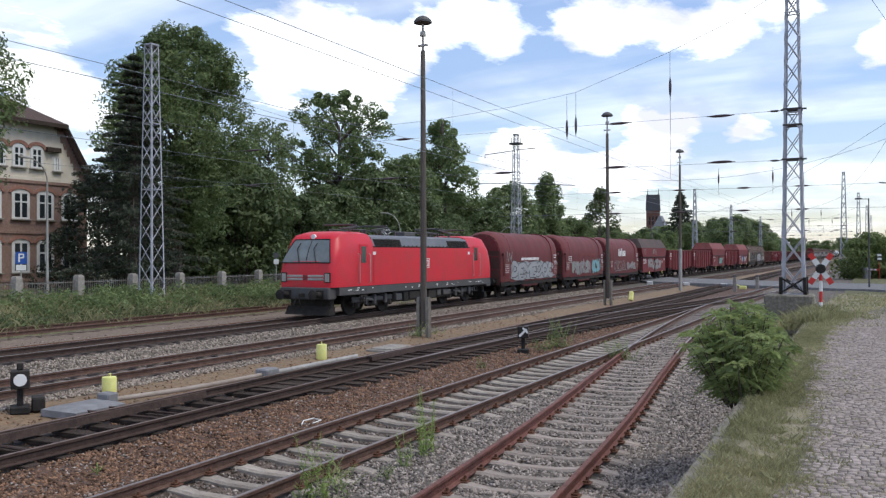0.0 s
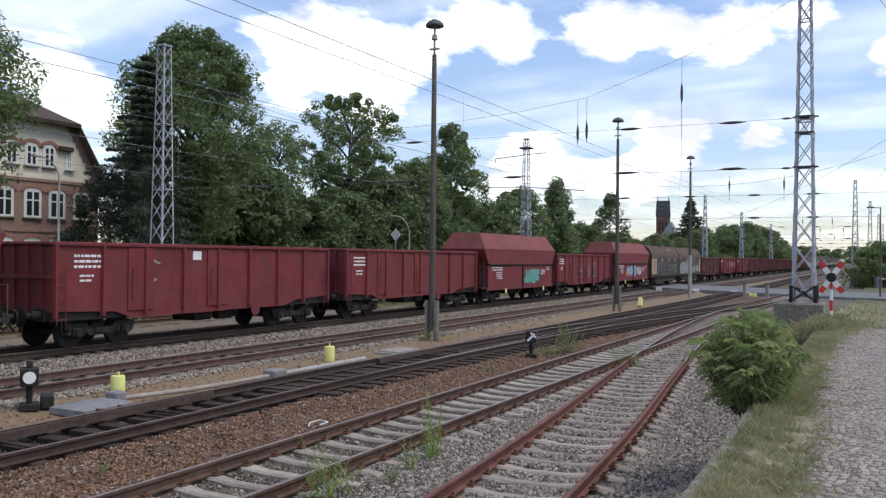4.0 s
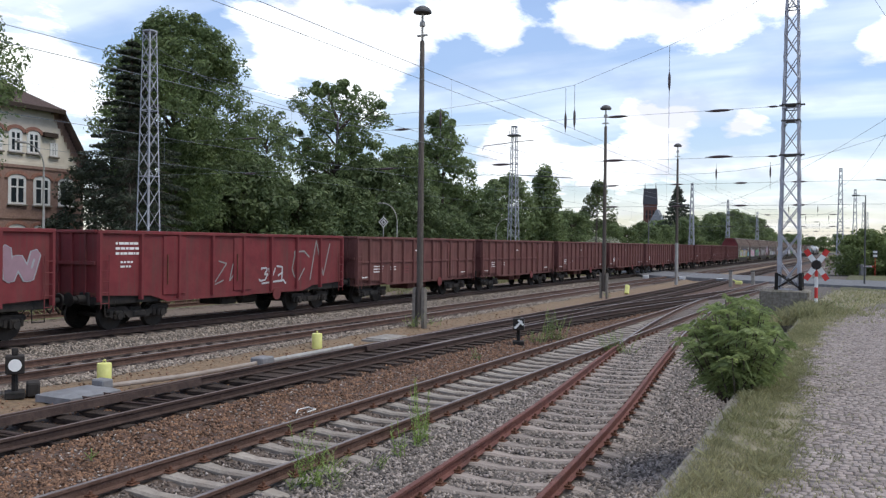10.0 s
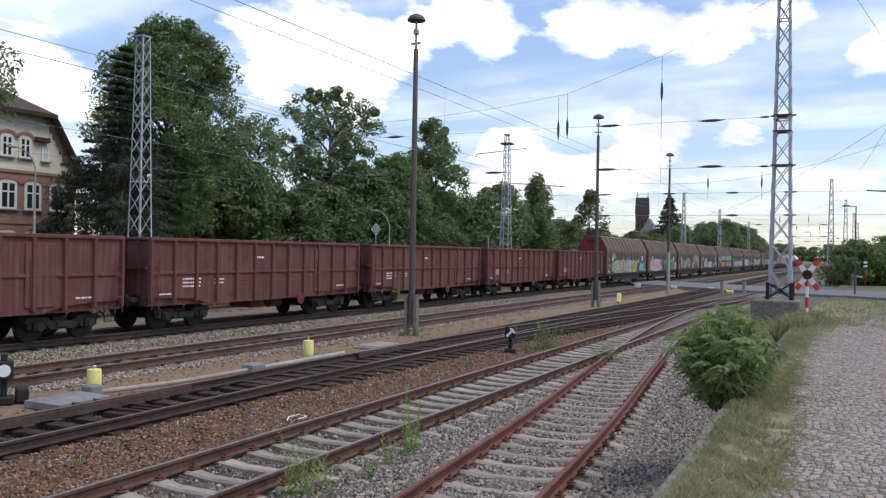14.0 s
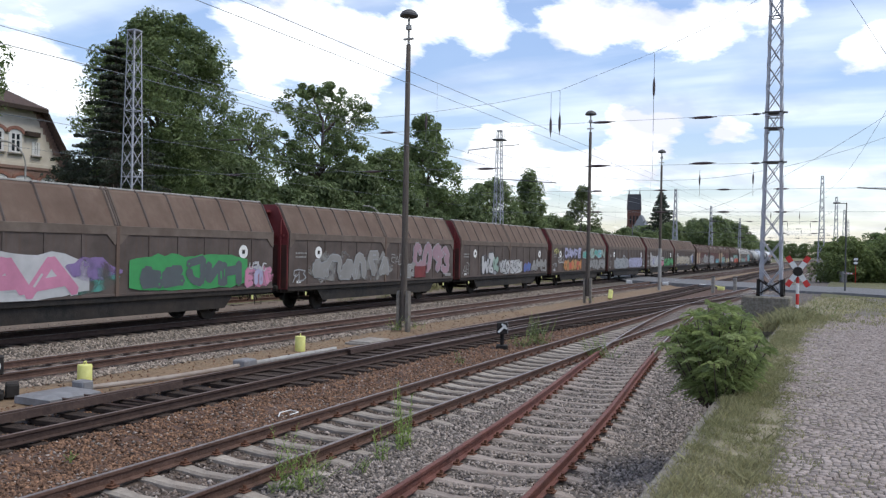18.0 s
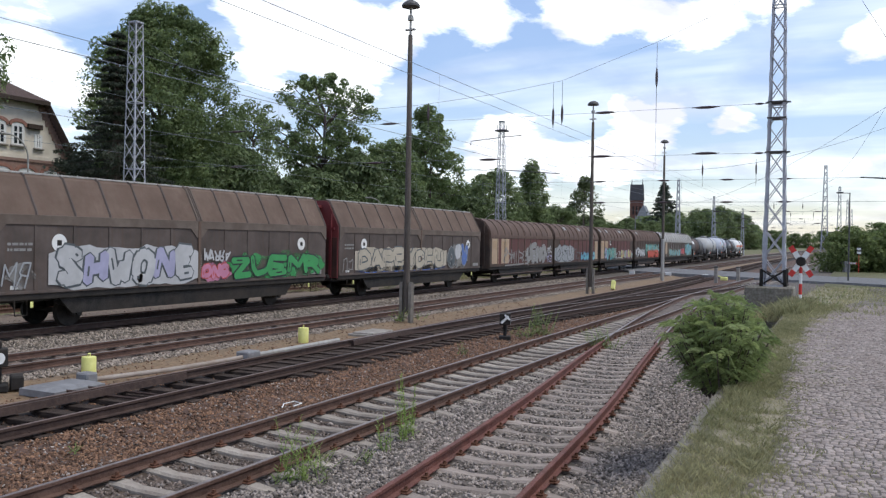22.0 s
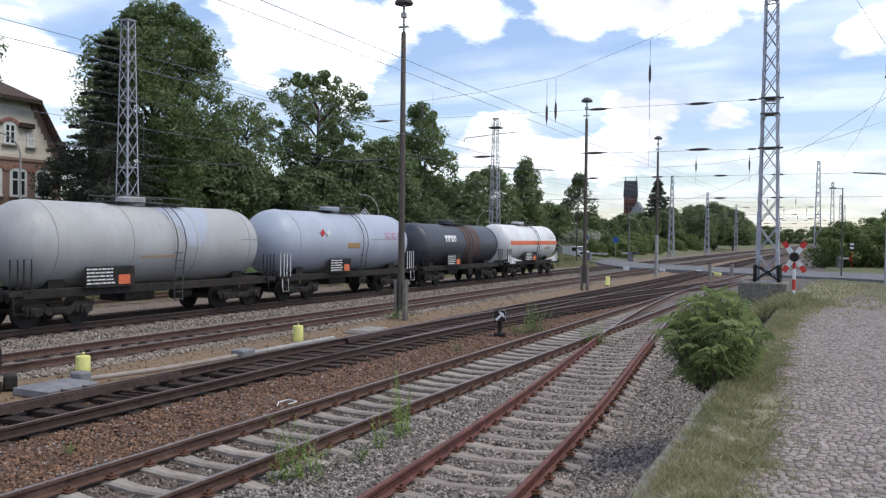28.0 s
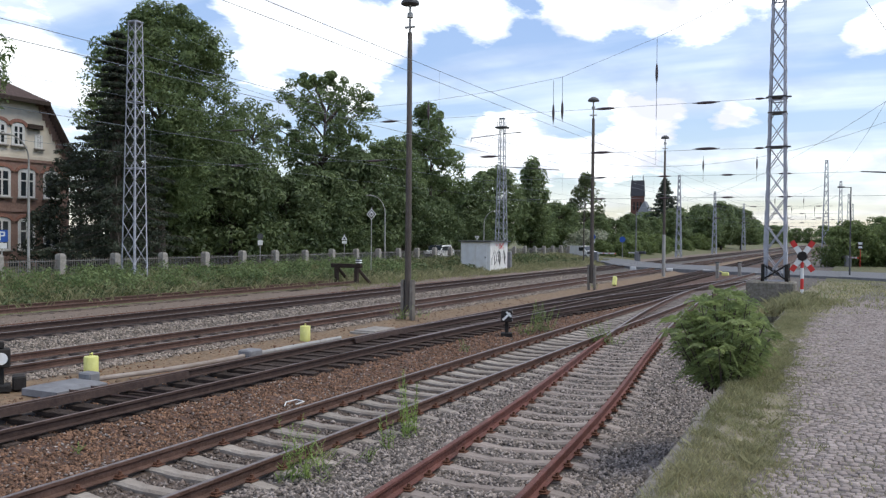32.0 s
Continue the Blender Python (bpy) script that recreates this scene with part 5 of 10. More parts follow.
post_sign(52.75, 31.4, 0.0, 4.95, "white post with a black and white diamond sign", diamond)
post_sign(47.7, 37.4, 0.4, 2.5, "grey post with a small round sign and plate", disc(DARKGREY, 2.35, 0.21))
post_sign(59.5, 38.0, 0.4, 2.6, "post with a triangular warning sign", triangle)
post_sign(104, 29.6, 0.1, 3.2, "post with blue and white road sign", disc(SIGNBLUE, 2.9, 0.36))
post_sign(114, 28.3, 0.1, 2.9, "post with round blue cycle sign", disc(SIGNBLUE, 2.6, 0.4, False))


def parking(t):
    part("plate", Shape().box(-0.04, -0.02, -0.28, 0.28, 1.9, 2.55, 0.005), SIGNBLUE, t, "blue parking plate")
    s = Shape()
    for y0, y1, z0, z1 in ((0.06, 0.13, 2.0, 2.46), (-0.12, 0.06, 2.39, 2.46), (-0.12, 0.06, 2.2, 2.27), (-0.15, -0.08, 2.23, 2.43)):
        s.box(-0.046, -0.04, y0, y1, z0, z1)
    part("letter", s, WHITE, t, "white letter P", smooth=0)
    part("small_plate", Shape().box(-0.04, -0.02, -0.25, 0.25, 1.55, 1.85, 0.005), WHITE, t)


post_sign(30.4, 41.0, 0.45, 2.6, "post with blue parking sign", parking)
post_sign(86, 37.6, 0.4, 2.6, "post with a triangular give-way sign behind the hut", lambda t: triangle(t, -1))


def cross_sign():
    t = thing("level_crossing_sign", "red and white level crossing cross on a striped post", "sign", Matrix.Translation((31.0, 1.57, 0.64)) @ Matrix.Rotation(radians(3), 4, "Z"))
    for k in range(5):
        z0 = -0.2 + k * 0.36
        part("post", Shape().cyl((0, 0, z0), (0, 0, z0 + 0.36), 0.055, n=10), (WHITE, WHITE, SIGNRED, WHITE, SIGNRED)[k], t, "striped post" if k == 0 else "")
    for sgn in (-1, 1):
        m = Matrix.Translation((-0.07 - 0.012 * sgn, 0, 1.64)) @ Matrix.Rotation(radians(34 * sgn), 4, "X")
        arm = part("arm", Shape().box(-0.01, 0.01, -0.085, 0.085, -0.60, 0.60), WHITE, t, "white arm with red ends", m=m, smooth=0)
        for a, b in ((-0.60, -0.38), (0.38, 0.60)):
            part("red_end", Shape().box(-0.016, -0.01, -0.085, 0.085, a, b), SIGNRED, arm, smooth=0)
    part("lamp_board", Shape().lathe([(-0.13, 0.14), (-0.09, 0.17), (0.02, 0.17)], 8, "x", (0, 0, 1.64)), BLACK, t, "octagonal black lamp board")
    part("foot", Shape().box(-0.14, 0.14, 0.14, 0.34, -0.3, 0.36, 0.03), CONCRETE, t)
    return t


cross_sign()

# ---- switch hut ----
t = thing("switch_hut", "white rendered switch hut with graffiti and flat dark roof", "hut", Matrix.Translation((69.2, 28.95, 0.0)))
part("wall", Shape().box(0, 4.1, 0, 2.9, -0.3, 2.42, 0.03), surf("whitewashed_brick", (0.66, 0.65, 0.62), (0.80, 0.79, 0.77), 7, 0.9, 0, 0.3, stain=(0.48, 0.45, 0.40), sscale=1.4), t)
part("roof", Shape().box(-0.2, 4.5, -0.2, 3.1, 2.42, 2.52, 0.02), DARKGREY, t)
d = part("door", Shape().box(-0.03, 0, 0.35, 1.35, 0.0, 2.1, 0.01), WHITE, t, "white painted metal door")
part("handle", Shape().box(-0.06, -0.03, 0.45, 0.52, 1.0, 1.12), BLACK, d)
part("side_box", Shape().box(4.1, 4.55, -0.3, 0.3, -0.4, 1.5, 0.04), BOXGREY, t, "grey cabinet on the wall")


def scrawl_shape(parent, x0, x1, z0, z1, y, mat, seed, r=0.03):
    rnd = random.Random(seed)
    s = Shape()
    p = (x0, (z0 + z1) / 2)
    for k in range(26):
        q = (min(max(p[0] + rnd.uniform(-0.4, 0.55), x0), x1), rnd.uniform(z0, z1))
        s.cyl((p[0], y, p[1]), (q[0], y, q[1]), r, n=4)
        p = q
    part("graffiti_tag", s, mat, parent, "sprayed scrawl")


scrawl_shape(t, 0.3, 2.2, 0.2, 1.8, -0.01, DARKGREY, 4, 0.018)
scrawl_shape(t, 1.8, 3.8, 0.3, 1.9, -0.012, DARKGREY, 14, 0.018)
scrawl_shape(t, 1.2, 3.0, 1.7, 2.3, -0.014, SIGNRED, 24, 0.015)
part("panel", Shape().box(-0.03, 0, 1.55, 2.75, -0.05, 2.1, 0.01), WHITE, t, "pale boarded panel beside the door")

# ---- level crossing road, barriers, van ----
def road_x(y):
    """Near edge of the road, which bends away beyond the tracks."""
    return float(np.interp(y, (-60, 11.7, 20.3, 24, 27, 29.5, 33, 36), (30, 79.2, 85.2, 92.0, 99.5, 104.0, 106.5, 107.5)))


road = Shape()
road_top = lambda y: -0.004 if 1 < y < 30 else 0.03
road.loft([[(road_x(y), y, -0.5), (road_x(y) + 0.25, y, road_top(y)), (road_x(y) + 13.5, y, road_top(y)), (road_x(y) + 13.5, y, -0.5)] for y in (-60, 1, 1.2, 10, 11.7, 16, 20.3, 22, 24, 25.5, 27, 28.2, 29.5, 30.1, 33, 36)])
tagged(part("road", road, ASPHALT, None, smooth=0), "grey asphalt road across the level crossing", "road", kind="structure")
for x, y in ((84.0, 19.75), (81.9, 15.8), (80.0, 12.1)):
    t = thing("edge_board", "short white board at the edge of the crossing", "marker", Matrix.Translation((x, y, -0.12)), "crossing edge boards")
    part("board", Shape().box(-0.08, 0.08, -0.3, 0.3, -0.2, 0.15, 0.03), WHITE, t)
for x, y, h, mat in ((100.1, 29.6, 6.1, WOODPOLE), (118.0, 27.4, 6.7, BOXGREY)):
    t = thing("thin_pole", "thin weathered pole beside the crossing road", "pole", Matrix.Translation((x, y, -0.1)), "thin poles")
    part("pole", Shape().lathe([(-0.3, 0.10), (0.6, 0.10), (0.62, 0.085), (h, 0.06)], 10, "z"), mat, t)
    part("cap", Shape().lathe([(h, 0.075), (h + 0.05, 0.075), (h + 0.08, 0.03)], 10, "z"), DARKGREY, t)
s = Shape().box(-20, 100, 37.2, 44.5, -0.3, 0.44)
tagged(part("street", s, ASPHALT, None, smooth=0), "asphalt street behind the fence", "road", kind="structure")


def barrier(x, y, rot, length):
    t = thing("barrier", "white and red half barrier with grey drive box", "barrier", Matrix.Translation((x, y, 0)) @ Matrix.Rotation(radians(rot), 4, "Z"), "crossing barriers")
    part("drive_box", Shape().box(-0.3, 0.3, -0.3, 0.3, -0.2, 1.15, 0.05), BOXGREY, t)
    cuts = (0, 0.28, 0.34, 0.62, 0.68, 0.96, 1)
    for k in range(6):
        part("boom", Shape().box(0.3 + cuts[k] * length, 0.3 + cuts[k + 1] * length, -0.06, 0.06, 0.90, 1.06), SIGNRED if k % 2 else WHITE, t, "striped boom" if k == 0 else "", smooth=0)
    part("counterweight", Shape().box(-1.1, -0.3, -0.25, 0.25, 0.85, 1.2, 0.04), DARKGREY, t)
    return t


barrier(103.4, 29.0, 262, 2.3)
barrier(110.3, 25.4, 80, 0.95)
barrier(103, 0.6, 200, 2.6)
post_sign(102, -0.6, 0, 2.7, "red and white barrier lamp post", lambda t: (part("lamp_box", Shape().box(-0.2, 0.1, -0.22, 0.22, 1.9, 2.7, 0.04), BLACK, t), part("white_plate", Shape().box(-0.22, -0.2, -0.2, 0.2, 2.0, 2.25), WHITE, t), part("red_plate", Shape().box(-0.22, -0.2, -0.2, 0.2, 2.4, 2.65), WHITE, t)), mat=SIGNRED)
for x, y in ((70.0, 9.75), (71.0, 8.2)):
    t = thing("marker_post", "short grey concrete post beside the points", "post", Matrix.Translation((x, y, 0)), "crossing posts")
    part("post", Shape().box(-0.13, 0.13, -0.13, 0.13, -0.4, 0.95, 0.03), CONCRETE, t)
    part("cap", Shape().box(-0.16, 0.16, -0.16, 0.16, 0.95, 1.05, 0.03), DARKGREY, t)
t = thing("point_lever", "yellow hand point lever box", "lever", Matrix.Translation((73.5, 9.6, -0.2)))
part("body", Shape().box(-0.2, 0.2, -0.28, 0.28, 0, 0.3, 0.05), YELLOW, t)
part("lever", Shape().cyl((0, 0.1, 0.25), (0.1, 0.6, 0.4), 0.04, n=6), YELLOW, t)
t = thing("marker_post", "short leaning yellow marker beside the track", "post", Matrix.Translation((55.5, 14.3, -0.3)) @ Matrix.Rotation(0.4, 4, "Y"))
part("body", Shape().box(-0.13, 0.13, -0.13, 0.13, 0, 0.62, 0.03), YELLOW, t)


def vehicle(name, label, x, y, z, rot, L, H, W, van):
    t = thing(name, label, "van" if van else "car", Matrix.Translation((x, y, z)) @ Matrix.Rotation(radians(rot), 4, "Z"))
    h, w = L / 2, W / 2
    if van:
        pr = [(-h, 0.35), (-h, H * 0.55), (-h + 0.12, H - 0.08), (-h + 0.4, H), (h - 1.5, H), (h - 0.85, H * 0.62), (h - 0.1, H * 0.52), (h, 0.65), (h, 0.35)]
    else:
        pr = [(-h, 0.3), (-h, H * 0.6), (-h + 0.35, H * 0.68), (-h + 0.9, H), (h - 1.9, H), (h - 1.1, H * 0.65), (h - 0.1, H * 0.55), (h, 0.6), (h, 0.3)]
    s = Shape()
    s.loft([[(a, k * w * q, b) for a, b in pr] for k, q in ((-1, 0.93), (-0.9, 1.0), (0.9, 1.0), (1, 0.93))])
    part("body", s, WHITE, t, smooth=40)
    for k in (-1, 1):
        part("side_window", Shape().box(h - 2.2 if van else -h + 0.9, h - 1.15, k * (w * 0.96), k * (w * 0.96 + 0.015), H * 0.62, H * 0.9, 0.01), GLASS, t)
        part("headlight", Shape().box(h - 0.12, h + 0.02, k * (w - 0.4), k * (w - 0.08), 0.7, 0.88, 0.02), SILVER, t)
        for x in (-h + 0.85, h - 0.85):
            wh = part("wheel", Shape().lathe([(-0.1, 0.2), (-0.1, 0.31), (0.1, 0.31), (0.1, 0.2)], 18, "y", (x, k * (w - 0.12), 0.31)), BLACK, t)
            part("rim", Shape().lathe([(k * 0.09, 0.2), (k * 0.11, 0.17), (k * 0.11, 0.05)], 12, "y", (x, k * (w - 0.12), 0.31)), SILVER, wh)
    part("windscreen", Shape().box(-0.01, 0.01, -w + 0.12, w - 0.12, -0.42, 0.36, 0.005, Matrix.Translation((h - 1.13, 0, H * 0.82)) @ Matrix.Rotation(radians(-42), 4, "Y")), GLASS, t)
    part("bumper", Shape().box(h - 0.08, h + 0.04, -w + 0.05, w - 0.05, 0.32, 0.58, 0.04), DARKGREY, t)
    return t


vehicle("delivery_van", "white delivery van waiting at the level crossing", 110.5, 32.6, 0.05, 236, 4.2, 1.75, 1.75, True)
vehicle("parked_car", "white parked car behind the fence", 83.5, 41.0, 0.44, 180, 4.3, 1.5, 1.75, False)


# ---- fence ----
def make_fence():
    Y, z0 = 36.2, 0.36
    fence = thing("fence", "concrete post fence with iron pickets along the street", "fence")
    post = Shape().loft([[(-w, -w, z), (w, -w, z), (w, w, z), (-w, w, z)] for w, z in ((0.20, -0.4), (0.19, 1.25), (0.18, 1.36), (0.12, 1.44))])
    pm = post.mesh("post", CONCRETE, 40)
    pk = Shape()
    for i in range(23):
        x = 0.30 + i * 0.135
        pk.box(x - 0.011, x + 0.011, -0.011, 0.011, 0.18, 1.18)
    for z in (0.28, 1.08):
        pk.box(0.1, 3.44, -0.02, 0.02, z - 0.02, z + 0.025)
    km = pk.mesh("picket_panel", surf("painted_iron", (0.17, 0.165, 0.155), (0.27, 0.26, 0.25), 4, 0.7, 0.3, 0.1, stain=(0.14, 0.09, 0.06)), 0)
    rnd = random.Random(4)
    for k in range(-3, 26):
        x = 26.6 + 3.54 * k
        part("post", pm, None, fence, m=Matrix.Translation((x, Y, z0 + rnd.uniform(-0.03, 0.03))) @ Matrix.Rotation(rnd.uniform(-0.02, 0.02), 4, "Y"))
        part("picket_panel", km, None, fence, m=Matrix.Translation((x, Y, z0)), kind="stuff")
    slab = Shape().box(16, 118, Y - 0.14, Y + 0.14, z0 - 0.5, z0 + 0.10, 0.02)
    part("plinth", slab, CONCRETE, fence)


make_fence()


def street_lamp(x, y, z, h, reach=1.25, bow=1.2, turn=0):
    t = thing("street_lamp", "slim grey street lamp with curved arm", "street lamp", Matrix.Translation((x, y, z)) @ Matrix.Rotation(radians(turn), 4, "Z"), "street lamps")
    part("post", Shape().lathe([(-0.2, 0.09), (1.0, 0.075), (h - bow, 0.05)], 10, "z"), SILVER, t)
    pts = [(-reach * (1 - math.cos(a)), 0, h - bow + bow * math.sin(a)) for a in np.linspace(0, 1.5, 8)]
    part("arm", Shape().tube(pts, 0.04, 8), SILVER, t)
    part("lamp_head", Shape().box(pts[-1][0] - 0.55, pts[-1][0] + 0.05, -0.12, 0.12, h - 0.06, h + 0.06, 0.04), SILVER, t)
    return t


t = thing("street_lamp", "slim grey street lamp with a short straight arm", "street lamp", Matrix.Translation((76, 0.3, -0.05)), "street lamps")
part("post", Shape().lathe([(-0.3, 0.08), (1.0, 0.065), (7.2, 0.045)], 10, "z"), DARKGREY, t)
part("arm", Shape().cyl((0, 0, 7.15), (0, 0.75, 7.2), 0.03, n=6), DARKGREY, t)
part("lamp_head", Shape().box(-0.1, 0.1, 0.45, 1.0, 7.14, 7.26, 0.03), DARKGREY, t)
street_lamp(31.4, 40.2, 0.44, 7.6)
street_lamp(67.1, 38.5, 0.44, 6.15, 1.55, 1.7, -90)
street_lamp(87.7, 37.5, 0.44, 5.4, 1.5, 1.5, 90)

# ---- house ----
ARCHBRICK = surf("arch_brick", (0.27, 0.13, 0.095), (0.38, 0.20, 0.15), 6, 0.9, 0, 0.2)


def make_house():
    Y = 54.0
    t = thing("brick_house", "red brick house with cream gable and dark tiled half-hipped roof", "house", Matrix.Translation((0, Y, 0.4)))
    x0, x1, xm = 26.0, 45.7, 35.85
    z_e, z_k = 7.7, 12.0
    part("brick_wall", Shape().box(x0, x1, 0, 16, 0, z_e, 0.0), BRICK, t, "red brick wall")
    g = Shape().prism([(x0, z_e), (x1, z_e), (x1, z_e + 0.15), (x1 - 2.5, z_k), (x0 + 2.5, z_k), (x0, z_e + 0.15)], 0.02, 15.9, "y")
    part("gable_wall", g, PLASTER, t, "cream plaster gable")
    for z in (0.55, 3.95, z_e - 0.12):
        part("string_course", Shape().box(x0 - 0.05, x1 + 0.05, -0.07, 0.0, z, z + 0.22, 0.01), BRICK, t)
    part("plaster_band", Shape().box(x0 - 0.04, x1 + 0.04, -0.05, 0.02, z_e + 0.10, z_e + 0.35, 0.01), PLASTER, t)
    # stepped brick edge under the verge
    for k in range(17):
        z = z_e + 0.2 + k * 0.24
        x = x1 - 0.60 * (z - z_e) - 0.10
        part("edge_brickwork", Shape().box(x - 0.42 + 0.1 * (k % 2), x + 0.22, -0.05, 0.02, z, z + 0.235, 0.005), BRICK, t)
    # roof planes
    ridge = 15.8
    def slab(pts, th=0.22):
        s = Shape()
        lo = [(a, b, c - th) for a, b, c in pts]
        return s.loft([pts, lo])
    ov = 0.55
    for sg in (1, -1):
        xe = xm + sg * (x1 - xm + 0.75)
        xk = xm + sg * (x1 - xm - 2.35)
        part("roof_side", slab([(xe, -ov, z_e - 0.35), (xe, 16.5, z_e - 0.35), (xk, 16.5, z_k + 0.15), (xk, -ov, z_k + 0.15)]), ROOFTILE, t, "steep tiled slope")
        part("roof_upper", slab([(xk, -ov, z_k + 0.15), (xk, 16.5, z_k + 0.15), (xm, 16.5, ridge), (xm, 4.2, ridge)]), ROOFTILE, t)
        part("barge_board", Shape().loft([[(xe, -ov - 0.06, z_e - 0.55), (xe, -ov - 0.06, z_e - 0.25), (xe, -ov, z_e - 0.25), (xe, -ov, z_e - 0.55)], [(xk, -ov - 0.06, z_k - 0.1), (xk, -ov - 0.06, z_k + 0.2), (xk, -ov, z_k + 0.2), (xk, -ov, z_k - 0.1)]]), SLEEPER_WOOD, t)
    part("half_hip", slab([(x0 + 2.2, -ov - 0.1, z_k + 0.1), (x1 - 2.2, -ov - 0.1, z_k + 0.1), (xm, 4.2, ridge)]), ROOFTILE, t, "tiled half hip")
    part("eave_board", Shape().box(x0 + 2.2, x1 - 2.2, -ov - 0.16, -ov - 0.06, z_k - 0.22, z_k + 0.1, 0.02), SLEEPER_WOOD, t)
    # windows
    def window(x, z, w, h, arch=True):
        rise = 0.26 if arch else 0.0
        ring = [(x + (w / 2 + 0.10) * math.cos(a), z + h + rise * math.sin(a)) for a in np.linspace(0, math.pi, 9)]
        wn = part("window", Shape().prism([(x - w / 2 - 0.10, z - 0.06), *ring[::-1], (x + w / 2 + 0.10, z - 0.06)], -0.05, 0.05, "y"), WHITE, t, "white arched window")
        part("pane", Shape().box(x - w / 2 + 0.12, x - 0.08, -0.06, -0.035, z + 0.08, z + h * 0.62), GLASS, wn, smooth=0)
        part("pane", Shape().box(x + 0.08, x + w / 2 - 0.12, -0.06, -0.035, z + 0.08, z + h * 0.62), GLASS, wn, smooth=0)
        part("pane", Shape().box(x - w / 2 + 0.12, x - 0.08, -0.06, -0.035, z + h * 0.68, z + h - 0.04), GLASS, wn, smooth=0)
        part("pane", Shape().box(x + 0.08, x + w / 2 - 0.12, -0.06, -0.035, z + h * 0.68, z + h - 0.04), GLASS, wn, smooth=0)
        part("sill", Shape().box(x - w / 2 - 0.2, x + w / 2 + 0.2, -0.18, 0.02, z - 0.16, z - 0.05, 0.02), CONCRETE, wn)
        if arch:
            secs = [[(x + q * math.cos(a), v, z + h + e * math.sin(a)) for q, e, v in ((w / 2 + 0.11, 0.28, -0.02), (w / 2 + 0.36, 0.52, -0.02), (w / 2 + 0.36, 0.52, -0.10), (w / 2 + 0.11, 0.28, -0.10))] for a in np.linspace(0, math.pi, 11)]
            part("arch", Shape().loft(secs), ARCHBRICK, wn, "brick arch")
    for x in (28.2, 30.6, 33.0, 35.4, 37.8, 40.0, 42.0, 44.1):
        window(x, 5.05, 1.2, 1.8)
        window(x, 1.25, 1.2, 2.05)
    for x in (34.0, 35.6, 38.3, 39.85, 41.3):
        window(x, 8.75, 0.85, 1.35)
    window(43.0, 8.7, 0.45, 0.95, False)
    part("vent_box", Shape().box(42.0, 43.2, -0.3, 0, 10.0, 10.35, 0.03), SLEEPER_WOOD, t)
    for x in (29, 33, 37, 41, 44):
        part("cellar_window", Shape().box(x - 0.4, x + 0.4, -0.03, 0.02, -0.0, 0.45), GLASS, t)
    return t


make_house()
t = thing("house", "pale house half hidden behind the trees", "house", Matrix.Translation((86, 63, 0.4)))
part("wall", Shape().box(-5, 5, 0, 8, -0.5, 5.5), PLASTER, t)
part("roof", Shape().prism([(-5.4, 5.3), (5.4, 5.3), (0, 9.3)], -0.4, 8.4, "y"), surf("red_roof_tile", (0.26, 0.10, 0.06), (0.34, 0.14, 0.09), 4, 0.9, 0, 0.3), t)
for x in (-3, 0, 3):
    part("window", Shape().box(x - 0.5, x + 0.5, -0.04, 0.02, 2.8, 4.2), GLASS, t)
t = thing("brick_tower", "distant brick tower with dark steep roof", "tower", Matrix.Translation((518, 119.5, 0)) @ Matrix.Rotation(0.2, 4, "Z"))
part("shaft", Shape().box(-4, 4, -4, 4, 0, 28.7), surf("dark_tower_brick", (0.10, 0.045, 0.036), (0.16, 0.075, 0.058), 1.5, 0.9, 0, 0.2), t)
SLATE = surf("dark_slate", (0.045, 0.045, 0.055), (0.075, 0.075, 0.088), 1.5, 0.8, 0, 0.2)
part("cornice", Shape().box(-4.3, 4.3, -4.3, 4.3, 28.6, 29.4), SLATE, t)
part("roof", Shape().loft([[(-4.3, -4.3, 29.4), (4.3, -4.3, 29.4), (4.3, 4.3, 29.4), (-4.3, 4.3, 29.4)], [(-3.9, -3.9, 38.2), (3.9, -3.9, 38.2), (3.9, 3.9, 38.2), (-3.9, 3.9, 38.2)]]), SLATE, t, "dark slate roof")
for k in (-3.2, 3.2):
    part("spike", Shape().cyl((0, k, 38.0), (0, k, 42), 0.35, 0.1, n=6), SLATE, t)
for k in (-2, 0, 2):
    part("window", Shape().box(-4.08, -3.98, k - 0.5, k + 0.5, 20, 25), BLACK, t)
t = thing("church_roof", "small grey steep roof in the distance", "house", Matrix.Translation((505, 112, 0)))
part("wall", Shape().box(-6, 6, -5, 5, 0, 14), BRICK, t)
part("roof", Shape().loft([[(-6.5, -5.5, 14), (6.5, -5.5, 14), (6.5, 5.5, 14), (-6.5, 5.5, 14)], [(-3, -0.3, 25), (3, -0.3, 25), (3, 0.3, 25), (-3, 0.3, 25)]]), surf("grey_slate", (0.12, 0.13, 0.15), (0.2, 0.21, 0.23), 3, 0.8, 0, 0.2), t)


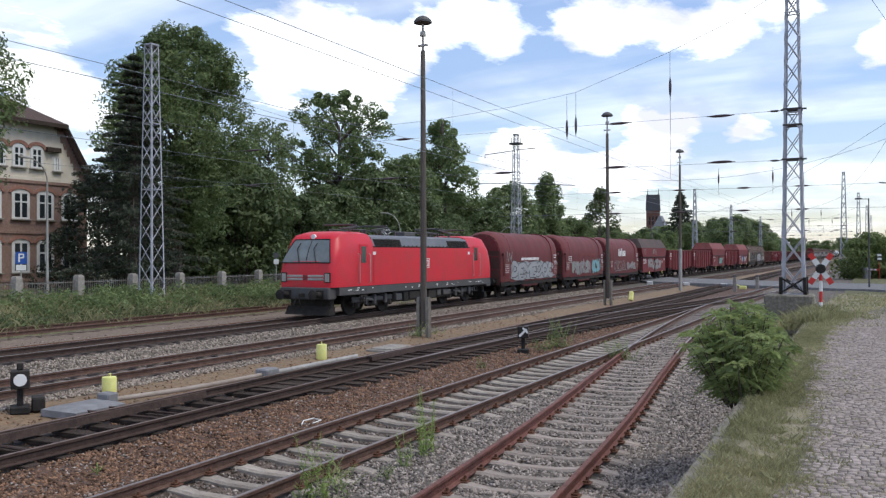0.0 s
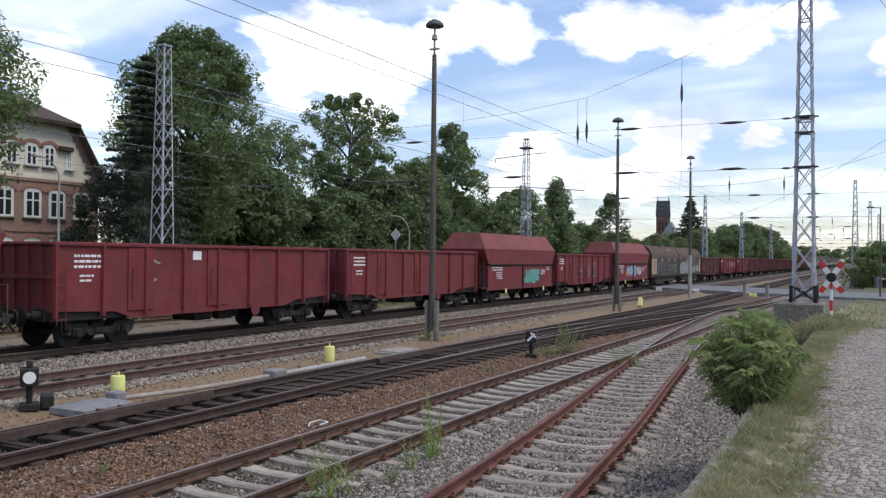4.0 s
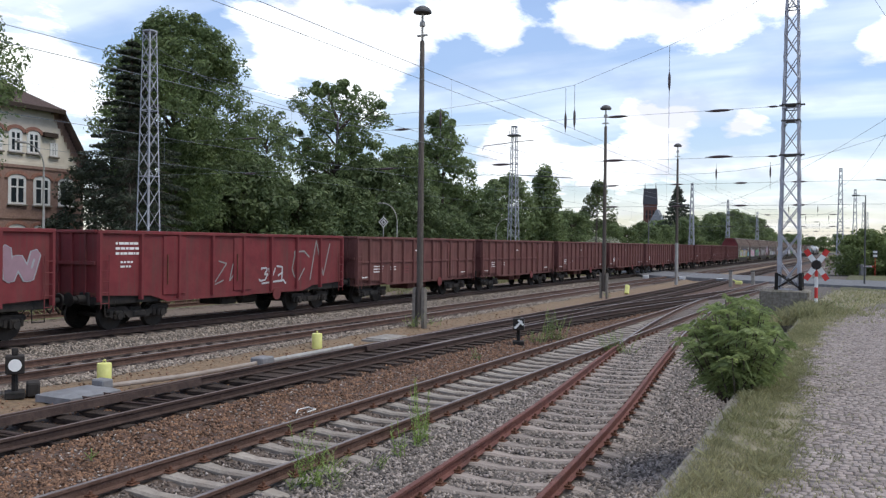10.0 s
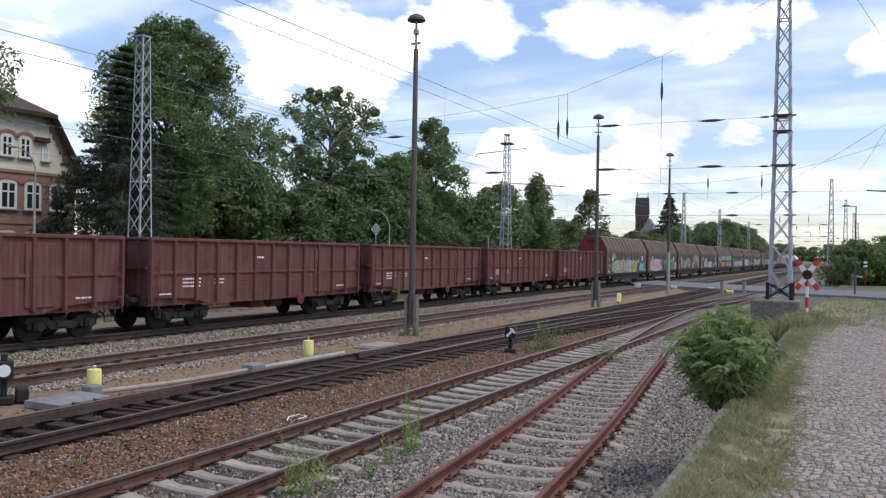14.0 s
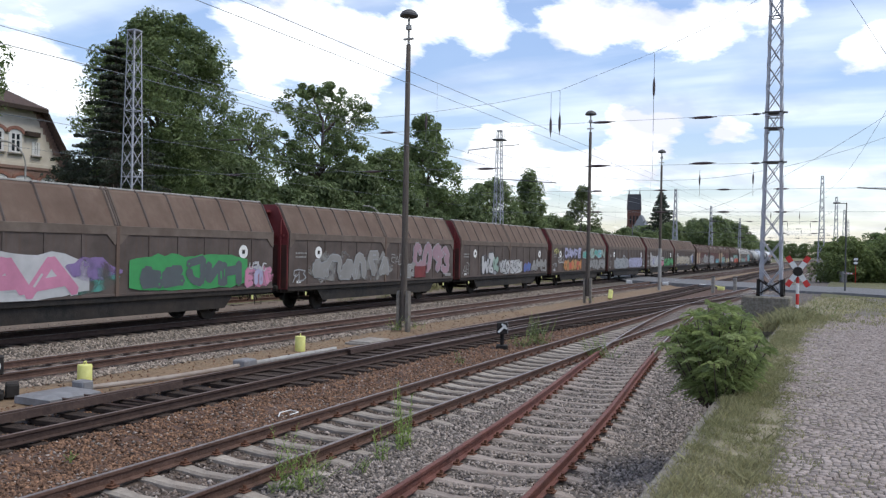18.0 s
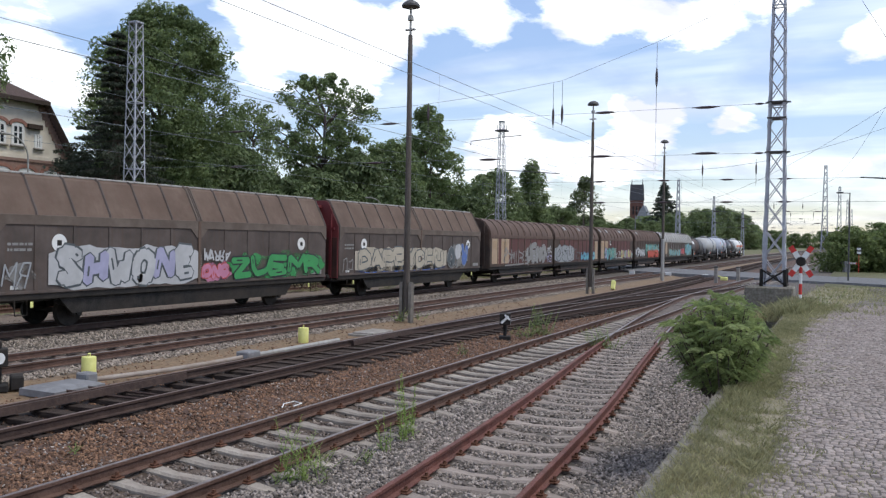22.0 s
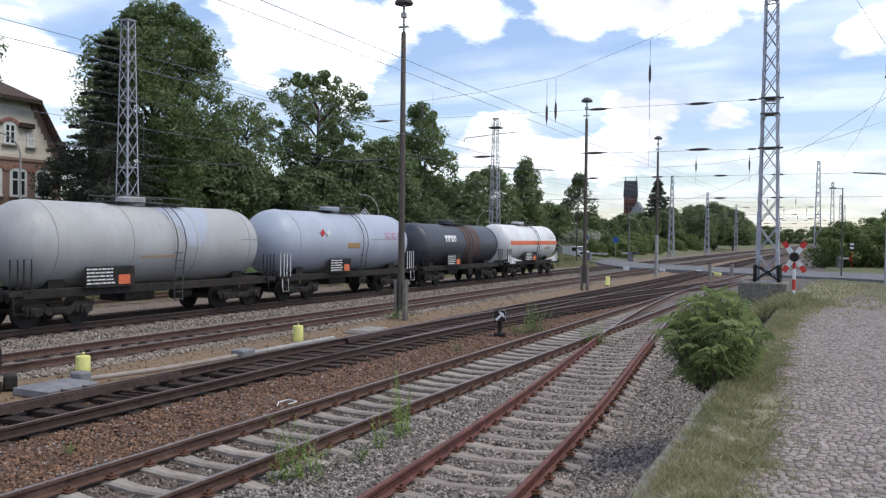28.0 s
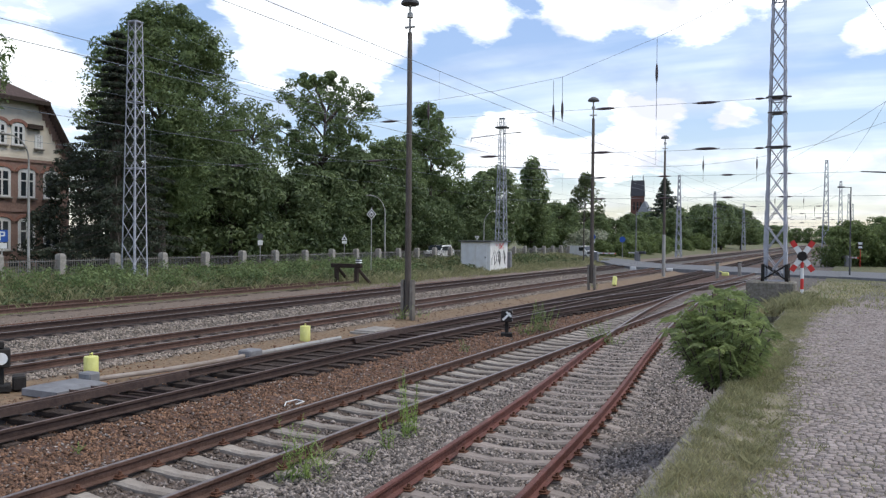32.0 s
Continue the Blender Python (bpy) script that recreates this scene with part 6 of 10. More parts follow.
# ---- trees and shrubs ----
def leaves(n, centres, radii, size, up=0.35, seed=0, droop=0.0, squash=0.8):
    """Leaf pieces as bent four-point blades, gathered in clumps; an array of points, four to a piece."""
    r = np.random.default_rng(seed)
    k = r.integers(0, len(centres), n)
    c, R = np.asarray(centres)[k], np.asarray(radii)[k]
    d = r.normal(0, 1, (n, 3))
    d /= np.linalg.norm(d, axis=1)[:, None]
    rad = r.uniform(0.3, 1.0, n) ** 0.4
    p = c + d * (R * rad)[:, None] * np.array([1, 1, squash])
    p[:, 2] -= droop * rad * R
    # the blade looks outwards and up
    nrm = d + r.normal(0, 0.55, (n, 3)) + np.array([0, 0, up])
    nrm /= np.linalg.norm(nrm, axis=1)[:, None]
    a = np.cross(nrm, r.normal(0, 1, (n, 3)))
    a /= np.linalg.norm(a, axis=1)[:, None] + 1e-9
    b = np.cross(nrm, a)
    s = (size * r.uniform(0.6, 1.4, n))[:, None]
    return np.stack([p - a * s, p - b * s * 0.45 + nrm * s * 0.15, p + a * s * 1.1 - nrm * s * 0.2, p + b * s * 0.45 + nrm * s * 0.15], 1).reshape(-1, 3)


def broad_tree(name, label, x, y, z, height, radius, base, clumps, n, size, mat, seed, shape="oval", trunk=0.35, clump=1.3, gaps=0.0, group="trees", squash=0.8):
    """Trunk, limbs and a crown of leaf clumps that fills an uneven outline."""
    rnd = random.Random(seed)
    t = thing(name, label, "tree", Matrix.Translation((x, y, z)), group)
    cs, rs = [], []
    H = height - base
    while len(cs) < clumps:
        u = rnd.random()
        a = rnd.uniform(0, 6.283)
        if shape == "oval":
            prof = math.sin(math.pi * (0.08 + 0.86 * u)) ** 0.6
        elif shape == "cone":
            prof = (1 - u) ** 0.75 + 0.05
        elif shape == "dome":
            prof = math.sqrt(max(1 - u * u, 0.0)) + 0.02
        else:
            prof = 0.9
        prof *= 0.78 + 0.34 * noise.noise((math.cos(a) * 1.3 + seed, math.sin(a) * 1.3, u * 3.0 + seed))  + 0.1
        q = rnd.uniform(0.12, 1.0) ** 0.5
        if rnd.random() < gaps and q > 0.5:
            continue
        rr = clump * rnd.uniform(0.6, 1.35) * (0.75 if u > 0.85 else 1)
        cs.append((math.cos(a) * radius * prof * q, math.sin(a) * radius * prof * q, base + H * u * 0.95))
        rs.append(rr)
    tr = Shape()
    tr.lathe([(-0.4, trunk * 1.35), (0.3, trunk), (base + H * 0.12, trunk * 0.72), (base + H * 0.38, trunk * 0.36), (base + H * 0.6, trunk * 0.06)], 10, "z")
    part("trunk", tr, BARK, t)
    lm = Shape()
    for c in cs[:: max(1, len(cs) // 34)]:
        z1 = max(min(c[2] - 0.3, base + H * 0.7), base * 0.7)
        zs = max(base * 0.6, z1 - math.hypot(c[0], c[1]) * 0.55)
        mid = (c[0] * 0.5, c[1] * 0.5, (zs + c[2]) / 2 + 0.2)
        lm.cyl((0, 0, zs), mid, trunk * 0.30, trunk * 0.16, 6)
        lm.cyl(mid, c, trunk * 0.16, trunk * 0.04, 5)
    part("limb", lm, BARK, t)
    soup("crown", leaves(n, cs, rs, size, seed=seed, squash=squash), 4, mat, t)
    return t


def conifer(x, y, z, height, radius, mat, seed, n=6500, size=0.16, group="trees"):
    """A spruce: whorls of drooping branches with hanging needles."""
    rnd = random.Random(seed)
    t = thing("conifer", "dark spruce with drooping branches", "tree", Matrix.Translation((x, y, z)), group)
    part("trunk", Shape().lathe([(-0.3, radius * 0.09), (height * 0.6, radius * 0.05), (height, 0.02)], 8, "z"), BARK, t)
    cs, rs = [], []
    br = Shape()
    zz = 0.8
    while zz < height - 0.3:
        u = zz / height
        L = radius * (1 - u) ** 0.8 * rnd.uniform(0.75, 1.15) + 0.1
        k = 7
        off = rnd.uniform(0, 6)
        for i in range(k):
            a = off + 6.283 * i / k + rnd.uniform(-0.25, 0.25)
            l = L * rnd.uniform(0.65, 1.2)
            drop = l * rnd.uniform(0.2, 0.36)
            e = (math.cos(a) * l, math.sin(a) * l, zz - drop + 0.08 * l)
            br.cyl((0, 0, zz), e, 0.03, 0.01, 4)
            for q in (0.25, 0.4, 0.55, 0.7, 0.82, 0.92, 1.0):
                w = 0.13 * l * (1.15 - q)
                for side in (-1, 1):
                    cs.append((e[0] * q - side * math.sin(a) * w, e[1] * q + side * math.cos(a) * w, zz - drop * q + 0.08 * l * q * q - 0.06))
                    rs.append(0.09 + 0.13 * l * (1.1 - q))
        zz += 0.46 + 0.14 * rnd.random()
    part("branch", br, BARK, t, kind="stuff")
    soup("crown", leaves(n, cs, rs, size, up=-0.2, seed=seed, droop=0.35), 4, mat, t)
    return t


broad_tree("chestnut_tree", "tall full-crowned chestnut tree behind the fence", 45.5, 44.6, 0.4, 19.0, 5.6, 3.5, 460, 80000, 0.13, LEAF_A, 21, "oval", 0.45, 1.0, 0.12)
conifer(38.6, 41.4, 0.4, 15.4, 4.8, NEEDLE, 5, 54000, 0.085)
broad_tree("shrub", "dark dense evergreen shrub beside the brick house", 40.6, 47.0, 0.4, 8.0, 3.6, 0.1, 130, 14000, 0.12, NEEDLE, 33, "dome", 0.15, 0.9, 0.1, "shrubs")
broad_tree("broadleaf_tree", "leafy tree in front of the brick house", 26.6, 41.8, 0.4, 15.4, 3.6, 5.6, 150, 17000, 0.13, LEAF_A, 22, "oval", 0.3, 1.1, 0.2)
broad_tree("oak_tree", "open-crowned oak with gaps in its crown", 78.2, 52.6, 0.4, 20.6, 7.4, 8.6, 190, 19000, 0.18, LEAF_A, 63, "oval", 0.5, 0.8, 0.3)
broad_tree("broadleaf_tree", "slender light-crowned tree behind the fence", 62.6, 50.0, 0.4, 15.4, 3.2, 4.0, 110, 7500, 0.16, LEAF_B, 24, "oval", 0.25, 1.0, 0.35)
broad_tree("broadleaf_tree", "dense dark tree with rounded crown", 100.0, 50.5, 0.4, 20.4, 4.6, 3.0, 190, 18000, 0.22, LEAF_A, 25, "oval", 0.4, 1.1, 0.1)
broad_tree("broadleaf_tree", "dense dark tree with rounded crown", 91.0, 51.0, 0.4, 14.6, 5.6, 2.5, 170, 14000, 0.22, LEAF_A, 26, "dome", 0.35, 1.35, 0.2)
# understorey behind the fence, its leaf colour darkened as shade under the canopy
under = broad_tree("broadleaf_tree", "leafy undergrowth tree behind the fence, canopy shade in its leaf colour", 56.0, 47.0, 0.4, 9.6, 5.2, 0.8, 150, 13000, 0.22, LEAF_SHADE, 27, "dome", 0.22, 1.2, 0.1)
rnd = random.Random(8)
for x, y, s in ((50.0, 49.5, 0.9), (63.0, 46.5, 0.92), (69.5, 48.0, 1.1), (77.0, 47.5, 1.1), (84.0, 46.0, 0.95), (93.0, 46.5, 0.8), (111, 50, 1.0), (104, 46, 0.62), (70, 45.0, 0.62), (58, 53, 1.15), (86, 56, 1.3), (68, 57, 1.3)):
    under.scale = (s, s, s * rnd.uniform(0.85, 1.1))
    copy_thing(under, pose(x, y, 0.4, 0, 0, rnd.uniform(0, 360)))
under.scale = (1, 1, 1)
mid = broad_tree("broadleaf_tree", "mid-green tree along the street", 120, 50, 0.3, 13.2, 5.2, 2.0, 110, 9000, 0.30, LEAF_B, 28, "oval", 0.3, 1.5, 0.25)
for x, y, s in ((129, 46.5, 0.62), (138, 45, 0.66), (148, 52, 0.72), (160, 54, 0.70), (172, 56, 0.74), (186, 52, 0.64), (200, 58, 0.68), (124, 60, 0.86), (215, 52, 0.68), (240, 56, 0.66), (262, 52, 0.8), (285, 56, 0.86), (320, 60, 1.1), (355, 56, 1.25), (380, 48, 1.3), (150, 42, 0.5), (166, 43, 0.5), (185, 42, 0.55), (205, 44, 0.6), (228, 42, 0.6), (250, 43, 0.65), (275, 42, 0.7), (222, 33.5, 0.8), (236, 32.0, 0.95), (252, 36, 1.0), (214, 40.5, 0.75), (262, 30, 0.9)):
    mid.scale = (s * 1.1, s * 1.1, s)
    copy_thing(mid, pose(x, y, 0.2, 0, 0, rnd.uniform(0, 360)))
mid.scale = (1, 1, 1)
broad_tree("broadleaf_tree", "upright mid-green tree with a pointed crown", 128, 46.4, 0.3, 15.6, 4.2, 2.0, 95, 8000, 0.27, LEAF_B, 34, "cone", 0.28, 1.15, 0.2)
slim = broad_tree("broadleaf_tree", "thin grey-green tree with sparse crown", 158, 46.5, 0.2, 15.6, 5.0, 3.0, 70, 5200, 0.26, LEAF_E, 29, "cone", 0.22, 1.1, 0.4)
conifer(243, 48.4, 0.2, 20.2, 8.5, LEAF_C, 9, 9000, 0.34)
conifer(233, 46.0, 0.2, 10.5, 4.2, LEAF_C, 10, 3500, 0.35)
# flowering pale shrub near the crossing and the big shrub beyond the road
broad_tree("shrub", "pale flowering shrub by the crossing", 125.3, 36.6, 0.1, 4.3, 3.9, 0.3, 70, 5200, 0.15, leaf_mat("pale_blossom", (0.17, 0.20, 0.10), (0.50, 0.50, 0.40), 0.2), 30, "dome", 0.1, 0.8, 0.1, "shrubs")
big = broad_tree("shrub", "large fresh green shrub beyond the crossing road", 106, 0.6, -0.1, 5.0, 3.4, 0.2, 90, 9000, 0.17, LEAF_D, 31, "dome", 0.12, 0.95, 0.1, "shrubs")
for x, y, s in ((107, -3.4, 0.95), (112, -0.6, 0.8), (117, -3.0, 0.9), (130, -6, 1.3), (150, -9, 1.4), (180, -8, 1.5), (100, -7.5, 0.9)):
    big.scale = (s, s, s)
    copy_thing(big, pose(x, y, -0.1, 0, 0, rnd.uniform(0, 360)))
for k in range(16):
    s = rnd.uniform(0.5, 0.85)
    big.scale = (s * 1.3, s * 1.3, s)
    copy_thing(big, pose(122 + 9.5 * k + rnd.uniform(-2, 2), 31.5 + 0.35 * k + rnd.uniform(0, 5), -0.1, 0, 0, rnd.uniform(0, 360)))
big.scale = (1, 1, 1)
far = broad_tree("broadleaf_tree", "far dark tree on the horizon", 260, -12, -0.1, 12, 6.5, 1.0, 60, 3600, 0.45, LEAF_A, 32, "dome", 0.3, 2.0, 0.1)
for k in range(26):
    x = rnd.uniform(330, 560)
    s = rnd.uniform(0.8, 1.3)
    far.scale = (s * 1.4, s * 1.4, s)
    copy_thing(far, pose(x, rnd.uniform(40, 75) if k % 3 else rnd.uniform(-60, -8), -0.1, 0, 0, rnd.uniform(0, 360)))
for k in range(9):
    s = rnd.uniform(0.9, 1.3)
    far.scale = (s * 1.3, s * 1.3, s)
    copy_thing(far, pose(rnd.uniform(715, 760), -25 + 9.5 * k, -0.1, 0, 0, rnd.uniform(0, 360)))
far.scale = (1, 1, 1)


def weeds(name, x0, x1, y0, y1, count, h0, h1, per, size, mat, label, zf, seed):
    """Dense low weeds as leafy clumps on the ground."""
    r = np.random.default_rng(seed)
    x, y = r.uniform(x0, x1, count), r.uniform(y0, y1, count)
    h = r.uniform(h0, h1, count)
    cs = np.stack([x, y, zf(x, y) + h * 0.45], -1)
    ob = soup(name, leaves(count * per, cs, h * 0.75, size, seed=seed, squash=0.75), 4, mat)
    return tagged(ob, label, "weeds", kind="stuff")


weeds("weeds", 24, 60, 31.0, 35.8, 420, 0.35, 1.0, 70, 0.09, LEAF_A, "dense green weeds on the bank below the fence", land_height, 41)
weeds("weeds", 16, 62, 30.0, 31.9, 400, 0.15, 0.55, 40, 0.075, LEAF_E, "low grey-green weeds beside the spur", land_height, 42)
k_ = np.random.default_rng(44)
wx_, wy_ = k_.uniform(26, 33.0, 420), k_.uniform(1.3, 2.6, 420)
blades("tall_grass", wx_, wy_, ramp_z(wx_) - 0.25 * (wy_ > 2.0), k_.uniform(0.10, 0.34, 420), GRASSBLADE, "rank pale grass round the foundation block", per=12, spread=0.12, width=0.010)
weeds("weeds", 60, 100, 30.0, 35.8, 320, 0.3, 0.8, 45, 0.12, LEAF_E, "rough weeds round the switch hut", land_height, 43)
n = 7500
gx_, gy_ = RNG.uniform(16, 110, n), RNG.uniform(28.6, 35.9, n)
k_ = (gx_ > 46) | (gy_ > 29.95) | (RNG.uniform(0, 1, n) < 0.12)
gx_, gy_ = gx_[k_], gy_[k_]
n = len(gx_)
blades("bank_grass", gx_, gy_, land_height(gx_, gy_), RNG.uniform(0.2, 0.5, n), GRASSBLADE, "tall pale grass on the bank", per=9, spread=0.16, width=0.011)
n = 2600
gx_, gy_ = RNG.uniform(40, 108, n), 28.9 - 3.2 * RNG.uniform(0, 1, n) ** 1.7
k_ = np.array([noise.noise((a * 0.5, b * 0.9, 4.0)) for a, b in zip(gx_, gy_)]) + 0.25 * (gy_ - 26.6) + 0.012 * (gx_ - 60) > RNG.uniform(-0.1, 0.35, n)
gx_, gy_ = gx_[k_], gy_[k_]
blades("sparse_grass", gx_, gy_, bed_height(gx_, gy_), RNG.uniform(0.08, 0.26, len(gx_)), GRASSBLADE, "sparse pale grass creeping over the ballast edge", per=10, spread=0.2, width=0.011)


def pinnate(V, p, way, length, pairs, size, r):
    """One feather-shaped leaf: pairs of pointed leaflets along a drooping stalk."""
    way = np.array(way, float)
    way /= np.linalg.norm(way)
    side = np.cross(way, np.array((0, 0, 1.0)) + r.normal(0, 0.45, 3))
    side /= np.linalg.norm(side) + 1e-9
    for i in range(pairs):
        u = (i + 0.6) / pairs
        q = np.array(p) + way * length * u + np.array((0, 0, -0.80 * length * u * u))
        s = size * (1 - 0.45 * abs(u - 0.4))
        for k in (-1, 1):
            tip = q + side * k * s + way * s * 0.35 + np.array((0, 0, -0.35 * s)) + r.normal(0, s * 0.08, 3)
            w = way * s * 0.16
            m = (q + tip) / 2 + np.array((0, 0, 0.05 * s))
            V += [q, m - w, tip, m + w]


def feather_bush(name, label, x, y, zs, count, height, rx, ry, seed, leaf=0.55, pairs=9, size=0.12):
    r = np.random.default_rng(seed)
    t = thing(name, label, "shrub", group="shrubs")
    V, st = [], Shape()
    for k in range(count):
        a, q = r.uniform(0, 6.283), r.uniform(0, 1) ** 0.5
        bx, by_ = x + 0.5 * rx * q * math.cos(a), y + 0.4 * ry * q * math.sin(a)
        h = height * (1 - 0.45 * q * q) * r.uniform(0.75, 1.1)
        z0 = zs
        top = np.array((bx + r.normal(0, 0.08) + 0.55 * rx * q * math.cos(a), by_ + r.normal(0, 0.08) + 0.75 * ry * q * math.sin(a), z0 + h))
        st.cyl((bx, by_, z0 - 0.1), tuple(top), 0.014, 0.006, 5)
        m = int(13 + 6 * r.random())
        for i in range(m):
            u = 1.0 if i > m - 4 else 0.02 + 0.98 * (i + r.random()) / m
            p = np.array((bx, by_, z0)) * (1 - u) + top * u
            b = r.uniform(0, 6.283)
            up = 0.45 + 1.2 * r.random()
            pinnate(V, p, (math.cos(b), math.sin(b), up), leaf * r.uniform(0.6, 1.1) * (1.15 - 0.4 * u), pairs, size * r.uniform(0.8, 1.15), r)
    part("stem", st, BARK, t)
    soup("foliage", np.array(V), 4, BUSHLEAF, t)
    return t


feather_bush("sumac_bush", "dense fresh green bush with feather leaves on the ramp edge", 11.5, 1.50, 0.98, 115, 1.12, 0.98, 0.54, 51, 0.36, 8, 0.088)


def weed_plant(x, y, h, seed, mat=WEED, stems=7, spread=0.16, z=-0.22):
    """A self-sown weed: upright stalks with narrow leaves."""
    r = np.random.default_rng(seed)
    t = thing("weed_plant", "self-sown green weed between the rails", "weed", group="weeds between the rails")
    V, st = [], Shape()
    for k in range(stems):
        a = r.uniform(0, 6.283)
        b = np.array((x + r.normal(0, spread * 0.5), y + r.normal(0, spread * 0.5), z))
        hh = h * r.uniform(0.45, 1.05)
        top = b + np.array((spread * math.cos(a), spread * math.sin(a), hh))
        st.cyl(tuple(b), tuple(top), 0.005, 0.003, 4)
        n = int(hh / 0.02)
        for i in range(n):
            u = (i + 0.5) / n
            p = b * (1 - u) + top * u
            c = r.uniform(0, 6.283)
            L = 0.085 * (1.25 - 0.7 * u) * r.uniform(0.7, 1.2)
            d = np.array((math.cos(c), math.sin(c), r.uniform(0.2, 0.8)))
            w = np.array((-math.sin(c), math.cos(c), 0)) * L * 0.14
            V += [p, p + d * L * 0.5 - w, p + d * L, p + d * L * 0.5 + w]
    part("stalk", st, WEED, t)
    tagged(soup("leaf_mass", np.array(V), 4, mat, t), kind="stuff")
    return t


weed_plant(8.62, 6.12, 0.80, 61, stems=13, spread=0.24)
weed_plant(11.2, 6.02, 0.92, 62, stems=7, spread=0.13)
weed_plant(10.4, 5.95, 0.6, 63, stems=5, spread=0.10)
weed_plant(11.6, 6.15, 0.95, 66, stems=6, spread=0.10)
weed_plant(9.75, 5.92, 0.28, 64, LEAF_E, 8, 0.16)
weed_plant(26.2, 9.15, 1.0, 65, LEAF_B, 26, 0.34)
weed_plant(25.2, 9.4, 0.5, 67, LEAF_E, 18, 0.35)
weed_plant(23.7, 6.35, 0.7, 68, LEAF_B, 24, 0.35)
weed_plant(27.6, 15.0, 0.5, 69, LEAF_D, 14, 0.35)
weed_plant(28.3, 14.7, 0.4, 70, LEAF_B, 10, 0.3)
weed_plant(50.3, 14.2, 0.4, 71, LEAF_B, 10, 0.3)
weed_plant(8.3, 9.7, 0.15, 72, LEAF_D, 5, 0.12)
weed_plant(20.4, 9.3, 0.35, 73, LEAF_E, 6, 0.15)
weed_plant(9.0, 6.0, 0.4, 74, LEAF_E, 6, 0.25)
weed_plant(9.5, 6.35, 0.35, 75, GRASSBLADE, 6, 0.2)
weed_plant(46.5, 25.8, 0.7, 76, LEAF_B, 14, 0.5)
weed_plant(51, 27.0, 0.8, 77, LEAF_B, 14, 0.5)
weed_plant(36, 3.3, 1.0, 78, LEAF_E, 16, 0.6)
weed_plant(31.6, 0.9, 0.9, 79, LEAF_E, 14, 0.5, 0.6)

# ---- the train ----
SPEED = 20.6
# base grey lifted to stand in for the sky reflected in the windscreen
SCREEN = glass_mat("windscreen_glass", (0.10, 0.115, 0.12))
PANEL = surf("faded_maroon_panel", (0.085, 0.030, 0.028), (0.135, 0.052, 0.046), 1.6, 0.8, 0, 0.1, stain=(0.06, 0.04, 0.035), sscale=0.8)
SOOTY = surf("sooty_brown_steel", (0.045, 0.032, 0.030), (0.085, 0.058, 0.052), 1.6, 0.85, 0, 0.12, stain=(0.11, 0.06, 0.05), sscale=0.7)
ENDDARK = surf("dark_red_brown_end", (0.05, 0.022, 0.018), (0.11, 0.040, 0.030), 1.8, 0.8, 0, 0.1, stain=(0.03, 0.02, 0.018), sscale=0.9)
TRAIN = []  # (vehicle, place along the train)


def wheelset(parent, x, r=0.46, mat=None):
    s = Shape()
    for k in (-1, 1):
        s.lathe([(k * 0.80, r + 0.0), (k * 0.78, r + 0.0), (k * 0.70, r + 0.028), (k * 0.665, r + 0.028), (k * 0.665, r - 0.07), (k * 0.70, r - 0.09), (k * 0.71, 0.13), (k * 0.82, 0.12), (k * 0.82, 0.06)], 20, "y", (x, 0, r))
    s.cyl((x, -0.66, r), (x, 0.66, r), 0.08, n=8)
    return part("wheelset", s, mat or BLACK, parent, smooth=30)


def bogie(parent, x, mat=None, base=1.8, r=0.46):
    s = Shape()
    for k in (-1, 1):
        y0, y1 = k * 0.93, k * 1.09
        poly = [(x - base / 2 - 0.42, 0.62), (x - base / 2 - 0.36, 0.74), (x - 0.55, 0.74), (x - 0.4, 0.60), (x + 0.4, 0.60), (x + 0.55, 0.74),
                (x + base / 2 + 0.36, 0.74), (x + base / 2 + 0.42, 0.62), (x + base / 2 + 0.3, 0.52), (x + 0.6, 0.52), (x + 0.42, 0.36), (x - 0.42, 0.36), (x - 0.6, 0.52), (x - base / 2 - 0.3, 0.52)]
        s.prism(poly, y0, y1, "y")
        for q in (-1, 1):
            ax = x + q * base / 2
            s.box(ax - 0.16, ax + 0.16, k * 1.0, k * 1.20, 0.34, 0.62, 0.04)
            s.cyl((ax, k * 1.18, 0.46), (ax, k * 1.25, 0.46), 0.11, n=12)
            for d in (-0.25, 0.25):
                s.cyl((ax + d, k * 1.06, 0.40), (ax + d, k * 1.06, 0.62), 0.075, n=8)
        s.box(x - 0.26, x + 0.26, k * 0.9, k * 1.14, 0.40, 0.58, 0.03)
    s.box(x - 0.25, x + 0.25, -0.95, 0.95, 0.45, 0.72, 0.03)
    s.box(x - 0.5, x + 0.5, -0.6, 0.6, 0.7, 0.95)
    b = part("bogie", s, mat or BLACK, parent)
    for q in (-1, 1):
        wheelset(b, x + q * base / 2, r)
    return b


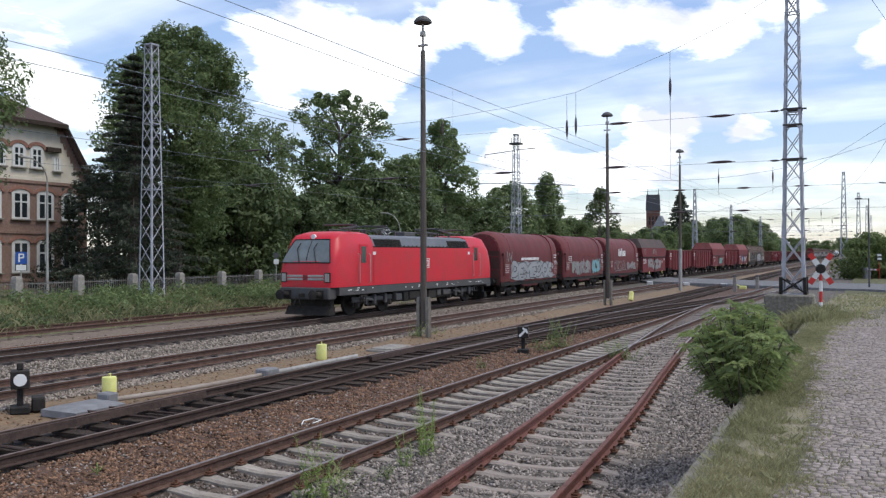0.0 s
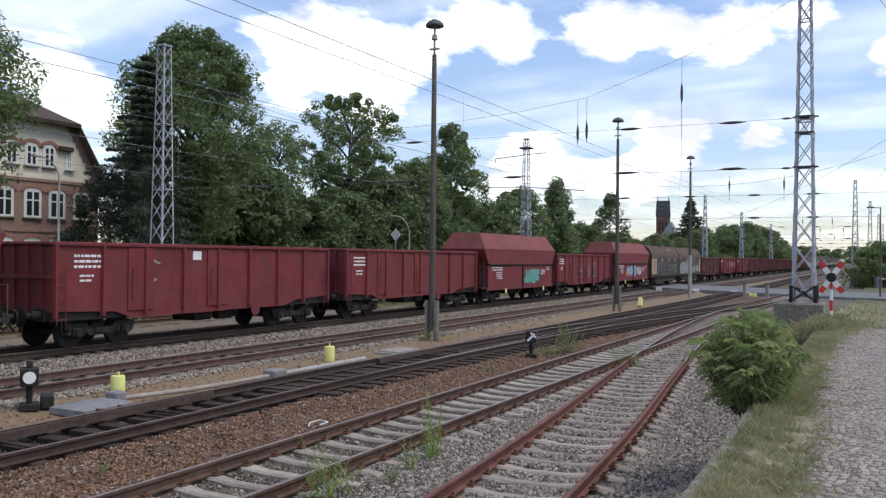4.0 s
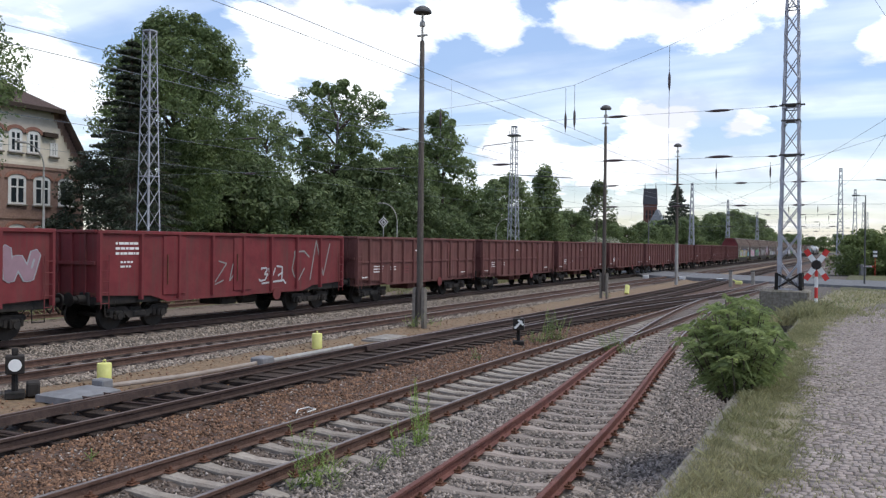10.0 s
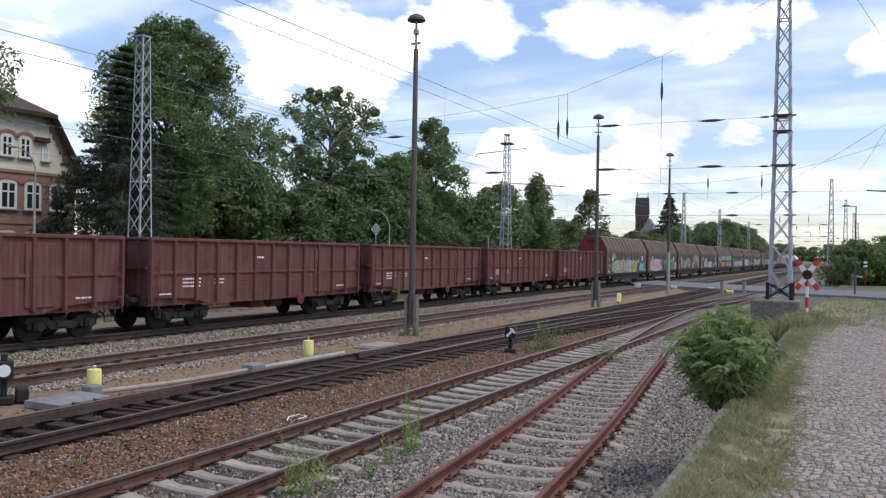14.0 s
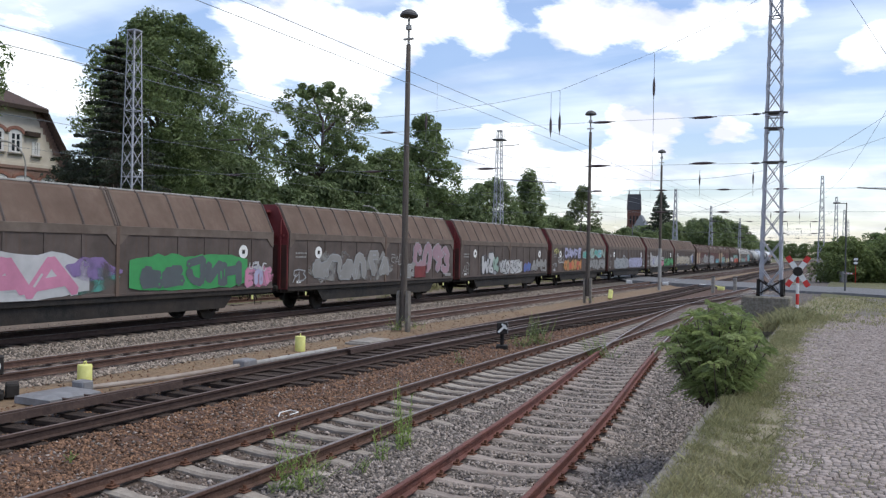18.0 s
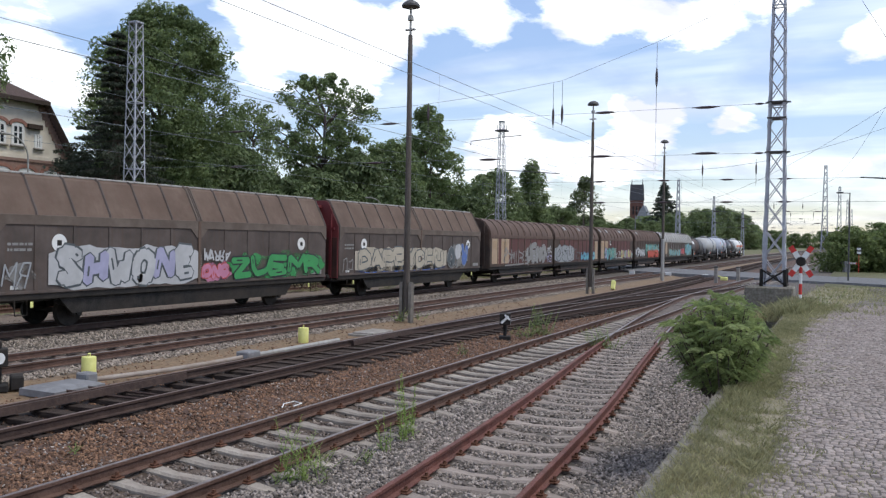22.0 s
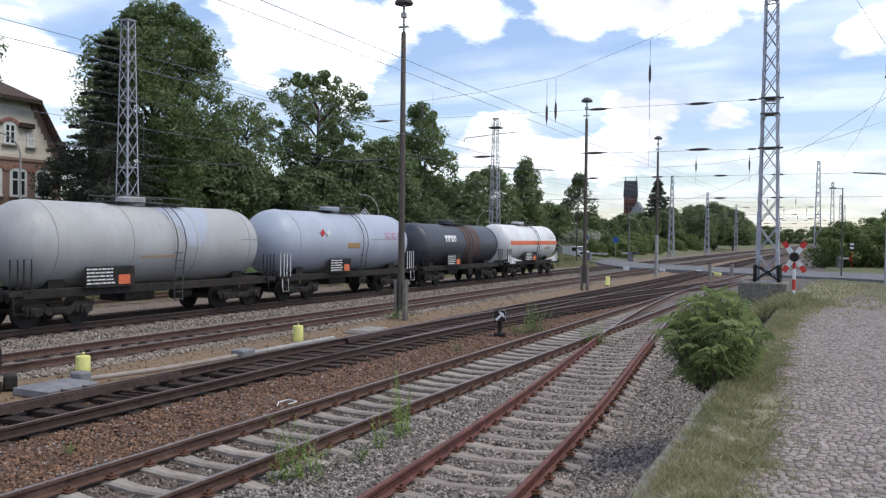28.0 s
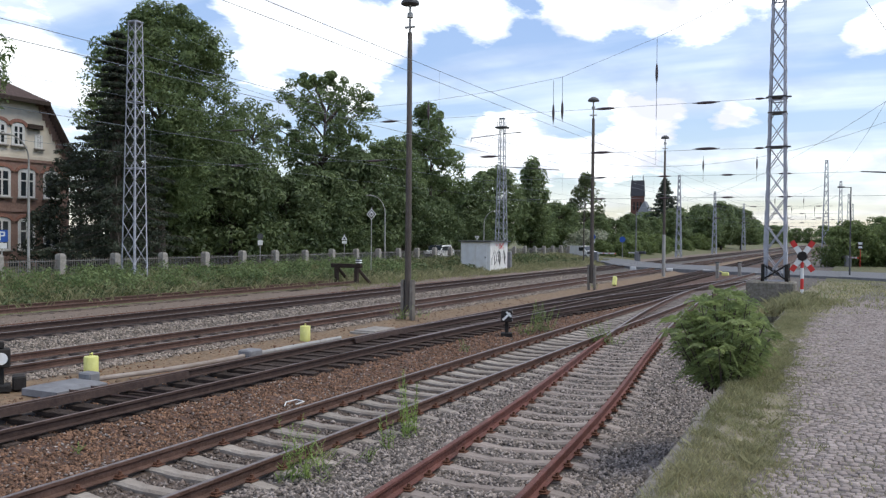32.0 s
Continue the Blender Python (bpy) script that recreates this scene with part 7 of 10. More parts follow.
def buffers(parent, x, d, mat=None, reach=0.62, z=1.05):
    """Two buffers at the end x, pointing in direction d, and the screw coupling."""
    for k in (-1, 1):
        s = Shape()
        s.box(x - d * 0.02, x + d * 0.06, k * 0.875 - 0.2, k * 0.875 + 0.2, z - 0.2, z + 0.2, 0.02)
        s.lathe([(x, 0.13), (x + d * reach * 0.55, 0.12), (x + d * reach * 0.56, 0.085), (x + d * (reach - 0.05), 0.085), (x + d * (reach - 0.045), 0.2), (x + d * (reach - 0.01), 0.225), (x + d * reach, 0.20)], 16, "x", (0, k * 0.875, z))
        part("buffer", s, mat or BLACK, parent)
    s = Shape()
    s.tube([(x + d * 0.02, 0.4, z - 0.15), (x + d * 0.25, 0.4, z - 0.5), (x + d * 0.4, 0.38, z - 0.35)], 0.025, 6)
    part("brake_hose", s, BLACK, parent)
    s = Shape()
    s.box(x, x + d * 0.35, -0.05, 0.05, z - 0.12, z + 0.06, 0.02)
    s.tube([(x + d * 0.3, 0, z), (x + d * 0.36, 0, z - 0.3), (x + d * 0.22, 0, z - 0.5)], 0.03, 6)
    part("coupling", s, BLACK, parent)


def two_axles(parent, xs, frame_z=0.95):
    for x in xs:
        wheelset(parent, x, 0.46)
        for k in (-1, 1):
            s = Shape()
            s.box(x - 0.19, x + 0.19, k * 0.96, k * 1.18, 0.32, 0.60, 0.04)
            s.box(x - 0.12, x + 0.12, k * 1.0, k * 1.04, 0.5, frame_z)
            pts = [(x - 0.75, k * 1.08, 0.80), (x - 0.4, k * 1.08, 0.70), (x, k * 1.08, 0.64), (x + 0.4, k * 1.08, 0.70), (x + 0.75, k * 1.08, 0.80)]
            s.tube(pts, 0.055, 6)
            s.cyl((x, k * 1.16, 0.46), (x, k * 1.24, 0.46), 0.11, n=12)
            part("axle_guard", s, BLACK, parent)


def patch(x0, x1, z0, z1, y=-1.0, t=0.004):
    return Shape().box(x0, x1, y - t, y, z0, z1)


def plate(parent, name, x0, x1, z0, z1, y, mat, label="", t=0.004):
    return part(name, patch(x0, x1, z0, z1, y, t), mat, parent, label, smooth=0)


def bars(parent, x, z, y, w, rows, mat, seed=0, h=0.07, gap=0.06, name="lettering"):
    """Small unreadable lettering, as plain bars."""
    rnd = random.Random(seed)
    s = Shape()
    for k in range(rows):
        a = x
        while a < x + w - 0.08:
            b = min(a + rnd.uniform(0.05, 0.20), x + w)
            s.box(a, b, y - 0.004, y, z - k * (h + gap) - h * 0.75, z - k * (h + gap))
            a = b + rnd.uniform(0.02, 0.05)
    part(name, s, mat, parent, "white lettering worn to bars", smooth=0)


def paint(name, c, rough=0.5):
    return surf(name, tuple(v * 0.82 for v in c), c, 2.5, rough, 0, 0, stain=tuple(v * 0.6 for v in c), sscale=1.2, samount=0.5)


SPRAY = {
    "white": paint("spray_white", (0.50, 0.50, 0.51)), "silver": paint("spray_silver", (0.33, 0.34, 0.355)), "black": paint("spray_black", (0.02, 0.02, 0.025)),
    "blue": paint("spray_blue", (0.09, 0.16, 0.42)), "cyan": paint("spray_cyan", (0.16, 0.42, 0.48)), "teal": paint("spray_teal", (0.10, 0.34, 0.29)),
    "green": paint("spray_green", (0.05, 0.30, 0.09)), "yellow": paint("spray_yellow", (0.55, 0.52, 0.16)), "lime": paint("spray_lime", (0.36, 0.48, 0.06)),
    "orange": paint("spray_orange", (0.55, 0.20, 0.06)), "red": paint("spray_red", (0.52, 0.07, 0.05)), "pink": paint("spray_pink", (0.55, 0.22, 0.34)),
    "purple": paint("spray_purple", (0.24, 0.16, 0.36)), "lilac": paint("spray_lilac", (0.39, 0.38, 0.54)), "cream": paint("spray_cream", (0.48, 0.42, 0.33)),
    "slate": paint("spray_slate", (0.085, 0.10, 0.11)), "dull": paint("spray_dull_grey", (0.26, 0.25, 0.24)), "sage": paint("spray_sage", (0.26, 0.36, 0.30)), "ochre": paint("spray_ochre", (0.40, 0.25, 0.10)),
    "tan": paint("primer_tan", (0.46, 0.33, 0.22)), "mauve": paint("spray_mauve", (0.32, 0.20, 0.24))}


def ragged(name, c):
    """Thin sprayed cover through which the side shows in patches."""
    m = paint(name, c, 0.6)
    nt = m.node_tree
    N, L = nt.nodes.new, nt.links.new
    co, n, r = N("ShaderNodeTexCoord"), N("ShaderNodeTexNoise"), N("ShaderNodeMapRange")
    n.inputs["Scale"].default_value, n.inputs["Detail"].default_value = 1.6, 8
    r.inputs[1].default_value, r.inputs[2].default_value, r.inputs[3].default_value, r.inputs[4].default_value = 0.38, 0.60, 0.05, 0.9
    L(co.outputs["Object"], n.inputs["Vector"])
    L(n.outputs["Fac"], r.inputs[0])
    L(r.outputs[0], nt.nodes["Principled BSDF"].inputs["Alpha"])
    return m


HAZE = {k: ragged("haze_" + k, tuple(v.node_tree.nodes["Color Ramp"].color_ramp.elements[1].color[:3])) for k, v in SPRAY.items()}


# letter-like strokes in a unit box
GLYPHS = {
    "A": ("00-51-a0", "23-83"), "B": ("00-01-81-86-56", "05-55-90-00"), "C": ("98-6a-1a-06-03-10-60-92",), "D": ("00-0a-5a-97-93-50-00",),
    "E": ("90-00-0a-9a", "05-75"), "F": ("00-0a-9a", "05-75"), "G": ("98-6a-1a-06-03-10-60-94-54",), "H": ("00-0a", "90-9a", "05-95"),
    "I": ("50-5a",), "K": ("00-0a", "9a-05-90"), "L": ("0a-00-80",), "M": ("00-0a-54-aa-a0",), "N": ("00-0a-90-9a",), "O": ("30-03-07-3a-6a-97-93-60-30",),
    "P": ("00-0a-7a-97-75-05",), "R": ("00-0a-7a-97-75-05", "55-90"), "S": ("98-6a-2a-08-26-74-92-70-20-02",), "T": ("50-5a", "0a-aa"),
    "U": ("0a-03-20-70-93-9a",), "V": ("0a-50-aa",), "W": ("0a-20-56-80-aa",), "Y": ("0a-55-aa", "55-50"), "Z": ("0a-9a-00-90",), "9": ("96-65-26-08-4a-8a-97-92-50",),
    "7": ("0a-9a-40",), "3": ("08-3a-7a-97-55-93-70-20-02",)}


def glyph(ch, cx, cz, w, h, lean, rnd, wob=0.06, wild=False):
    """The strokes of one letter as lists of points; wild ones are turned about."""
    out = []
    fu, fv = (rnd.choice((-1, 1)), rnd.choice((-1, 1))) if wild else (1, 1)
    for stroke in GLYPHS[ch]:
        pts = []
        for p in stroke.split("-"):
            u, v = int(p[0], 11) / 10 - 0.5 + rnd.uniform(-wob, wob), int(p[1], 11) / 10 - 0.5 + rnd.uniform(-wob, wob)
            if ch == "A" and p == "51":
                v = 0.5
            pts.append((cx + u * fu * w + lean * v * fv * h, cz + v * fv * h))
        out.append(pts)
    return out


def strokes_layer(s, lines, width, y, step=0.0004):
    """Flat strokes with round joints, each a hair in front of the last."""
    k = 0
    for pts in lines:
        for (a, b), (c, d) in zip(pts[:-1], pts[1:]):
            L = math.hypot(c - a, d - b)
            if L < 1e-4:
                continue
            px, pz = -(d - b) / L * width / 2, (c - a) / L * width / 2
            yy = y - step * (k % 7)
            k += 1
            q = len(s.v)
            ex, ez = (c - a) / L * width * 0.32, (d - b) / L * width * 0.32
            s.v += [(a + px, yy, b + pz), (a - ex, yy, b - ez), (a - px, yy, b - pz), (c - px, yy, d - pz), (c + ex, yy, d + ez), (c + px, yy, d + pz)]
            s.f.append((q, q + 1, q + 2, q + 3, q + 4, q + 5))


def graffiti(parent, x0, x1, z0, z1, y, fill, outline="black", seed=1, letters=None, back=None, second=None, label="", text=""):
    """A sprayed piece: fat outlined letters, paint lying in thin layers on the side."""
    rnd = random.Random(seed)
    n = len(text) or letters or max(3, int((x1 - x0) / ((z1 - z0) * 0.72)))
    w = (x1 - x0) / n
    H = z1 - z0
    fills = fill if isinstance(fill, (list, tuple)) else [fill]
    if back:
        bg = Shape()
        m = 3 * n + 4
        jit = 0.4 if back.endswith('!') else 1.0
        for k in range(m + 1):
            x = x0 - 0.3 * w + (x1 - x0 + 0.6 * w) * k / m
            e = min(k, m - k, 3) / 3
            bg.v += [(x, y - 0.004, z0 + H * (0.02 + 0.3 * (1 - e) * jit + rnd.uniform(-0.08, 0.06) * jit)), (x, y - 0.004, z0 + H * (0.93 - 0.38 * (1 - e) * jit + rnd.uniform(-0.16, 0.14) * jit))]
            if k:
                q = 2 * k
                bg.f.append((q - 2, q, q + 1, q - 1))
        part("graffiti_haze", bg, SPRAY[back[:-1]] if back.endswith("!") else HAZE[back], parent, smooth=0)
    for k in range(n):
        ch = text[k] if text else rnd.choice("ABCDEGHKMNOPRSUWZ937")
        cx = x0 + (k + 0.5) * w
        h = H * rnd.uniform(0.74, 0.9)
        cz = z0 + H * 0.5 + rnd.uniform(-0.06, 0.06) * H
        lean = rnd.uniform(-0.12, 0.2)
        wd = min(w, h * 0.8) * rnd.uniform(0.32, 0.43)
        lines = glyph(ch, cx, cz, (w * 1.12 - wd), h - wd, lean, rnd, 0.10 if text else 0.13, not text)
        lift = 0.009 + 0.0035 * (k % 2)
        out, inside, shine = Shape(), Shape(), Shape()
        strokes_layer(out, lines, wd * 1.12 + (0.10 if outline in ("black", "slate") else 0.05), y - lift)
        strokes_layer(inside, lines, wd, y - lift - 0.007)
        letter = part("graffiti_letter", out, SPRAY[outline], parent, label, smooth=0)
        part("letter_fill", inside, SPRAY[fills[k % len(fills)]], letter, smooth=0)
        (a, b), (c, d) = lines[0][0], lines[0][1]
        strokes_layer(shine, [[(a * 0.75 + c * 0.25, b * 0.75 + d * 0.25), (a * 0.4 + c * 0.6, b * 0.4 + d * 0.6)]], wd * 0.22, y - lift - 0.0105)
        part("letter_mark", shine, SPRAY[second or outline], letter, smooth=0)


def scrawl(parent, x0, x1, z0, z1, y, mat, seed=1, width=0.035, strokes=None, text=""):
    """A quick tag in thin strokes."""
    rnd = random.Random(seed)
    n = len(text) or max(2, int((x1 - x0) / (z1 - z0) * 1.5))
    w = (x1 - x0) / n
    lines = []
    for k in range(n):
        ch = text[k] if text else rnd.choice("ABCEGKMNRSUWZ39")
        h = (z1 - z0) * rnd.uniform(0.65, 1.0)
        lines += glyph(ch, x0 + (k + 0.5) * w, (z0 + z1) / 2 + rnd.uniform(-0.1, 0.1) * h, w * rnd.uniform(0.75, 1.15), h, rnd.uniform(0.0, 0.3), rnd, 0.07 if text else 0.16, not text)
    if n > 2 and rnd.random() < 0.6:
        lines.append([(x0 + w * 0.3, z0 - 0.05), (x1 + w * 0.2, z0 + 0.04), (x1 + w * 0.5, z0 - 0.1)])
    s = Shape()
    strokes_layer(s, lines, width, y - 0.010)
    part("graffiti_tag", s, SPRAY[mat], parent, smooth=0)


def haze(parent, x0, x1, z0, z1, y, color, seed=1):
    """A sprayed patch with an uneven outline."""
    rnd = random.Random(seed)
    n = max(6, int((x1 - x0) * 4))
    s = Shape()
    for k in range(n + 1):
        e = min(k, n - k, 3) / 3
        x = x0 + (x1 - x0) * k / n
        s.v += [(x, y, z0 + (z1 - z0) * (0.3 * (1 - e) + rnd.uniform(0, 0.1))), (x, y, z1 - (z1 - z0) * (0.4 * (1 - e) + rnd.uniform(0, 0.22)))]
        if k:
            q = 2 * k
            s.f.append((q - 2, q, q + 1, q - 1))
    part("graffiti_haze", s, HAZE[color], parent, smooth=0)


def letters(parent, text, x, z, y, size, mat, label=""):
    """Words that can be read, in the built-in font, on the side that faces -y."""
    cu = bpy.data.curves.new("lettering", "FONT")
    cu.body, cu.size, cu.extrude = text, size, 0.002
    tmp = new("lettering_curve", cu)
    bpy.context.view_layer.update()
    me = bpy.data.meshes.new_from_object(tmp.evaluated_get(bpy.context.evaluated_depsgraph_get()))
    bpy.data.objects.remove(tmp)
    me.materials.append(mat)
    ob = part("lettering", me, None, parent, label, m=pose(x, y - 0.012, z, 90, 0, 0))
    return ob


def ladder(s, x, y, z0, z1, w=0.4, rungs=5, r=0.018):
    for k in (-1, 1):
        s.cyl((x + k * w / 2, y, z0), (x + k * w / 2, y, z1), r, n=6)
    for i in range(rungs):
        z = z0 + (z1 - z0) * (i + 0.5) / rungs
        s.cyl((x - w / 2, y, z), (x + w / 2, y, z), r, n=6)


def make_loco(q0, q1):
    L = q1 - q0
    h = L / 2
    t = thing("locomotive", "red electric locomotive with grey roof and dark grey frame", "locomotive")
    side = 1.49
    # car body: sections from the raked nose to the other one
    def sec(x, top, low, half, shoulder):
        return [(x, -half, low), (x, -half, shoulder), (x, -half * 0.965, shoulder + 0.28), (x, -half * 0.80, top - 0.10), (x, -half * 0.5, top), (x, half * 0.5, top), (x, half * 0.80, top - 0.10), (x, half * 0.965, shoulder + 0.28), (x, half, shoulder), (x, half, low)]
    for end in (-1, 1):
        secs = [sec(end * h, 1.95, 1.36, 1.30, 1.55), sec(end * (h - 0.05), 2.50, 1.36, 1.37, 1.95), sec(end * (h - 0.30), 3.05, 1.36, 1.44, 2.35),
                sec(end * (h - 0.62), 3.55, 1.36, 1.48, 2.75), sec(end * (h - 0.95), 3.78, 1.36, side, 2.95), sec(end * (h - 1.5), 3.86, 1.36, side, 3.05), sec(end * (h - 3.15), 3.86, 1.36, side, 3.05), sec(end * (h - 3.35), 3.80, 1.36, side, 3.05)]
        cab = part("cab", Shape().loft(secs), LOCO_RED, t, "red cab with a raked front", smooth=40)
        # windscreen lying on the raked front
        def on_front(y, z):
            xs = ((1.95, h), (2.50, h - 0.05), (3.05, h - 0.30), (3.55, h - 0.62), (3.78, h - 0.95))
            for (za, xa), (zb, xb) in zip(xs[:-1], xs[1:]):
                if za <= z <= zb:
                    return end * (xa + (xb - xa) * (z - za) / (zb - za) + 0.014)
            return end * (h + 0.014)
        ws = Shape()
        grid = [[(on_front(y, z), y * (1.0 - 0.07 * k), z) for y in (-1.30, -0.45, 0.45, 1.30)] for k, z in enumerate((2.45, 2.75, 3.03, 3.27, 3.48))]
        ws.loft(grid, closed=False, caps=False)
        part("windscreen", ws, SCREEN, cab, "dark windscreen", smooth=60)
        fr = Shape()
        ring = [grid[0][0], grid[0][3], grid[2][3], grid[4][3], grid[4][0], grid[2][0], grid[0][0]]
        fr.tube(ring, 0.028, 6)
        fr.tube([(on_front(0, z), 0, z) for z in (2.55, 3.05, 3.42)], 0.02, 6)
        part("windscreen_frame", fr, BLACK, cab)
        wp = Shape()
        for k in (-0.55, 0.35):
            wp.tube([(on_front(0, 2.5) + end * 0.03, k, 2.48), (on_front(0, 3.0) + end * 0.04, k + 0.25, 3.05), (on_front(0, 3.3) + end * 0.04, k + 0.18, 3.32)], 0.018, 5)
        part("wiper", wp, BLACK, cab)
        lamp = Shape().lathe([(end * (h - 0.70), 0.12), (end * (h - 0.58), 0.115), (end * (h - 0.57), 0.06)], 14, "x", (0, 0, 3.60))
        part("top_headlight", lamp, WHITE, cab, "round top headlight")
        for k in (-1, 1):
            g = Shape()
            for z in (1.66, 1.80):
                g.box(end * (h - 0.02), end * (h + 0.03), k * 0.14, k * 0.98, z, z + 0.11, 0.02)
            part("front_grille", g, SILVER, cab, "pale grey grille bars")
            f = Shape().box(end * (h - 0.17), end * (h + 0.02), k * 1.0, k * 1.335, 1.56, 2.02, 0.03)
            part("headlight_frame", f, BLACK, cab)
            f = Shape().box(end * (h - 0.06), end * (h + 0.035), k * 1.03, k * 1.30, 1.60, 1.98, 0.03)
            hl = part("headlight", f, SILVER, cab, "clear headlight cluster")
        part("front_badge", Shape().box(end * (h - 0.02), end * (h + 0.02), -0.11, 0.11, 1.68, 1.90, 0.01), ENDRED, cab)
        bars(cab, -0.25, 2.25, 0, 0.01, 1, WHITE)
        pl = Shape()
        pl.box(end * (h - 0.5), end * (h + 0.12), -1.32, 1.32, 0.82, 1.36, 0.05)
        plow = Shape().loft([[(end * (h - 0.55), -1.2, z), (end * (h - d), -1.2, z), (end * (h - d + 0.12), 0, z), (end * (h - d), 1.2, z), (end * (h - 0.55), 1.2, z)] for z, d in ((0.14, 0.10), (0.30, 0.20), (0.52, 0.36))])
        part("snow_plough", plow, BLACK, t, "low black rail guard")
        part("front_apron", Shape().box(end * (h - 0.66), end * (h - 0.36), -1.1, 1.1, 0.45, 0.84, 0.05), BLACK, t)
        part("buffer_beam", pl, DARKGREY, t, "dark grey buffer beam and rail guard")
        buffers(t, end * (h + 0.1), end, reach=0.60)
        # cab door, window, rails, steps on both sides
        for k in (-1, 1):
            x = end * (h - 2.45)
            y = k * side
            d = Shape().box(x - 0.36, x + 0.36, y, y + k * 0.012, 1.42, 3.28, 0.008)
            door = part("cab_door", d, LOCO_RED, t)
            part("door_window", Shape().box(x - 0.22, x + 0.22, y, y + k * 0.02, 2.42, 3.18, 0.01), GLASS, door)
            g = Shape()
            for e in (-0.45, 0.45):
                g.tube([(x + e, y, 2.85), (x + e, y + k * 0.09, 2.80), (x + e, y + k * 0.09, 1.55), (x + e, y, 1.5)], 0.022, 6)
            part("handrail", g, SILVER, t, "pale handrail beside the door")
            st = Shape()
            ladder(st, x, y - k * 0.03, 0.55, 1.25, 0.42, 3, 0.025)
            part("steps", st, BLACK, t)
            part("number_plate", Shape().box(x - end * 0.95 - 0.13, x - end * 0.95 + 0.13, y, y + k * 0.006, 2.78, 2.94), WHITE, t, "white plate")
    b = Shape().loft([[(x, -side, 1.36), (x, -side, 3.12), (x, -side + 0.06, 3.20), (x, side - 0.06, 3.20), (x, side, 3.12), (x, side, 1.36)] for x in (-h + 3.30, h - 3.30)])
    part("body_side", b, LOCO_RED, t, "plain red side panels")
    rf = Shape().loft([[(x, -side + 0.03, 3.20), (x, -side * 0.86, 3.62), (x, -side * 0.6, 3.74), (x, side * 0.6, 3.74), (x, side * 0.86, 3.62), (x, side - 0.03, 3.20)] for x in (-h + 3.36, h - 3.36)])
    part("roof", rf, LOCO_ROOF, t, "blue-grey roof with dark grilles")
    for k in (-1, 1):
        for xa, xb in ((-h + 3.5, -h + 6.0), (h - 6.0, h - 3.5)):
            g = Shape()
            n = 16
            for i in range(n):
                u = i / n
                z = 3.24 + 0.30 * u
                g.box(xa, xb, k * (side - 0.035 - 0.13 * u), k * (side - 0.005 - 0.13 * u), z, z + 0.012)
            g.box(xa, xb, k * (side - 0.19), k * (side - 0.02), 3.23, 3.26)
            part("roof_grille", g, BLACK, t)
        e = Shape()
        e.box(-h + 3.3, h - 3.3, k * (side + 0.004), k * (side - 0.02), 3.14, 3.20, 0.006)
        for i in range(24):
            x = -h + 3.6 + i * (L - 7.2) / 23
            e.box(x - 0.04, x + 0.04, k * (side + 0.015), k * side, 3.16, 3.25)
        part("gutter", e, BLACK, t)
    fr = Shape().box(-h + 0.5, h - 0.5, -side + 0.01, side - 0.01, 0.98, 1.36, 0.02)
    tank = Shape().box(-3.1, 3.1, -1.28, 1.28, 0.45, 0.985, 0.06)
    part("equipment_trough", tank, BLACK, t)
    frame_ob = part("frame", fr, DARKGREY, t, "dark grey frame with equipment boxes")
    rnd = random.Random(3)
    for k in (-1, 1):
        x = -3.0
        while x < 2.7:
            w = rnd.uniform(0.4, 1.1)
            part("equipment_box", Shape().box(x, x + w, k * 1.26, k * 1.40, rnd.uniform(0.45, 0.6), rnd.uniform(0.8, 0.96), 0.03), BLACK if rnd.random() < 0.6 else DARKGREY, t)
            x += w + rnd.uniform(0.08, 0.3)
    for k in (-1, 1):
        s = Shape()
        for i in range(26):
            x = rnd.uniform(-h + 1, h - 1.5)
            w = rnd.uniform(0.05, 0.22)
            z = 1.16 + rnd.uniform(-0.08, 0.10)
            s.box(x, x + w, k * (side - 0.008), k * (side - 0.002), z, z + 0.045)
        part("lettering", s, WHITE, t, "small white lettering worn to bars", smooth=0)
        w = Shape().box(-0.33, 0.33, k * side, k * (side + 0.006), 2.10, 2.58)
        logo = part("logo_panel", w, WHITE, t, "white panel with red frame shapes", smooth=0)
        g = Shape()
        for x0, x1, z0, z1 in ((-0.29, 0.29, 2.14, 2.18), (-0.29, 0.29, 2.50, 2.54), (-0.29, -0.25, 2.18, 2.50), (0.25, 0.29, 2.18, 2.50), (-0.19, -0.13, 2.22, 2.46), (-0.10, -0.03, 2.26, 2.42), (0.04, 0.10, 2.22, 2.46), (0.13, 0.19, 2.26, 2.42)):
            g.box(x0, x1, k * (side + 0.006), k * (side + 0.010), z0, z1)
        part("logo_shape", g, LOCO_RED, logo, smooth=0)
    for x in (-4.75, 4.75):
        b = bogie(t, x, base=2.9, r=0.60)
        for k in (-1, 1):
            s = Shape()
            s.box(x - 1.9, x + 1.9, k * 1.12, k * 1.22, 0.60, 0.86, 0.05)
            for d in (-0.9, 0.9, -0.1):
                s.cyl((x + d, k * 1.26, 0.5), (x + d, k * 1.26, 0.92), 0.10, n=10)
            s.tube([(x - 1.3, k * 1.3, 0.78), (x - 0.3, k * 1.3, 0.66)], 0.06, 8)
            part("bogie_side", s, DARKGREY, b)
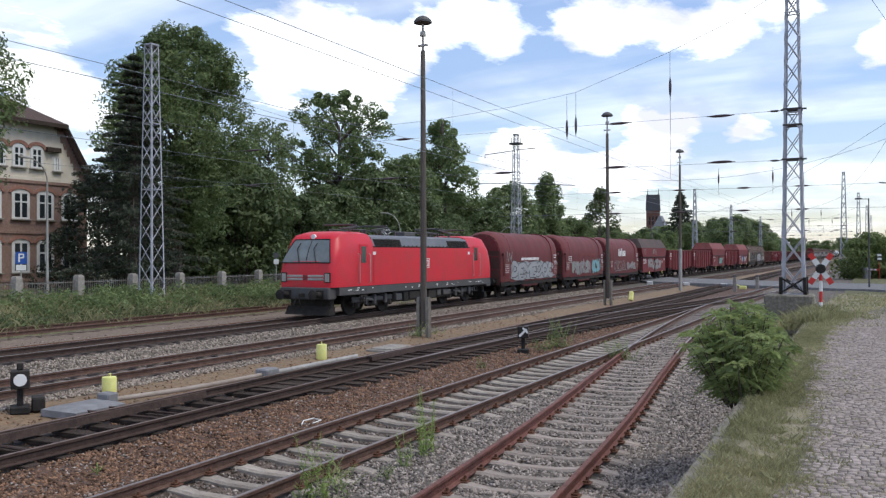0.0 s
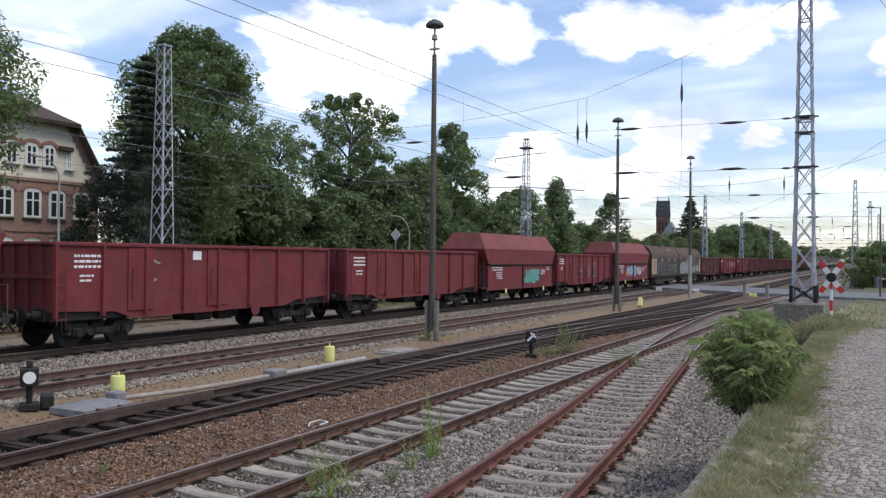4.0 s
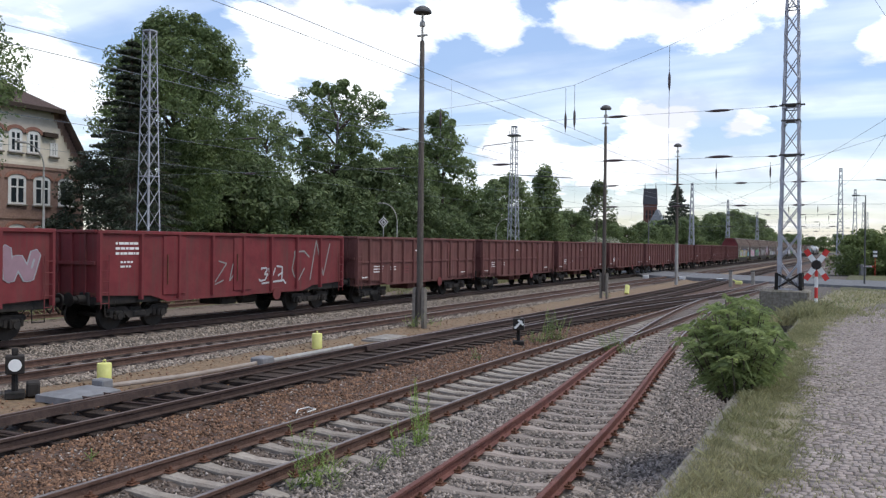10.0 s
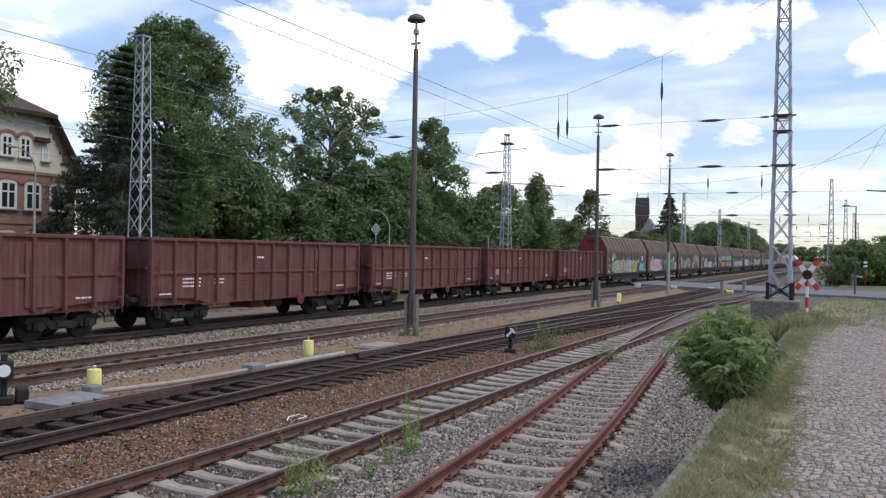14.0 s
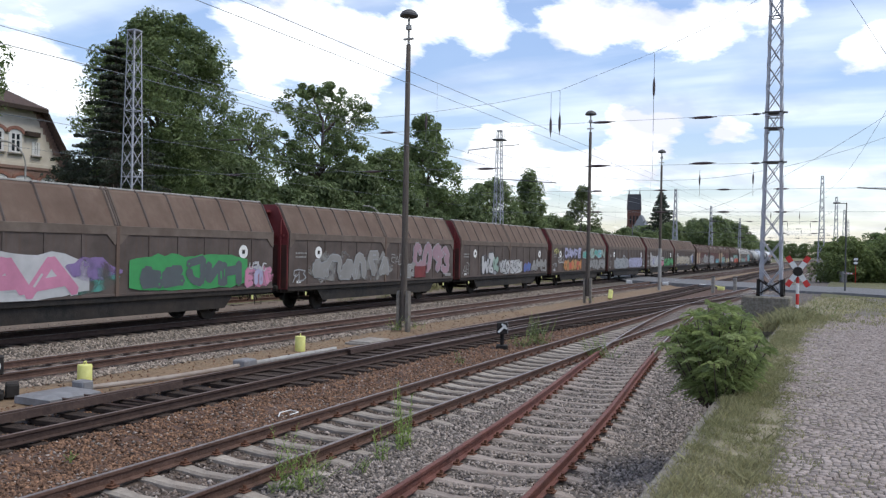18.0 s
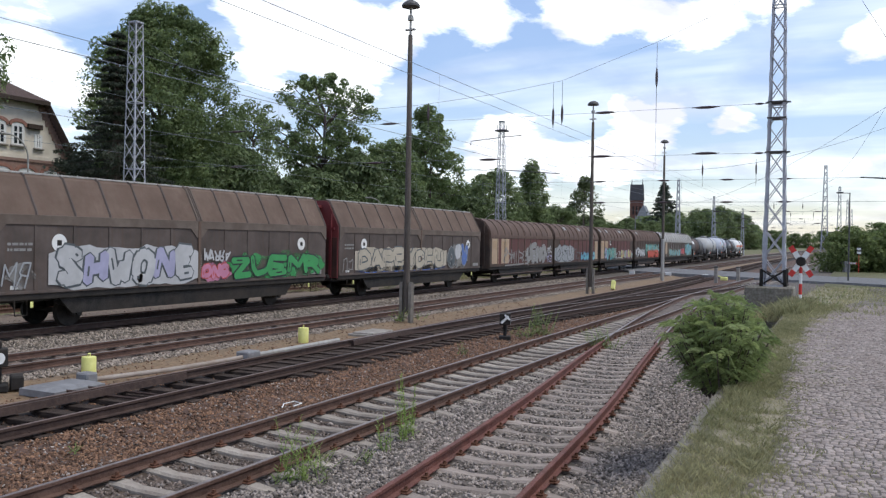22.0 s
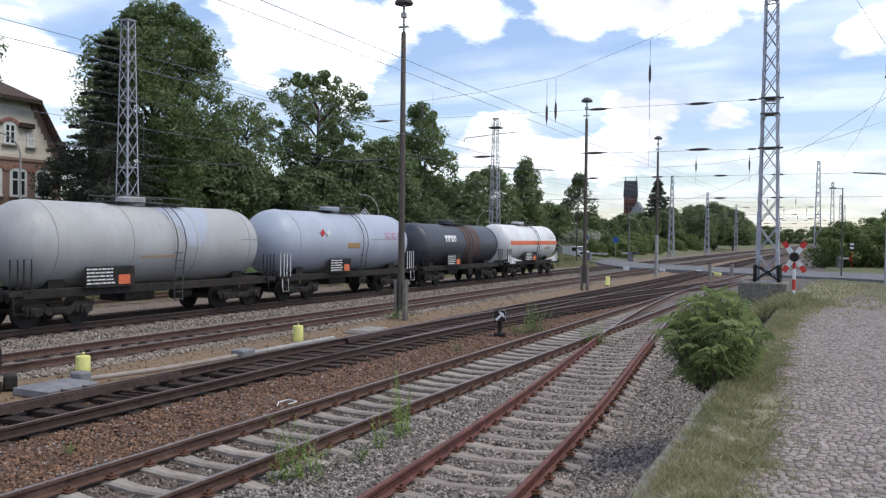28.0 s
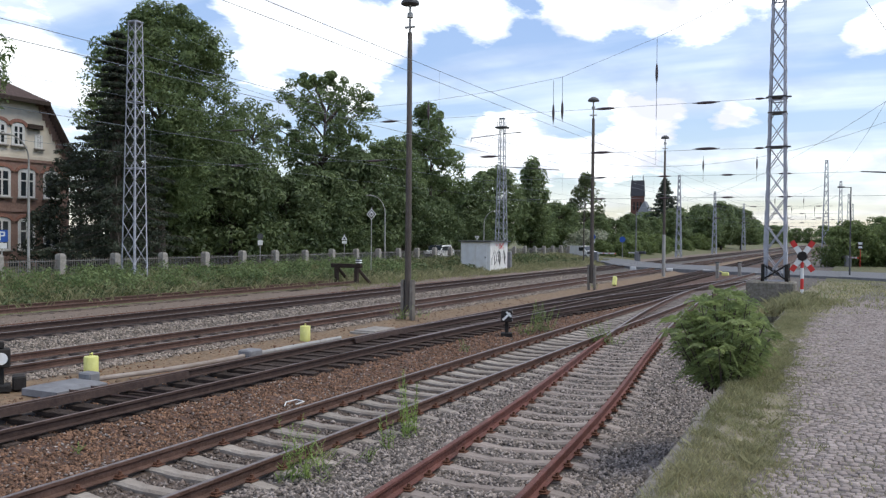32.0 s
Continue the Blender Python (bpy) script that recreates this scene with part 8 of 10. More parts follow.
    # roof gear: pantographs, insulators, conductor
    for x in (-5.2, -2.4, 2.4, 5.2):
        d = 1 if x < 0 else -1
        pan = part("pantograph", Shape().tube([(x - d * 0.7, 0, 4.02), (x + d * 1.0, 0, 4.16)], 0.045, 6), DARKGREY, t, "lowered pantograph")
        for k in (-0.55, 0.55):
            part("base_bar", Shape().tube([(x - 0.8, k, 3.98), (x + 0.8, k, 3.98)], 0.03, 6), DARKGREY, pan)
            for e in (-0.7, 0.7):
                part("insulator", Shape().cyl((x + e, k, 3.72), (x + e, k, 3.96), 0.07, 0.05, 8), INSUL, pan)
        for k in (-0.4, 0.4):
            part("upper_arm", Shape().tube([(x + d * 1.0, 0, 4.16), (x - d * 0.65, k, 4.24)], 0.03, 6), DARKGREY, pan)
            xx = x - d * 0.65 - 0.2 + (0.4 if k > 0 else 0)
            part("contact_strip", Shape().tube([(xx, -0.8, 4.20), (xx, 0.8, 4.20)], 0.035, 6), DARKGREY, pan)
    s = Shape()
    s.tube([(-4.0, 0.25, 4.0), (4.0, 0.25, 4.0)], 0.025, 6)
    for x in (-3.6, -1.0, 0, 1.0, 3.6):
        s.cyl((x, 0.25, 3.72), (x, 0.25, 3.98), 0.06, 0.05, 8)
    s.box(-0.6, 0.6, -0.5, 0.1, 3.72, 3.98, 0.04)
    part("roof_conductor", s, DARKGREY, t)
    TRAIN.append((t, (q0 + q1) / 2))
    return t


def underframe(t, h, mat=BLACK, z0=0.88, z1=1.16, half=1.28):
    s = Shape()
    for k in (-1, 1):
        s.prism([(k * half, z0 - 0.02), (k * half, z1), (k * (half - 0.1), z1), (k * (half - 0.1), z0 + 0.03), (k * (half - 0.03), z0 + 0.03), (k * (half - 0.03), z0 - 0.02)], -h, h)
    s.box(-h, h, -0.3, 0.3, z0, z1 - 0.02)
    s.box(-h, -h + 0.12, -half, half, z0, z1)
    s.box(h - 0.12, h, -half, half, z0, z1)
    s.box(-0.45, 0.45, -0.75, 0.35, z0 - 0.38, z0, 0.05)
    s.lathe([(0.8, 0.05), (0.84, 0.19), (1.62, 0.19), (1.66, 0.05)], 14, "x", (0, -0.55, z0 - 0.22))
    return part("underframe", s, mat, t)


def make_open(name, label, L, mat, ribs, door=True, mid=False, top=3.07, low=0.86):
    """A high-sided open bogie wagon."""
    h = L / 2
    t = thing(name, label, "freight wagon", group="goods train")
    half = 1.38
    underframe(t, h, mat=mat if mid else BLACK)
    z_side = 1.16
    for k in (-1, 1):
        s = Shape()
        y0, y1 = k * (half - 0.05), k * half
        # lower edge: sill drops between the bogies
        poly = [(-h, z_side), (-h, top), (h, top), (h, z_side), (h - 2.2, z_side - 0.10), (h - 2.9, low), (0.6, low), (0.3, low - 0.02), (-h + 2.9, low - 0.02), (-h + 2.2, z_side - 0.10)]
        s.prism(poly, y0, y1, "y")
        w = part("side_wall", s, mat, t)
        r = Shape().box(-h - 0.02, h + 0.02, k * (half - 0.07), k * (half + 0.08), top - 0.02, top + 0.10, 0.02)
        part("top_rail", r, mat, w)
        if mid:
            part("mid_rail", Shape().box(-h, h, k * half, k * (half + 0.05), 1.92, 2.02, 0.012), mat, w)
        rb = Shape().prism([(-0.075, 0), (-0.045, k * 0.11), (0.045, k * 0.11), (0.075, 0)], 0.96, top, "z").mesh("rib", mat, 30)
        for i in range(ribs + 1):
            x = -h + 0.06 + (L - 0.12) * i / ribs
            part("rib", rb, None, w, m=Matrix.Translation((x, k * half, 0)))
        if door:
            for dx in ((h - 3.0,) if mid else (-0.0, -h + 3.2)):
                d = Shape().box(dx - 0.52, dx + 0.52, k * half, k * (half + 0.045), 1.05, 2.9 if mid else top - 0.05, 0.015)
                dr = part("side_door", d, mat, w)
                g = Shape().tube([(dx - 0.35, k * (half + 0.07), 1.4), (dx - 0.35, k * (half + 0.07), 2.4)], 0.02, 6)
                part("door_handle", g, RUST, dr)
    for e in (-1, 1):
        s = Shape().box(e * h, e * (h - 0.06), -half + 0.05, half - 0.05, 1.1, top, 0.01)
        w = part("end_wall", s, mat, t)
        g = Shape()
        for y in (-0.9, -0.3, 0.3, 0.9):
            g.box(e * h, e * (h + 0.06), y - 0.04, y + 0.04, 1.1, top)
        g.box(e * h, e * (h + 0.08), -half + 0.05, half - 0.05, 2.1, 2.2)
        g.box(e * (h - 0.03), e * (h + 0.09), -half, half, top, top + 0.1, 0.02)
        part("end_post", g, mat, w)
        ld = Shape()
        ladder(ld, e * (h - 0.22), -half - 0.10, 0.75, 2.4, 0.3, 5, 0.016)
        part("end_ladder", ld, mat, t)
        buffers(t, e * h, e)
        bogie(t, e * (h - 1.95))
    part("floor", Shape().box(-h, h, -half + 0.05, half - 0.05, 1.16, 1.24), RUST, t)
    bw = Shape()
    bw.lathe([(-0.02, 0.24), (0.02, 0.24), (0.02, 0.19), (-0.02, 0.19)], 18, "y", (h * 0.3, -half - 0.05, 0.82))
    for a in range(3):
        m = Matrix.Translation((h * 0.3, -half - 0.05, 0.82)) @ Matrix.Rotation(a * 1.05, 4, "Y")
        bw.box(-0.22, 0.22, -0.012, 0.012, -0.015, 0.015, 0, m)
    part("brake_wheel", bw, MAROON, t)
    for e in (-1, 1):
        st = Shape()
        st.tube([(e * (h - 0.5) - 0.2, -half, 0.95), (e * (h - 0.5) - 0.2, -half - 0.02, 0.5), (e * (h - 0.5) + 0.2, -half - 0.02, 0.5), (e * (h - 0.5) + 0.2, -half, 0.95)], 0.02, 6)
        part("step", st, BLACK, t)
    return t


def make_coil(name, label, L, mat):
    """A coil wagon under a taut tarpaulin hood."""
    h = L / 2
    t = thing(name, label, "freight wagon", group="goods train")
    def sec(x, s, drop=0.0):
        pts = []
        for y, z in ((-1.40, 1.0), (-1.42, 1.6), (-1.42, 2.7), (-1.38, 3.15), (-1.22, 3.62), (-0.95, 3.95), (-0.55, 4.16), (0, 4.24), (0.55, 4.16), (0.95, 3.95), (1.22, 3.62), (1.38, 3.15), (1.42, 2.7), (1.42, 1.6), (1.40, 1.0)):
            pts.append((x, y * s, 1.0 + (z - drop - 1.0)))
        return pts
    n = 25
    secs = []
    rnd = random.Random(17)
    for i in range(n):
        x = -h + 1.3 + (L - 2.6) * i / (n - 1)
        secs.append(sec(x, (1.0 if i % 4 == 0 else 0.990) + rnd.uniform(-0.004, 0.004), (0.0 if i % 4 == 0 else 0.025) + rnd.uniform(-0.015, 0.015)))
    part("tarpaulin_hood", Shape().loft(secs), mat, t, "taut hood over hoops", smooth=50)
    for e in (-1, 1):
        s = Shape().loft([sec(e * (h - 1.34), 1.015, -0.04), sec(e * (h - 0.7), 1.012, -0.03), sec(e * (h - 0.2), 0.985, 0.02), sec(e * h, 0.93, 0.14)])
        hood = part("end_hood", s, mat, t, "stiff end hood", smooth=50)
        part("end_panel", Shape().loft([sec(e * (h - 0.02), 0.90, 0.17), sec(e * (h + 0.03), 0.89, 0.19)]), ENDDARK, hood, "dark red-brown end panel", smooth=30)
        cap = [(y, z) for y, z in ((-1.22, 3.0), (-1.15, 3.30), (-0.98, 3.62), (-0.72, 3.82), (-0.35, 3.97), (0, 4.0), (0.35, 3.97), (0.72, 3.82), (0.98, 3.62), (1.15, 3.30), (1.22, 3.0))]
        part("end_cap", Shape().prism(cap, e * (h + 0.02), e * (h + 0.07)), MAROON, hood, "faded red cap of the end hood")
        part("hood_seam", Shape().loft([sec(e * (h - 1.40), 1.022, -0.05), sec(e * (h - 1.32), 1.022, -0.05)]), MAROON, hood, smooth=50)
        r = Shape().box(e * (h + 0.044), e * (h - 0.03), -1.2, 1.2, 2.55, 2.68, 0.01)
        r.box(e * (h + 0.048), e * (h - 0.03), -1.2, 1.2, 1.75, 1.83, 0.01)
        part("hood_rib", r, mat, hood)
        lk = Shape().box(e * (h - 0.30), e * (h - 0.06), -1.52, -1.40, 2.72, 2.86, 0.02)
        lk.cyl((e * (h - 0.18), -1.47, 1.4), (e * (h - 0.18), -1.47, 2.72), 0.025, n=6)
        part("hood_lock", lk, mat, hood)
        buffers(t, e * (h + 0.02), e)
        bogie(t, e * (h - 1.75))
    underframe(t, h, half=1.36, z0=0.78, z1=1.02)
    for k in (-1, 1):
        tr = Shape().prism([(-h + 3.2, 0.98), (-h + 4.0, 0.62), (h - 4.0, 0.62), (h - 3.2, 0.98)], k * 1.30, k * 1.24, "y")
        part("trough_sill", tr, mat, t)
    return t


def make_hopper(name, label, L, mat, top_mat, split=2.42):
    """A self-discharging hopper with inward sloping upper walls."""
    h = L / 2
    t = thing(name, label, "freight wagon", group="goods train")
    e0, e1 = h - 0.45, h + 0.12
    half = 1.46
    walls = Shape().loft([[(-x, -y, z), (x, -y, z), (x, y, z), (-x, y, z)] for x, y, z in ((e0, half, split), (e0 + 0.35, half, split + 0.45), (e1, half, 3.30), (e1, half, 3.36))])
    part("upper_hopper", walls, mat, t, "hopper side walls", smooth=20)
    roof = Shape().loft([[(-x, -y, z), (x, -y, z), (x, y, z), (-x, y, z)] for x, y, z in ((e1, half, 3.362), (e1 - 0.42, 0.92, 4.28), (e1 - 0.46, 0.88, 4.32))])
    part("sloped_top", roof, top_mat, t, "sloped upper flank", smooth=20)
    lo = Shape().box(-h + 0.42, h - 0.42, -1.43, 1.43, 1.0, split - 0.05, 0.02)
    low = part("discharge_flap", lo, mat, t, "lower side flaps")
    rl = Shape()
    for k in (-1, 1):
        rl.box(-h + 0.4, h - 0.4, k * 1.40, k * 1.52, split - 0.06, split + 0.03, 0.02)
        rl.box(-0.07, 0.07, k * 1.43, k * 1.49, 0.9, split - 0.06)
    part("flap_beam", rl, BLACK, t)
    sill = Shape()
    for k in (-1, 1):
        sill.box(-h + 0.3, h - 0.3, k * 1.36, k * 1.44, 0.84, 1.0, 0.02)
    part("sill", sill, mat, t)
    for e in (-1, 1):
        g = Shape()
        g.box(e * (h - 0.45), e * (h + 0.35), -1.36, 1.36, 0.95, 1.06, 0.01)
        for y in (-1.25, 0, 1.25):
            g.box(e * (h - 0.1), e * (h + 0.0), y - 0.05, y + 0.05, 1.0, 2.6)
        g.box(e * (h - 0.6), e * (h - 0.5), -1.2, 1.2, 1.0, 2.6)
        part("end_platform", g, BLACK, t)
        r = Shape().tube([(e * (h + 0.3), -1.3, 1.0), (e * (h + 0.3), -1.3, 1.95), (e * (h + 0.3), -0.5, 1.95)], 0.025, 6)
        r.tube([(e * (h + 0.3), 1.3, 1.0), (e * (h + 0.3), 1.3, 1.95), (e * (h + 0.3), 0.5, 1.95)], 0.025, 6)
        part("end_railing", r, RUST, t)
        buffers(t, e * (h + 0.3), e, reach=0.5)
        bogie(t, e * (h - 1.6))
    underframe(t, h, half=1.25)
    yl = Shape()
    for x in (-h + 3.0, h - 2.2):
        yl.box(x - 0.11, x + 0.11, -1.50, -1.46, 0.62, 0.92, 0.01)
    part("yellow_tag", yl, YELLOW, t, "small yellow handle plate")
    return t


def make_slide(name, label, L, wall, roof, end, panels=10, slope=True, mid_post=True, axle=None, top=4.55, eave=3.33):
    """A sliding-wall wagon: the roof bends into the wall in one panel."""
    h = L / 2
    t = thing(name, label, "freight wagon", group="goods train")
    half = 1.42
    if slope:
        prof = [(-half, eave), (-half + 0.03, eave + 0.10), (-0.86, top - 0.10), (-0.70, top), (0.70, top), (0.86, top - 0.10), (half - 0.03, eave + 0.10), (half, eave)]
    else:
        prof = [(-half, eave), (-half + 0.03, eave + 0.22), (-1.22, eave + 0.55), (-0.98, eave + 0.83), (-0.6, eave + 1.02), (0, eave + 1.10), (0.6, eave + 1.02), (0.98, eave + 0.83), (1.22, eave + 0.55), (half - 0.03, eave + 0.22), (half, eave)]
    part("roof", Shape().loft([[(x, y, z) for y, z in prof] for x in (-h, h)]), roof, t, "folded roof panel", smooth=25 if slope else 50)
    for k in (-1, 1):
        for x0, x1 in ((-h, -0.03), (0.03, h)):
            w = Shape().box(x0, x1, k * (half - 0.06), k * half, 1.12, eave, 0.01)
            wall_ob = part("sliding_wall", w, wall, t)
            m = panels // 2
            for i in range(1, m):
                x = x0 + (x1 - x0) * i / m
                g = Shape()
                g.box(x - 0.04, x + 0.04, k * half, k * (half + 0.03), 1.2, eave - 0.12, 0.006)
                part("wall_rib", g, wall if slope else roof, wall_ob)
            part("wall_top_rail", Shape().box(x0, x1, k * half, k * (half + 0.035), eave - (0.27 if slope else 0.20), eave + 0.02, 0.01), BELT if slope else roof, wall_ob)
            part("wall_sill", Shape().box(x0, x1, k * half, k * (half + 0.03), 1.10, 1.19, 0.01), wall, wall_ob)
        for i in range(0, panels + 1):
            sm = Shape()
            x = -h + 0.05 + (L - 0.1) * i / panels
            for (ya, za), (yb, zb) in zip(prof[:len(prof) // 2], prof[1:len(prof) // 2]):
                sm.cyl((x, -k * ya, za + 0.008), (x, -k * yb, zb + 0.008), 0.046, n=5)
            # seam in the darker wall paint, standing in for the rib's shading
            part("roof_seam", sm, wall, t)
    for k in (-1, 1):
        # gussets in the upper corners of each wall, and the joint of the two halves
        for c in (-h, -0.03, 0.03, h) if slope else ():
            d = 1 if c in (-h, 0.03) else -1
            part("gusset", Shape().prism([(c, eave - 0.25), (c + d * 0.42, eave - 0.25), (c + d * 0.10, eave - 0.58), (c, eave - 0.58)], k * half, k * (half + 0.032), "y"), BELT, t)
    for k in (-1, 1):
        jt = Shape()
        for (ya, za), (yb, zb) in zip(prof[:len(prof) // 2], prof[1:len(prof) // 2]):
            jt.cyl((k * 0.10, ya, za + 0.02), (k * 0.10, yb, zb + 0.02), 0.055, n=6)
        part("hood_edge", jt, BELT if slope else roof, t, "raised edge of the sliding hood")
    if slope:
        part("ridge_strip", Shape().box(-h, h, -0.74, -0.66, top - 0.01, top + 0.05, 0.01), SILVER, t, "pale ridge strip")
    for e in (-1, 1):
        pts = [(-half + 0.05, 1.0), *[(y * 0.97, z - 0.03) for y, z in prof], (half - 0.05, 1.0)]
        s = Shape().prism(pts, e * (h - 0.02), e * (h + 0.05))
        ew = part("end_wall", s, end, t, "plain end wall", smooth=25)
        if slope:
            part("lower_end_panel", Shape().box(e * (h + 0.052), e * (h + 0.075), -1.34, 1.34, 1.05, 2.85, 0.01), ENDDARK, ew, "dark red-brown lower end panel")
        g = Shape()
        for y in (-1.0, 1.0):
            g.box(e * (h + 0.05), e * (h + 0.13), y - 0.06, y + 0.06, 1.0, 3.9)
        g.box(e * (h + 0.05), e * (h + 0.12), -1.2, 1.2, 3.2, 3.3)
        g.box(e * (h + 0.05), e * (h + 0.36), -0.5, 0.5, 4.2, 4.3)
        part("end_post", g, end, ew)
        buffers(t, e * (h + 0.02), e, reach=0.5)
    if mid_post:
        for k in (-1, 1):
            part("centre_post", Shape().box(-0.07, 0.07, k * half, k * (half + 0.05), 1.1, eave, 0.01), roof, t)
    for k in (-1, 1):
        part("sole_bar", Shape().box(-h, h, k * 1.28, k * 1.40, 0.92, 1.11, 0.015), BLACK, t)
        part("truss_skirt", Shape().prism([(-h * 0.72, 0.93), (-h * 0.66, 0.44), (h * 0.66, 0.44), (h * 0.72, 0.93)], k * 1.22, k * 1.30, "y"), BLACK, t)
    part("underframe", Shape().box(-h, h, -1.2, 1.2, 0.85, 1.0), BLACK, t)
    if slope:
        for e in (-1, 1):
            part("yellow_tag", Shape().box(e * (h - 1.25) - 0.05, e * (h - 1.25) + 0.05, -1.43, -1.40, 0.70, 0.87, 0.01), YELLOW, t, "small yellow handle plate")
    else:
        for k in (-1, 1):
            part("side_pipe", Shape().tube([(-h + 0.3, k * 1.40, 0.60), (h - 0.3, k * 1.40, 0.60)], 0.035, 6), SOOTY, t)
    for e in (-1, 1):
        st = Shape()
        st.tube([(e * (h - 0.9) - 0.2, -1.40, 0.95), (e * (h - 0.9) - 0.2, -1.42, 0.5), (e * (h - 0.9) + 0.2, -1.42, 0.5), (e * (h - 0.9) + 0.2, -1.40, 0.95)], 0.02, 6)
        part("step", st, BLACK, t)
    if axle:
        two_axles(t, (-axle, axle))
    else:
        for e in (-1, 1):
            bogie(t, e * (h - 2.2))
    return t


def make_tank(name, label, L, mat, r, cz, frame_mat=BLACK, middle=None, stripe=None, dome=0.9, bands=3, box=None, apron=None, rail_mat=BLACK, inset=0.12):
    """A tank wagon: domed barrel in saddles on a flat frame."""
    h = L / 2
    t = thing(name, label, "tank wagon", group="goods train")
    b = h - inset
    prof = [(-b + dome * (1 - math.cos(math.pi / 2 * i / 7)), 0.02 + (r - 0.02) * math.sin(math.pi / 2 * i / 7)) for i in range(8)]
    prof += [(x, r) for x in (-b * 0.4, 0, b * 0.4)]
    prof += [(-x, q) for x, q in prof[7::-1]]
    barrel = part("barrel", Shape().lathe(prof, 40, "x", (0, 0, cz)), mat, t, "rounded tank barrel", smooth=40)
    if middle:
        part("stained_belt", Shape().lathe([(middle[1], r + 0.004), (middle[2], r + 0.004)], 40, "x", (0, 0, cz)), middle[0], barrel, "rust-stained belt", smooth=40)
    for i in range(bands):
        x = -b + dome + 0.15 + (2 * b - 2 * dome - 0.3) * (i / max(bands - 1, 1))
        part("barrel_band", Shape().lathe([(x - 0.045, r + 0.004), (x - 0.04, r + 0.018), (x + 0.04, r + 0.018), (x + 0.045, r + 0.004)], 40, "x", (0, 0, cz)), mat, barrel, smooth=30)
    if stripe:
        z0, z1 = stripe
        s = Shape()
        for k in (-1, 1):
            for i in range(4):
                za, zb = z0 + (z1 - z0) * i / 4, z0 + (z1 - z0) * (i + 1) / 4
                ya, yb = math.sqrt(max((r + 0.006) ** 2 - (za - cz) ** 2, 0)), math.sqrt(max((r + 0.006) ** 2 - (zb - cz) ** 2, 0))
                q = len(s.v)
                s.v += [(-b + dome * 0.85, k * ya, za), (b - dome * 0.85, k * ya, za), (b - dome * 0.85, k * yb, zb), (-b + dome * 0.85, k * yb, zb)]
                s.f.append((q, q + 1, q + 2, q + 3))
        part("stripe", s, ORANGE, barrel, "orange band", smooth=60)
    top = cz + r
    d = Shape().lathe([(top - 0.05, 0.48), (top + 0.22, 0.48), (top + 0.26, 0.44), (top + 0.28, 0.15)], 20, "z", (-0.35, 0, 0))
    part("manhole_dome", d, mat, t)
    w = Shape().box(-1.7, 1.7, -0.55, 0.55, top + 0.04, top + 0.07)
    for k in (-0.55, 0.55):
        w.tube([(-1.7, k, top + 0.1), (-1.7, k, top + 0.26), (1.7, k, top + 0.26), (1.7, k, top + 0.1)], 0.02, 6)
        w.cyl((0, k, top), (0, k, top + 0.26), 0.02, n=6)
    part("walkway", w, DARKGREY, t)
    ld = Shape()
    for k in (-0.2, 0.2):
        pts = []
        for i in range(9):
            a = math.pi / 2 - 1.9 * i / 8
            pts.append((0.55 + k, -(r + 0.12) * math.cos(a) if a < math.pi / 2 else 0, cz + (r + 0.12) * math.sin(a)))
        pts.append((0.55 + k, -1.32, 1.0))
        pts.append((0.55 + k, -1.34, 0.5))
        ld.tube(pts, 0.02, 6)
    for i in range(9):
        z = 0.55 + i * 0.27
        yy = -1.34 if z < cz - r * 0.35 else -min(1.34, math.sqrt(max((r + 0.12) ** 2 - (z - cz) ** 2, 0.01)))
        if z < cz:
            ld.cyl((0.35, yy, z), (0.75, yy, z), 0.016, n=5)
    part("side_ladder", ld, DARKGREY, t)
    for e in (-1, 1):
        s = Shape()
        x = e * (h - 1.9)
        secs = []
        for a in np.linspace(-0.72, 0.72, 9):
            secs.append([(x - 0.28, (r + 0.03) * math.sin(a), cz - (r + 0.03) * math.cos(a)), (x + 0.28, (r + 0.03) * math.sin(a), cz - (r + 0.03) * math.cos(a)), (x + 0.28, (r + 0.03) * math.sin(a), 1.1), (x - 0.28, (r + 0.03) * math.sin(a), 1.1)])
        s.loft(secs)
        part("saddle", s, frame_mat, t)
    f = Shape()
    for k in (-1, 1):
        f.box(-h, h, k * 1.05, k * 1.22, 0.88, 1.16, 0.02)
    f.box(-h, h, -0.25, 0.25, 0.9, 1.1)
    f.box(-h - 0.02, -h + 0.5, -1.35, 1.35, 0.98, 1.12, 0.02)
    f.box(h - 0.5, h + 0.02, -1.35, 1.35, 0.98, 1.12, 0.02)
    f.box(-1.2, 0.2, -0.6, 0.6, 0.55, 0.9, 0.05)
    f.lathe([(0.8, 0.04), (0.83, 0.2), (1.6, 0.2), (1.63, 0.04)], 14, "x", (0, -0.8, 0.72))
    part("frame", f, frame_mat, t)
    g = Shape()
    for e in (-1, 1):
        for q in (0.0, 0.45):
            g = Shape()
            g.tube([(e * (h - 0.05 - q), -1.3, 1.1), (e * (h - 0.05 - q), -1.3, 2.05), (e * (h - 0.30 - q), -1.3, 2.05), (e * (h - 0.30 - q), -1.3, 1.1)], 0.022, 6)
            part("end_rail", g, rail_mat, t, "end rail")
        g = Shape()
        g.tube([(e * (h - 0.5), -1.36, 1.0), (e * (h - 0.5), -1.4, 0.5), (e * (h - 0.1), -1.4, 0.5), (e * (h - 0.1), -1.36, 1.0)], 0.02, 6)
        part("step", g, rail_mat, t)
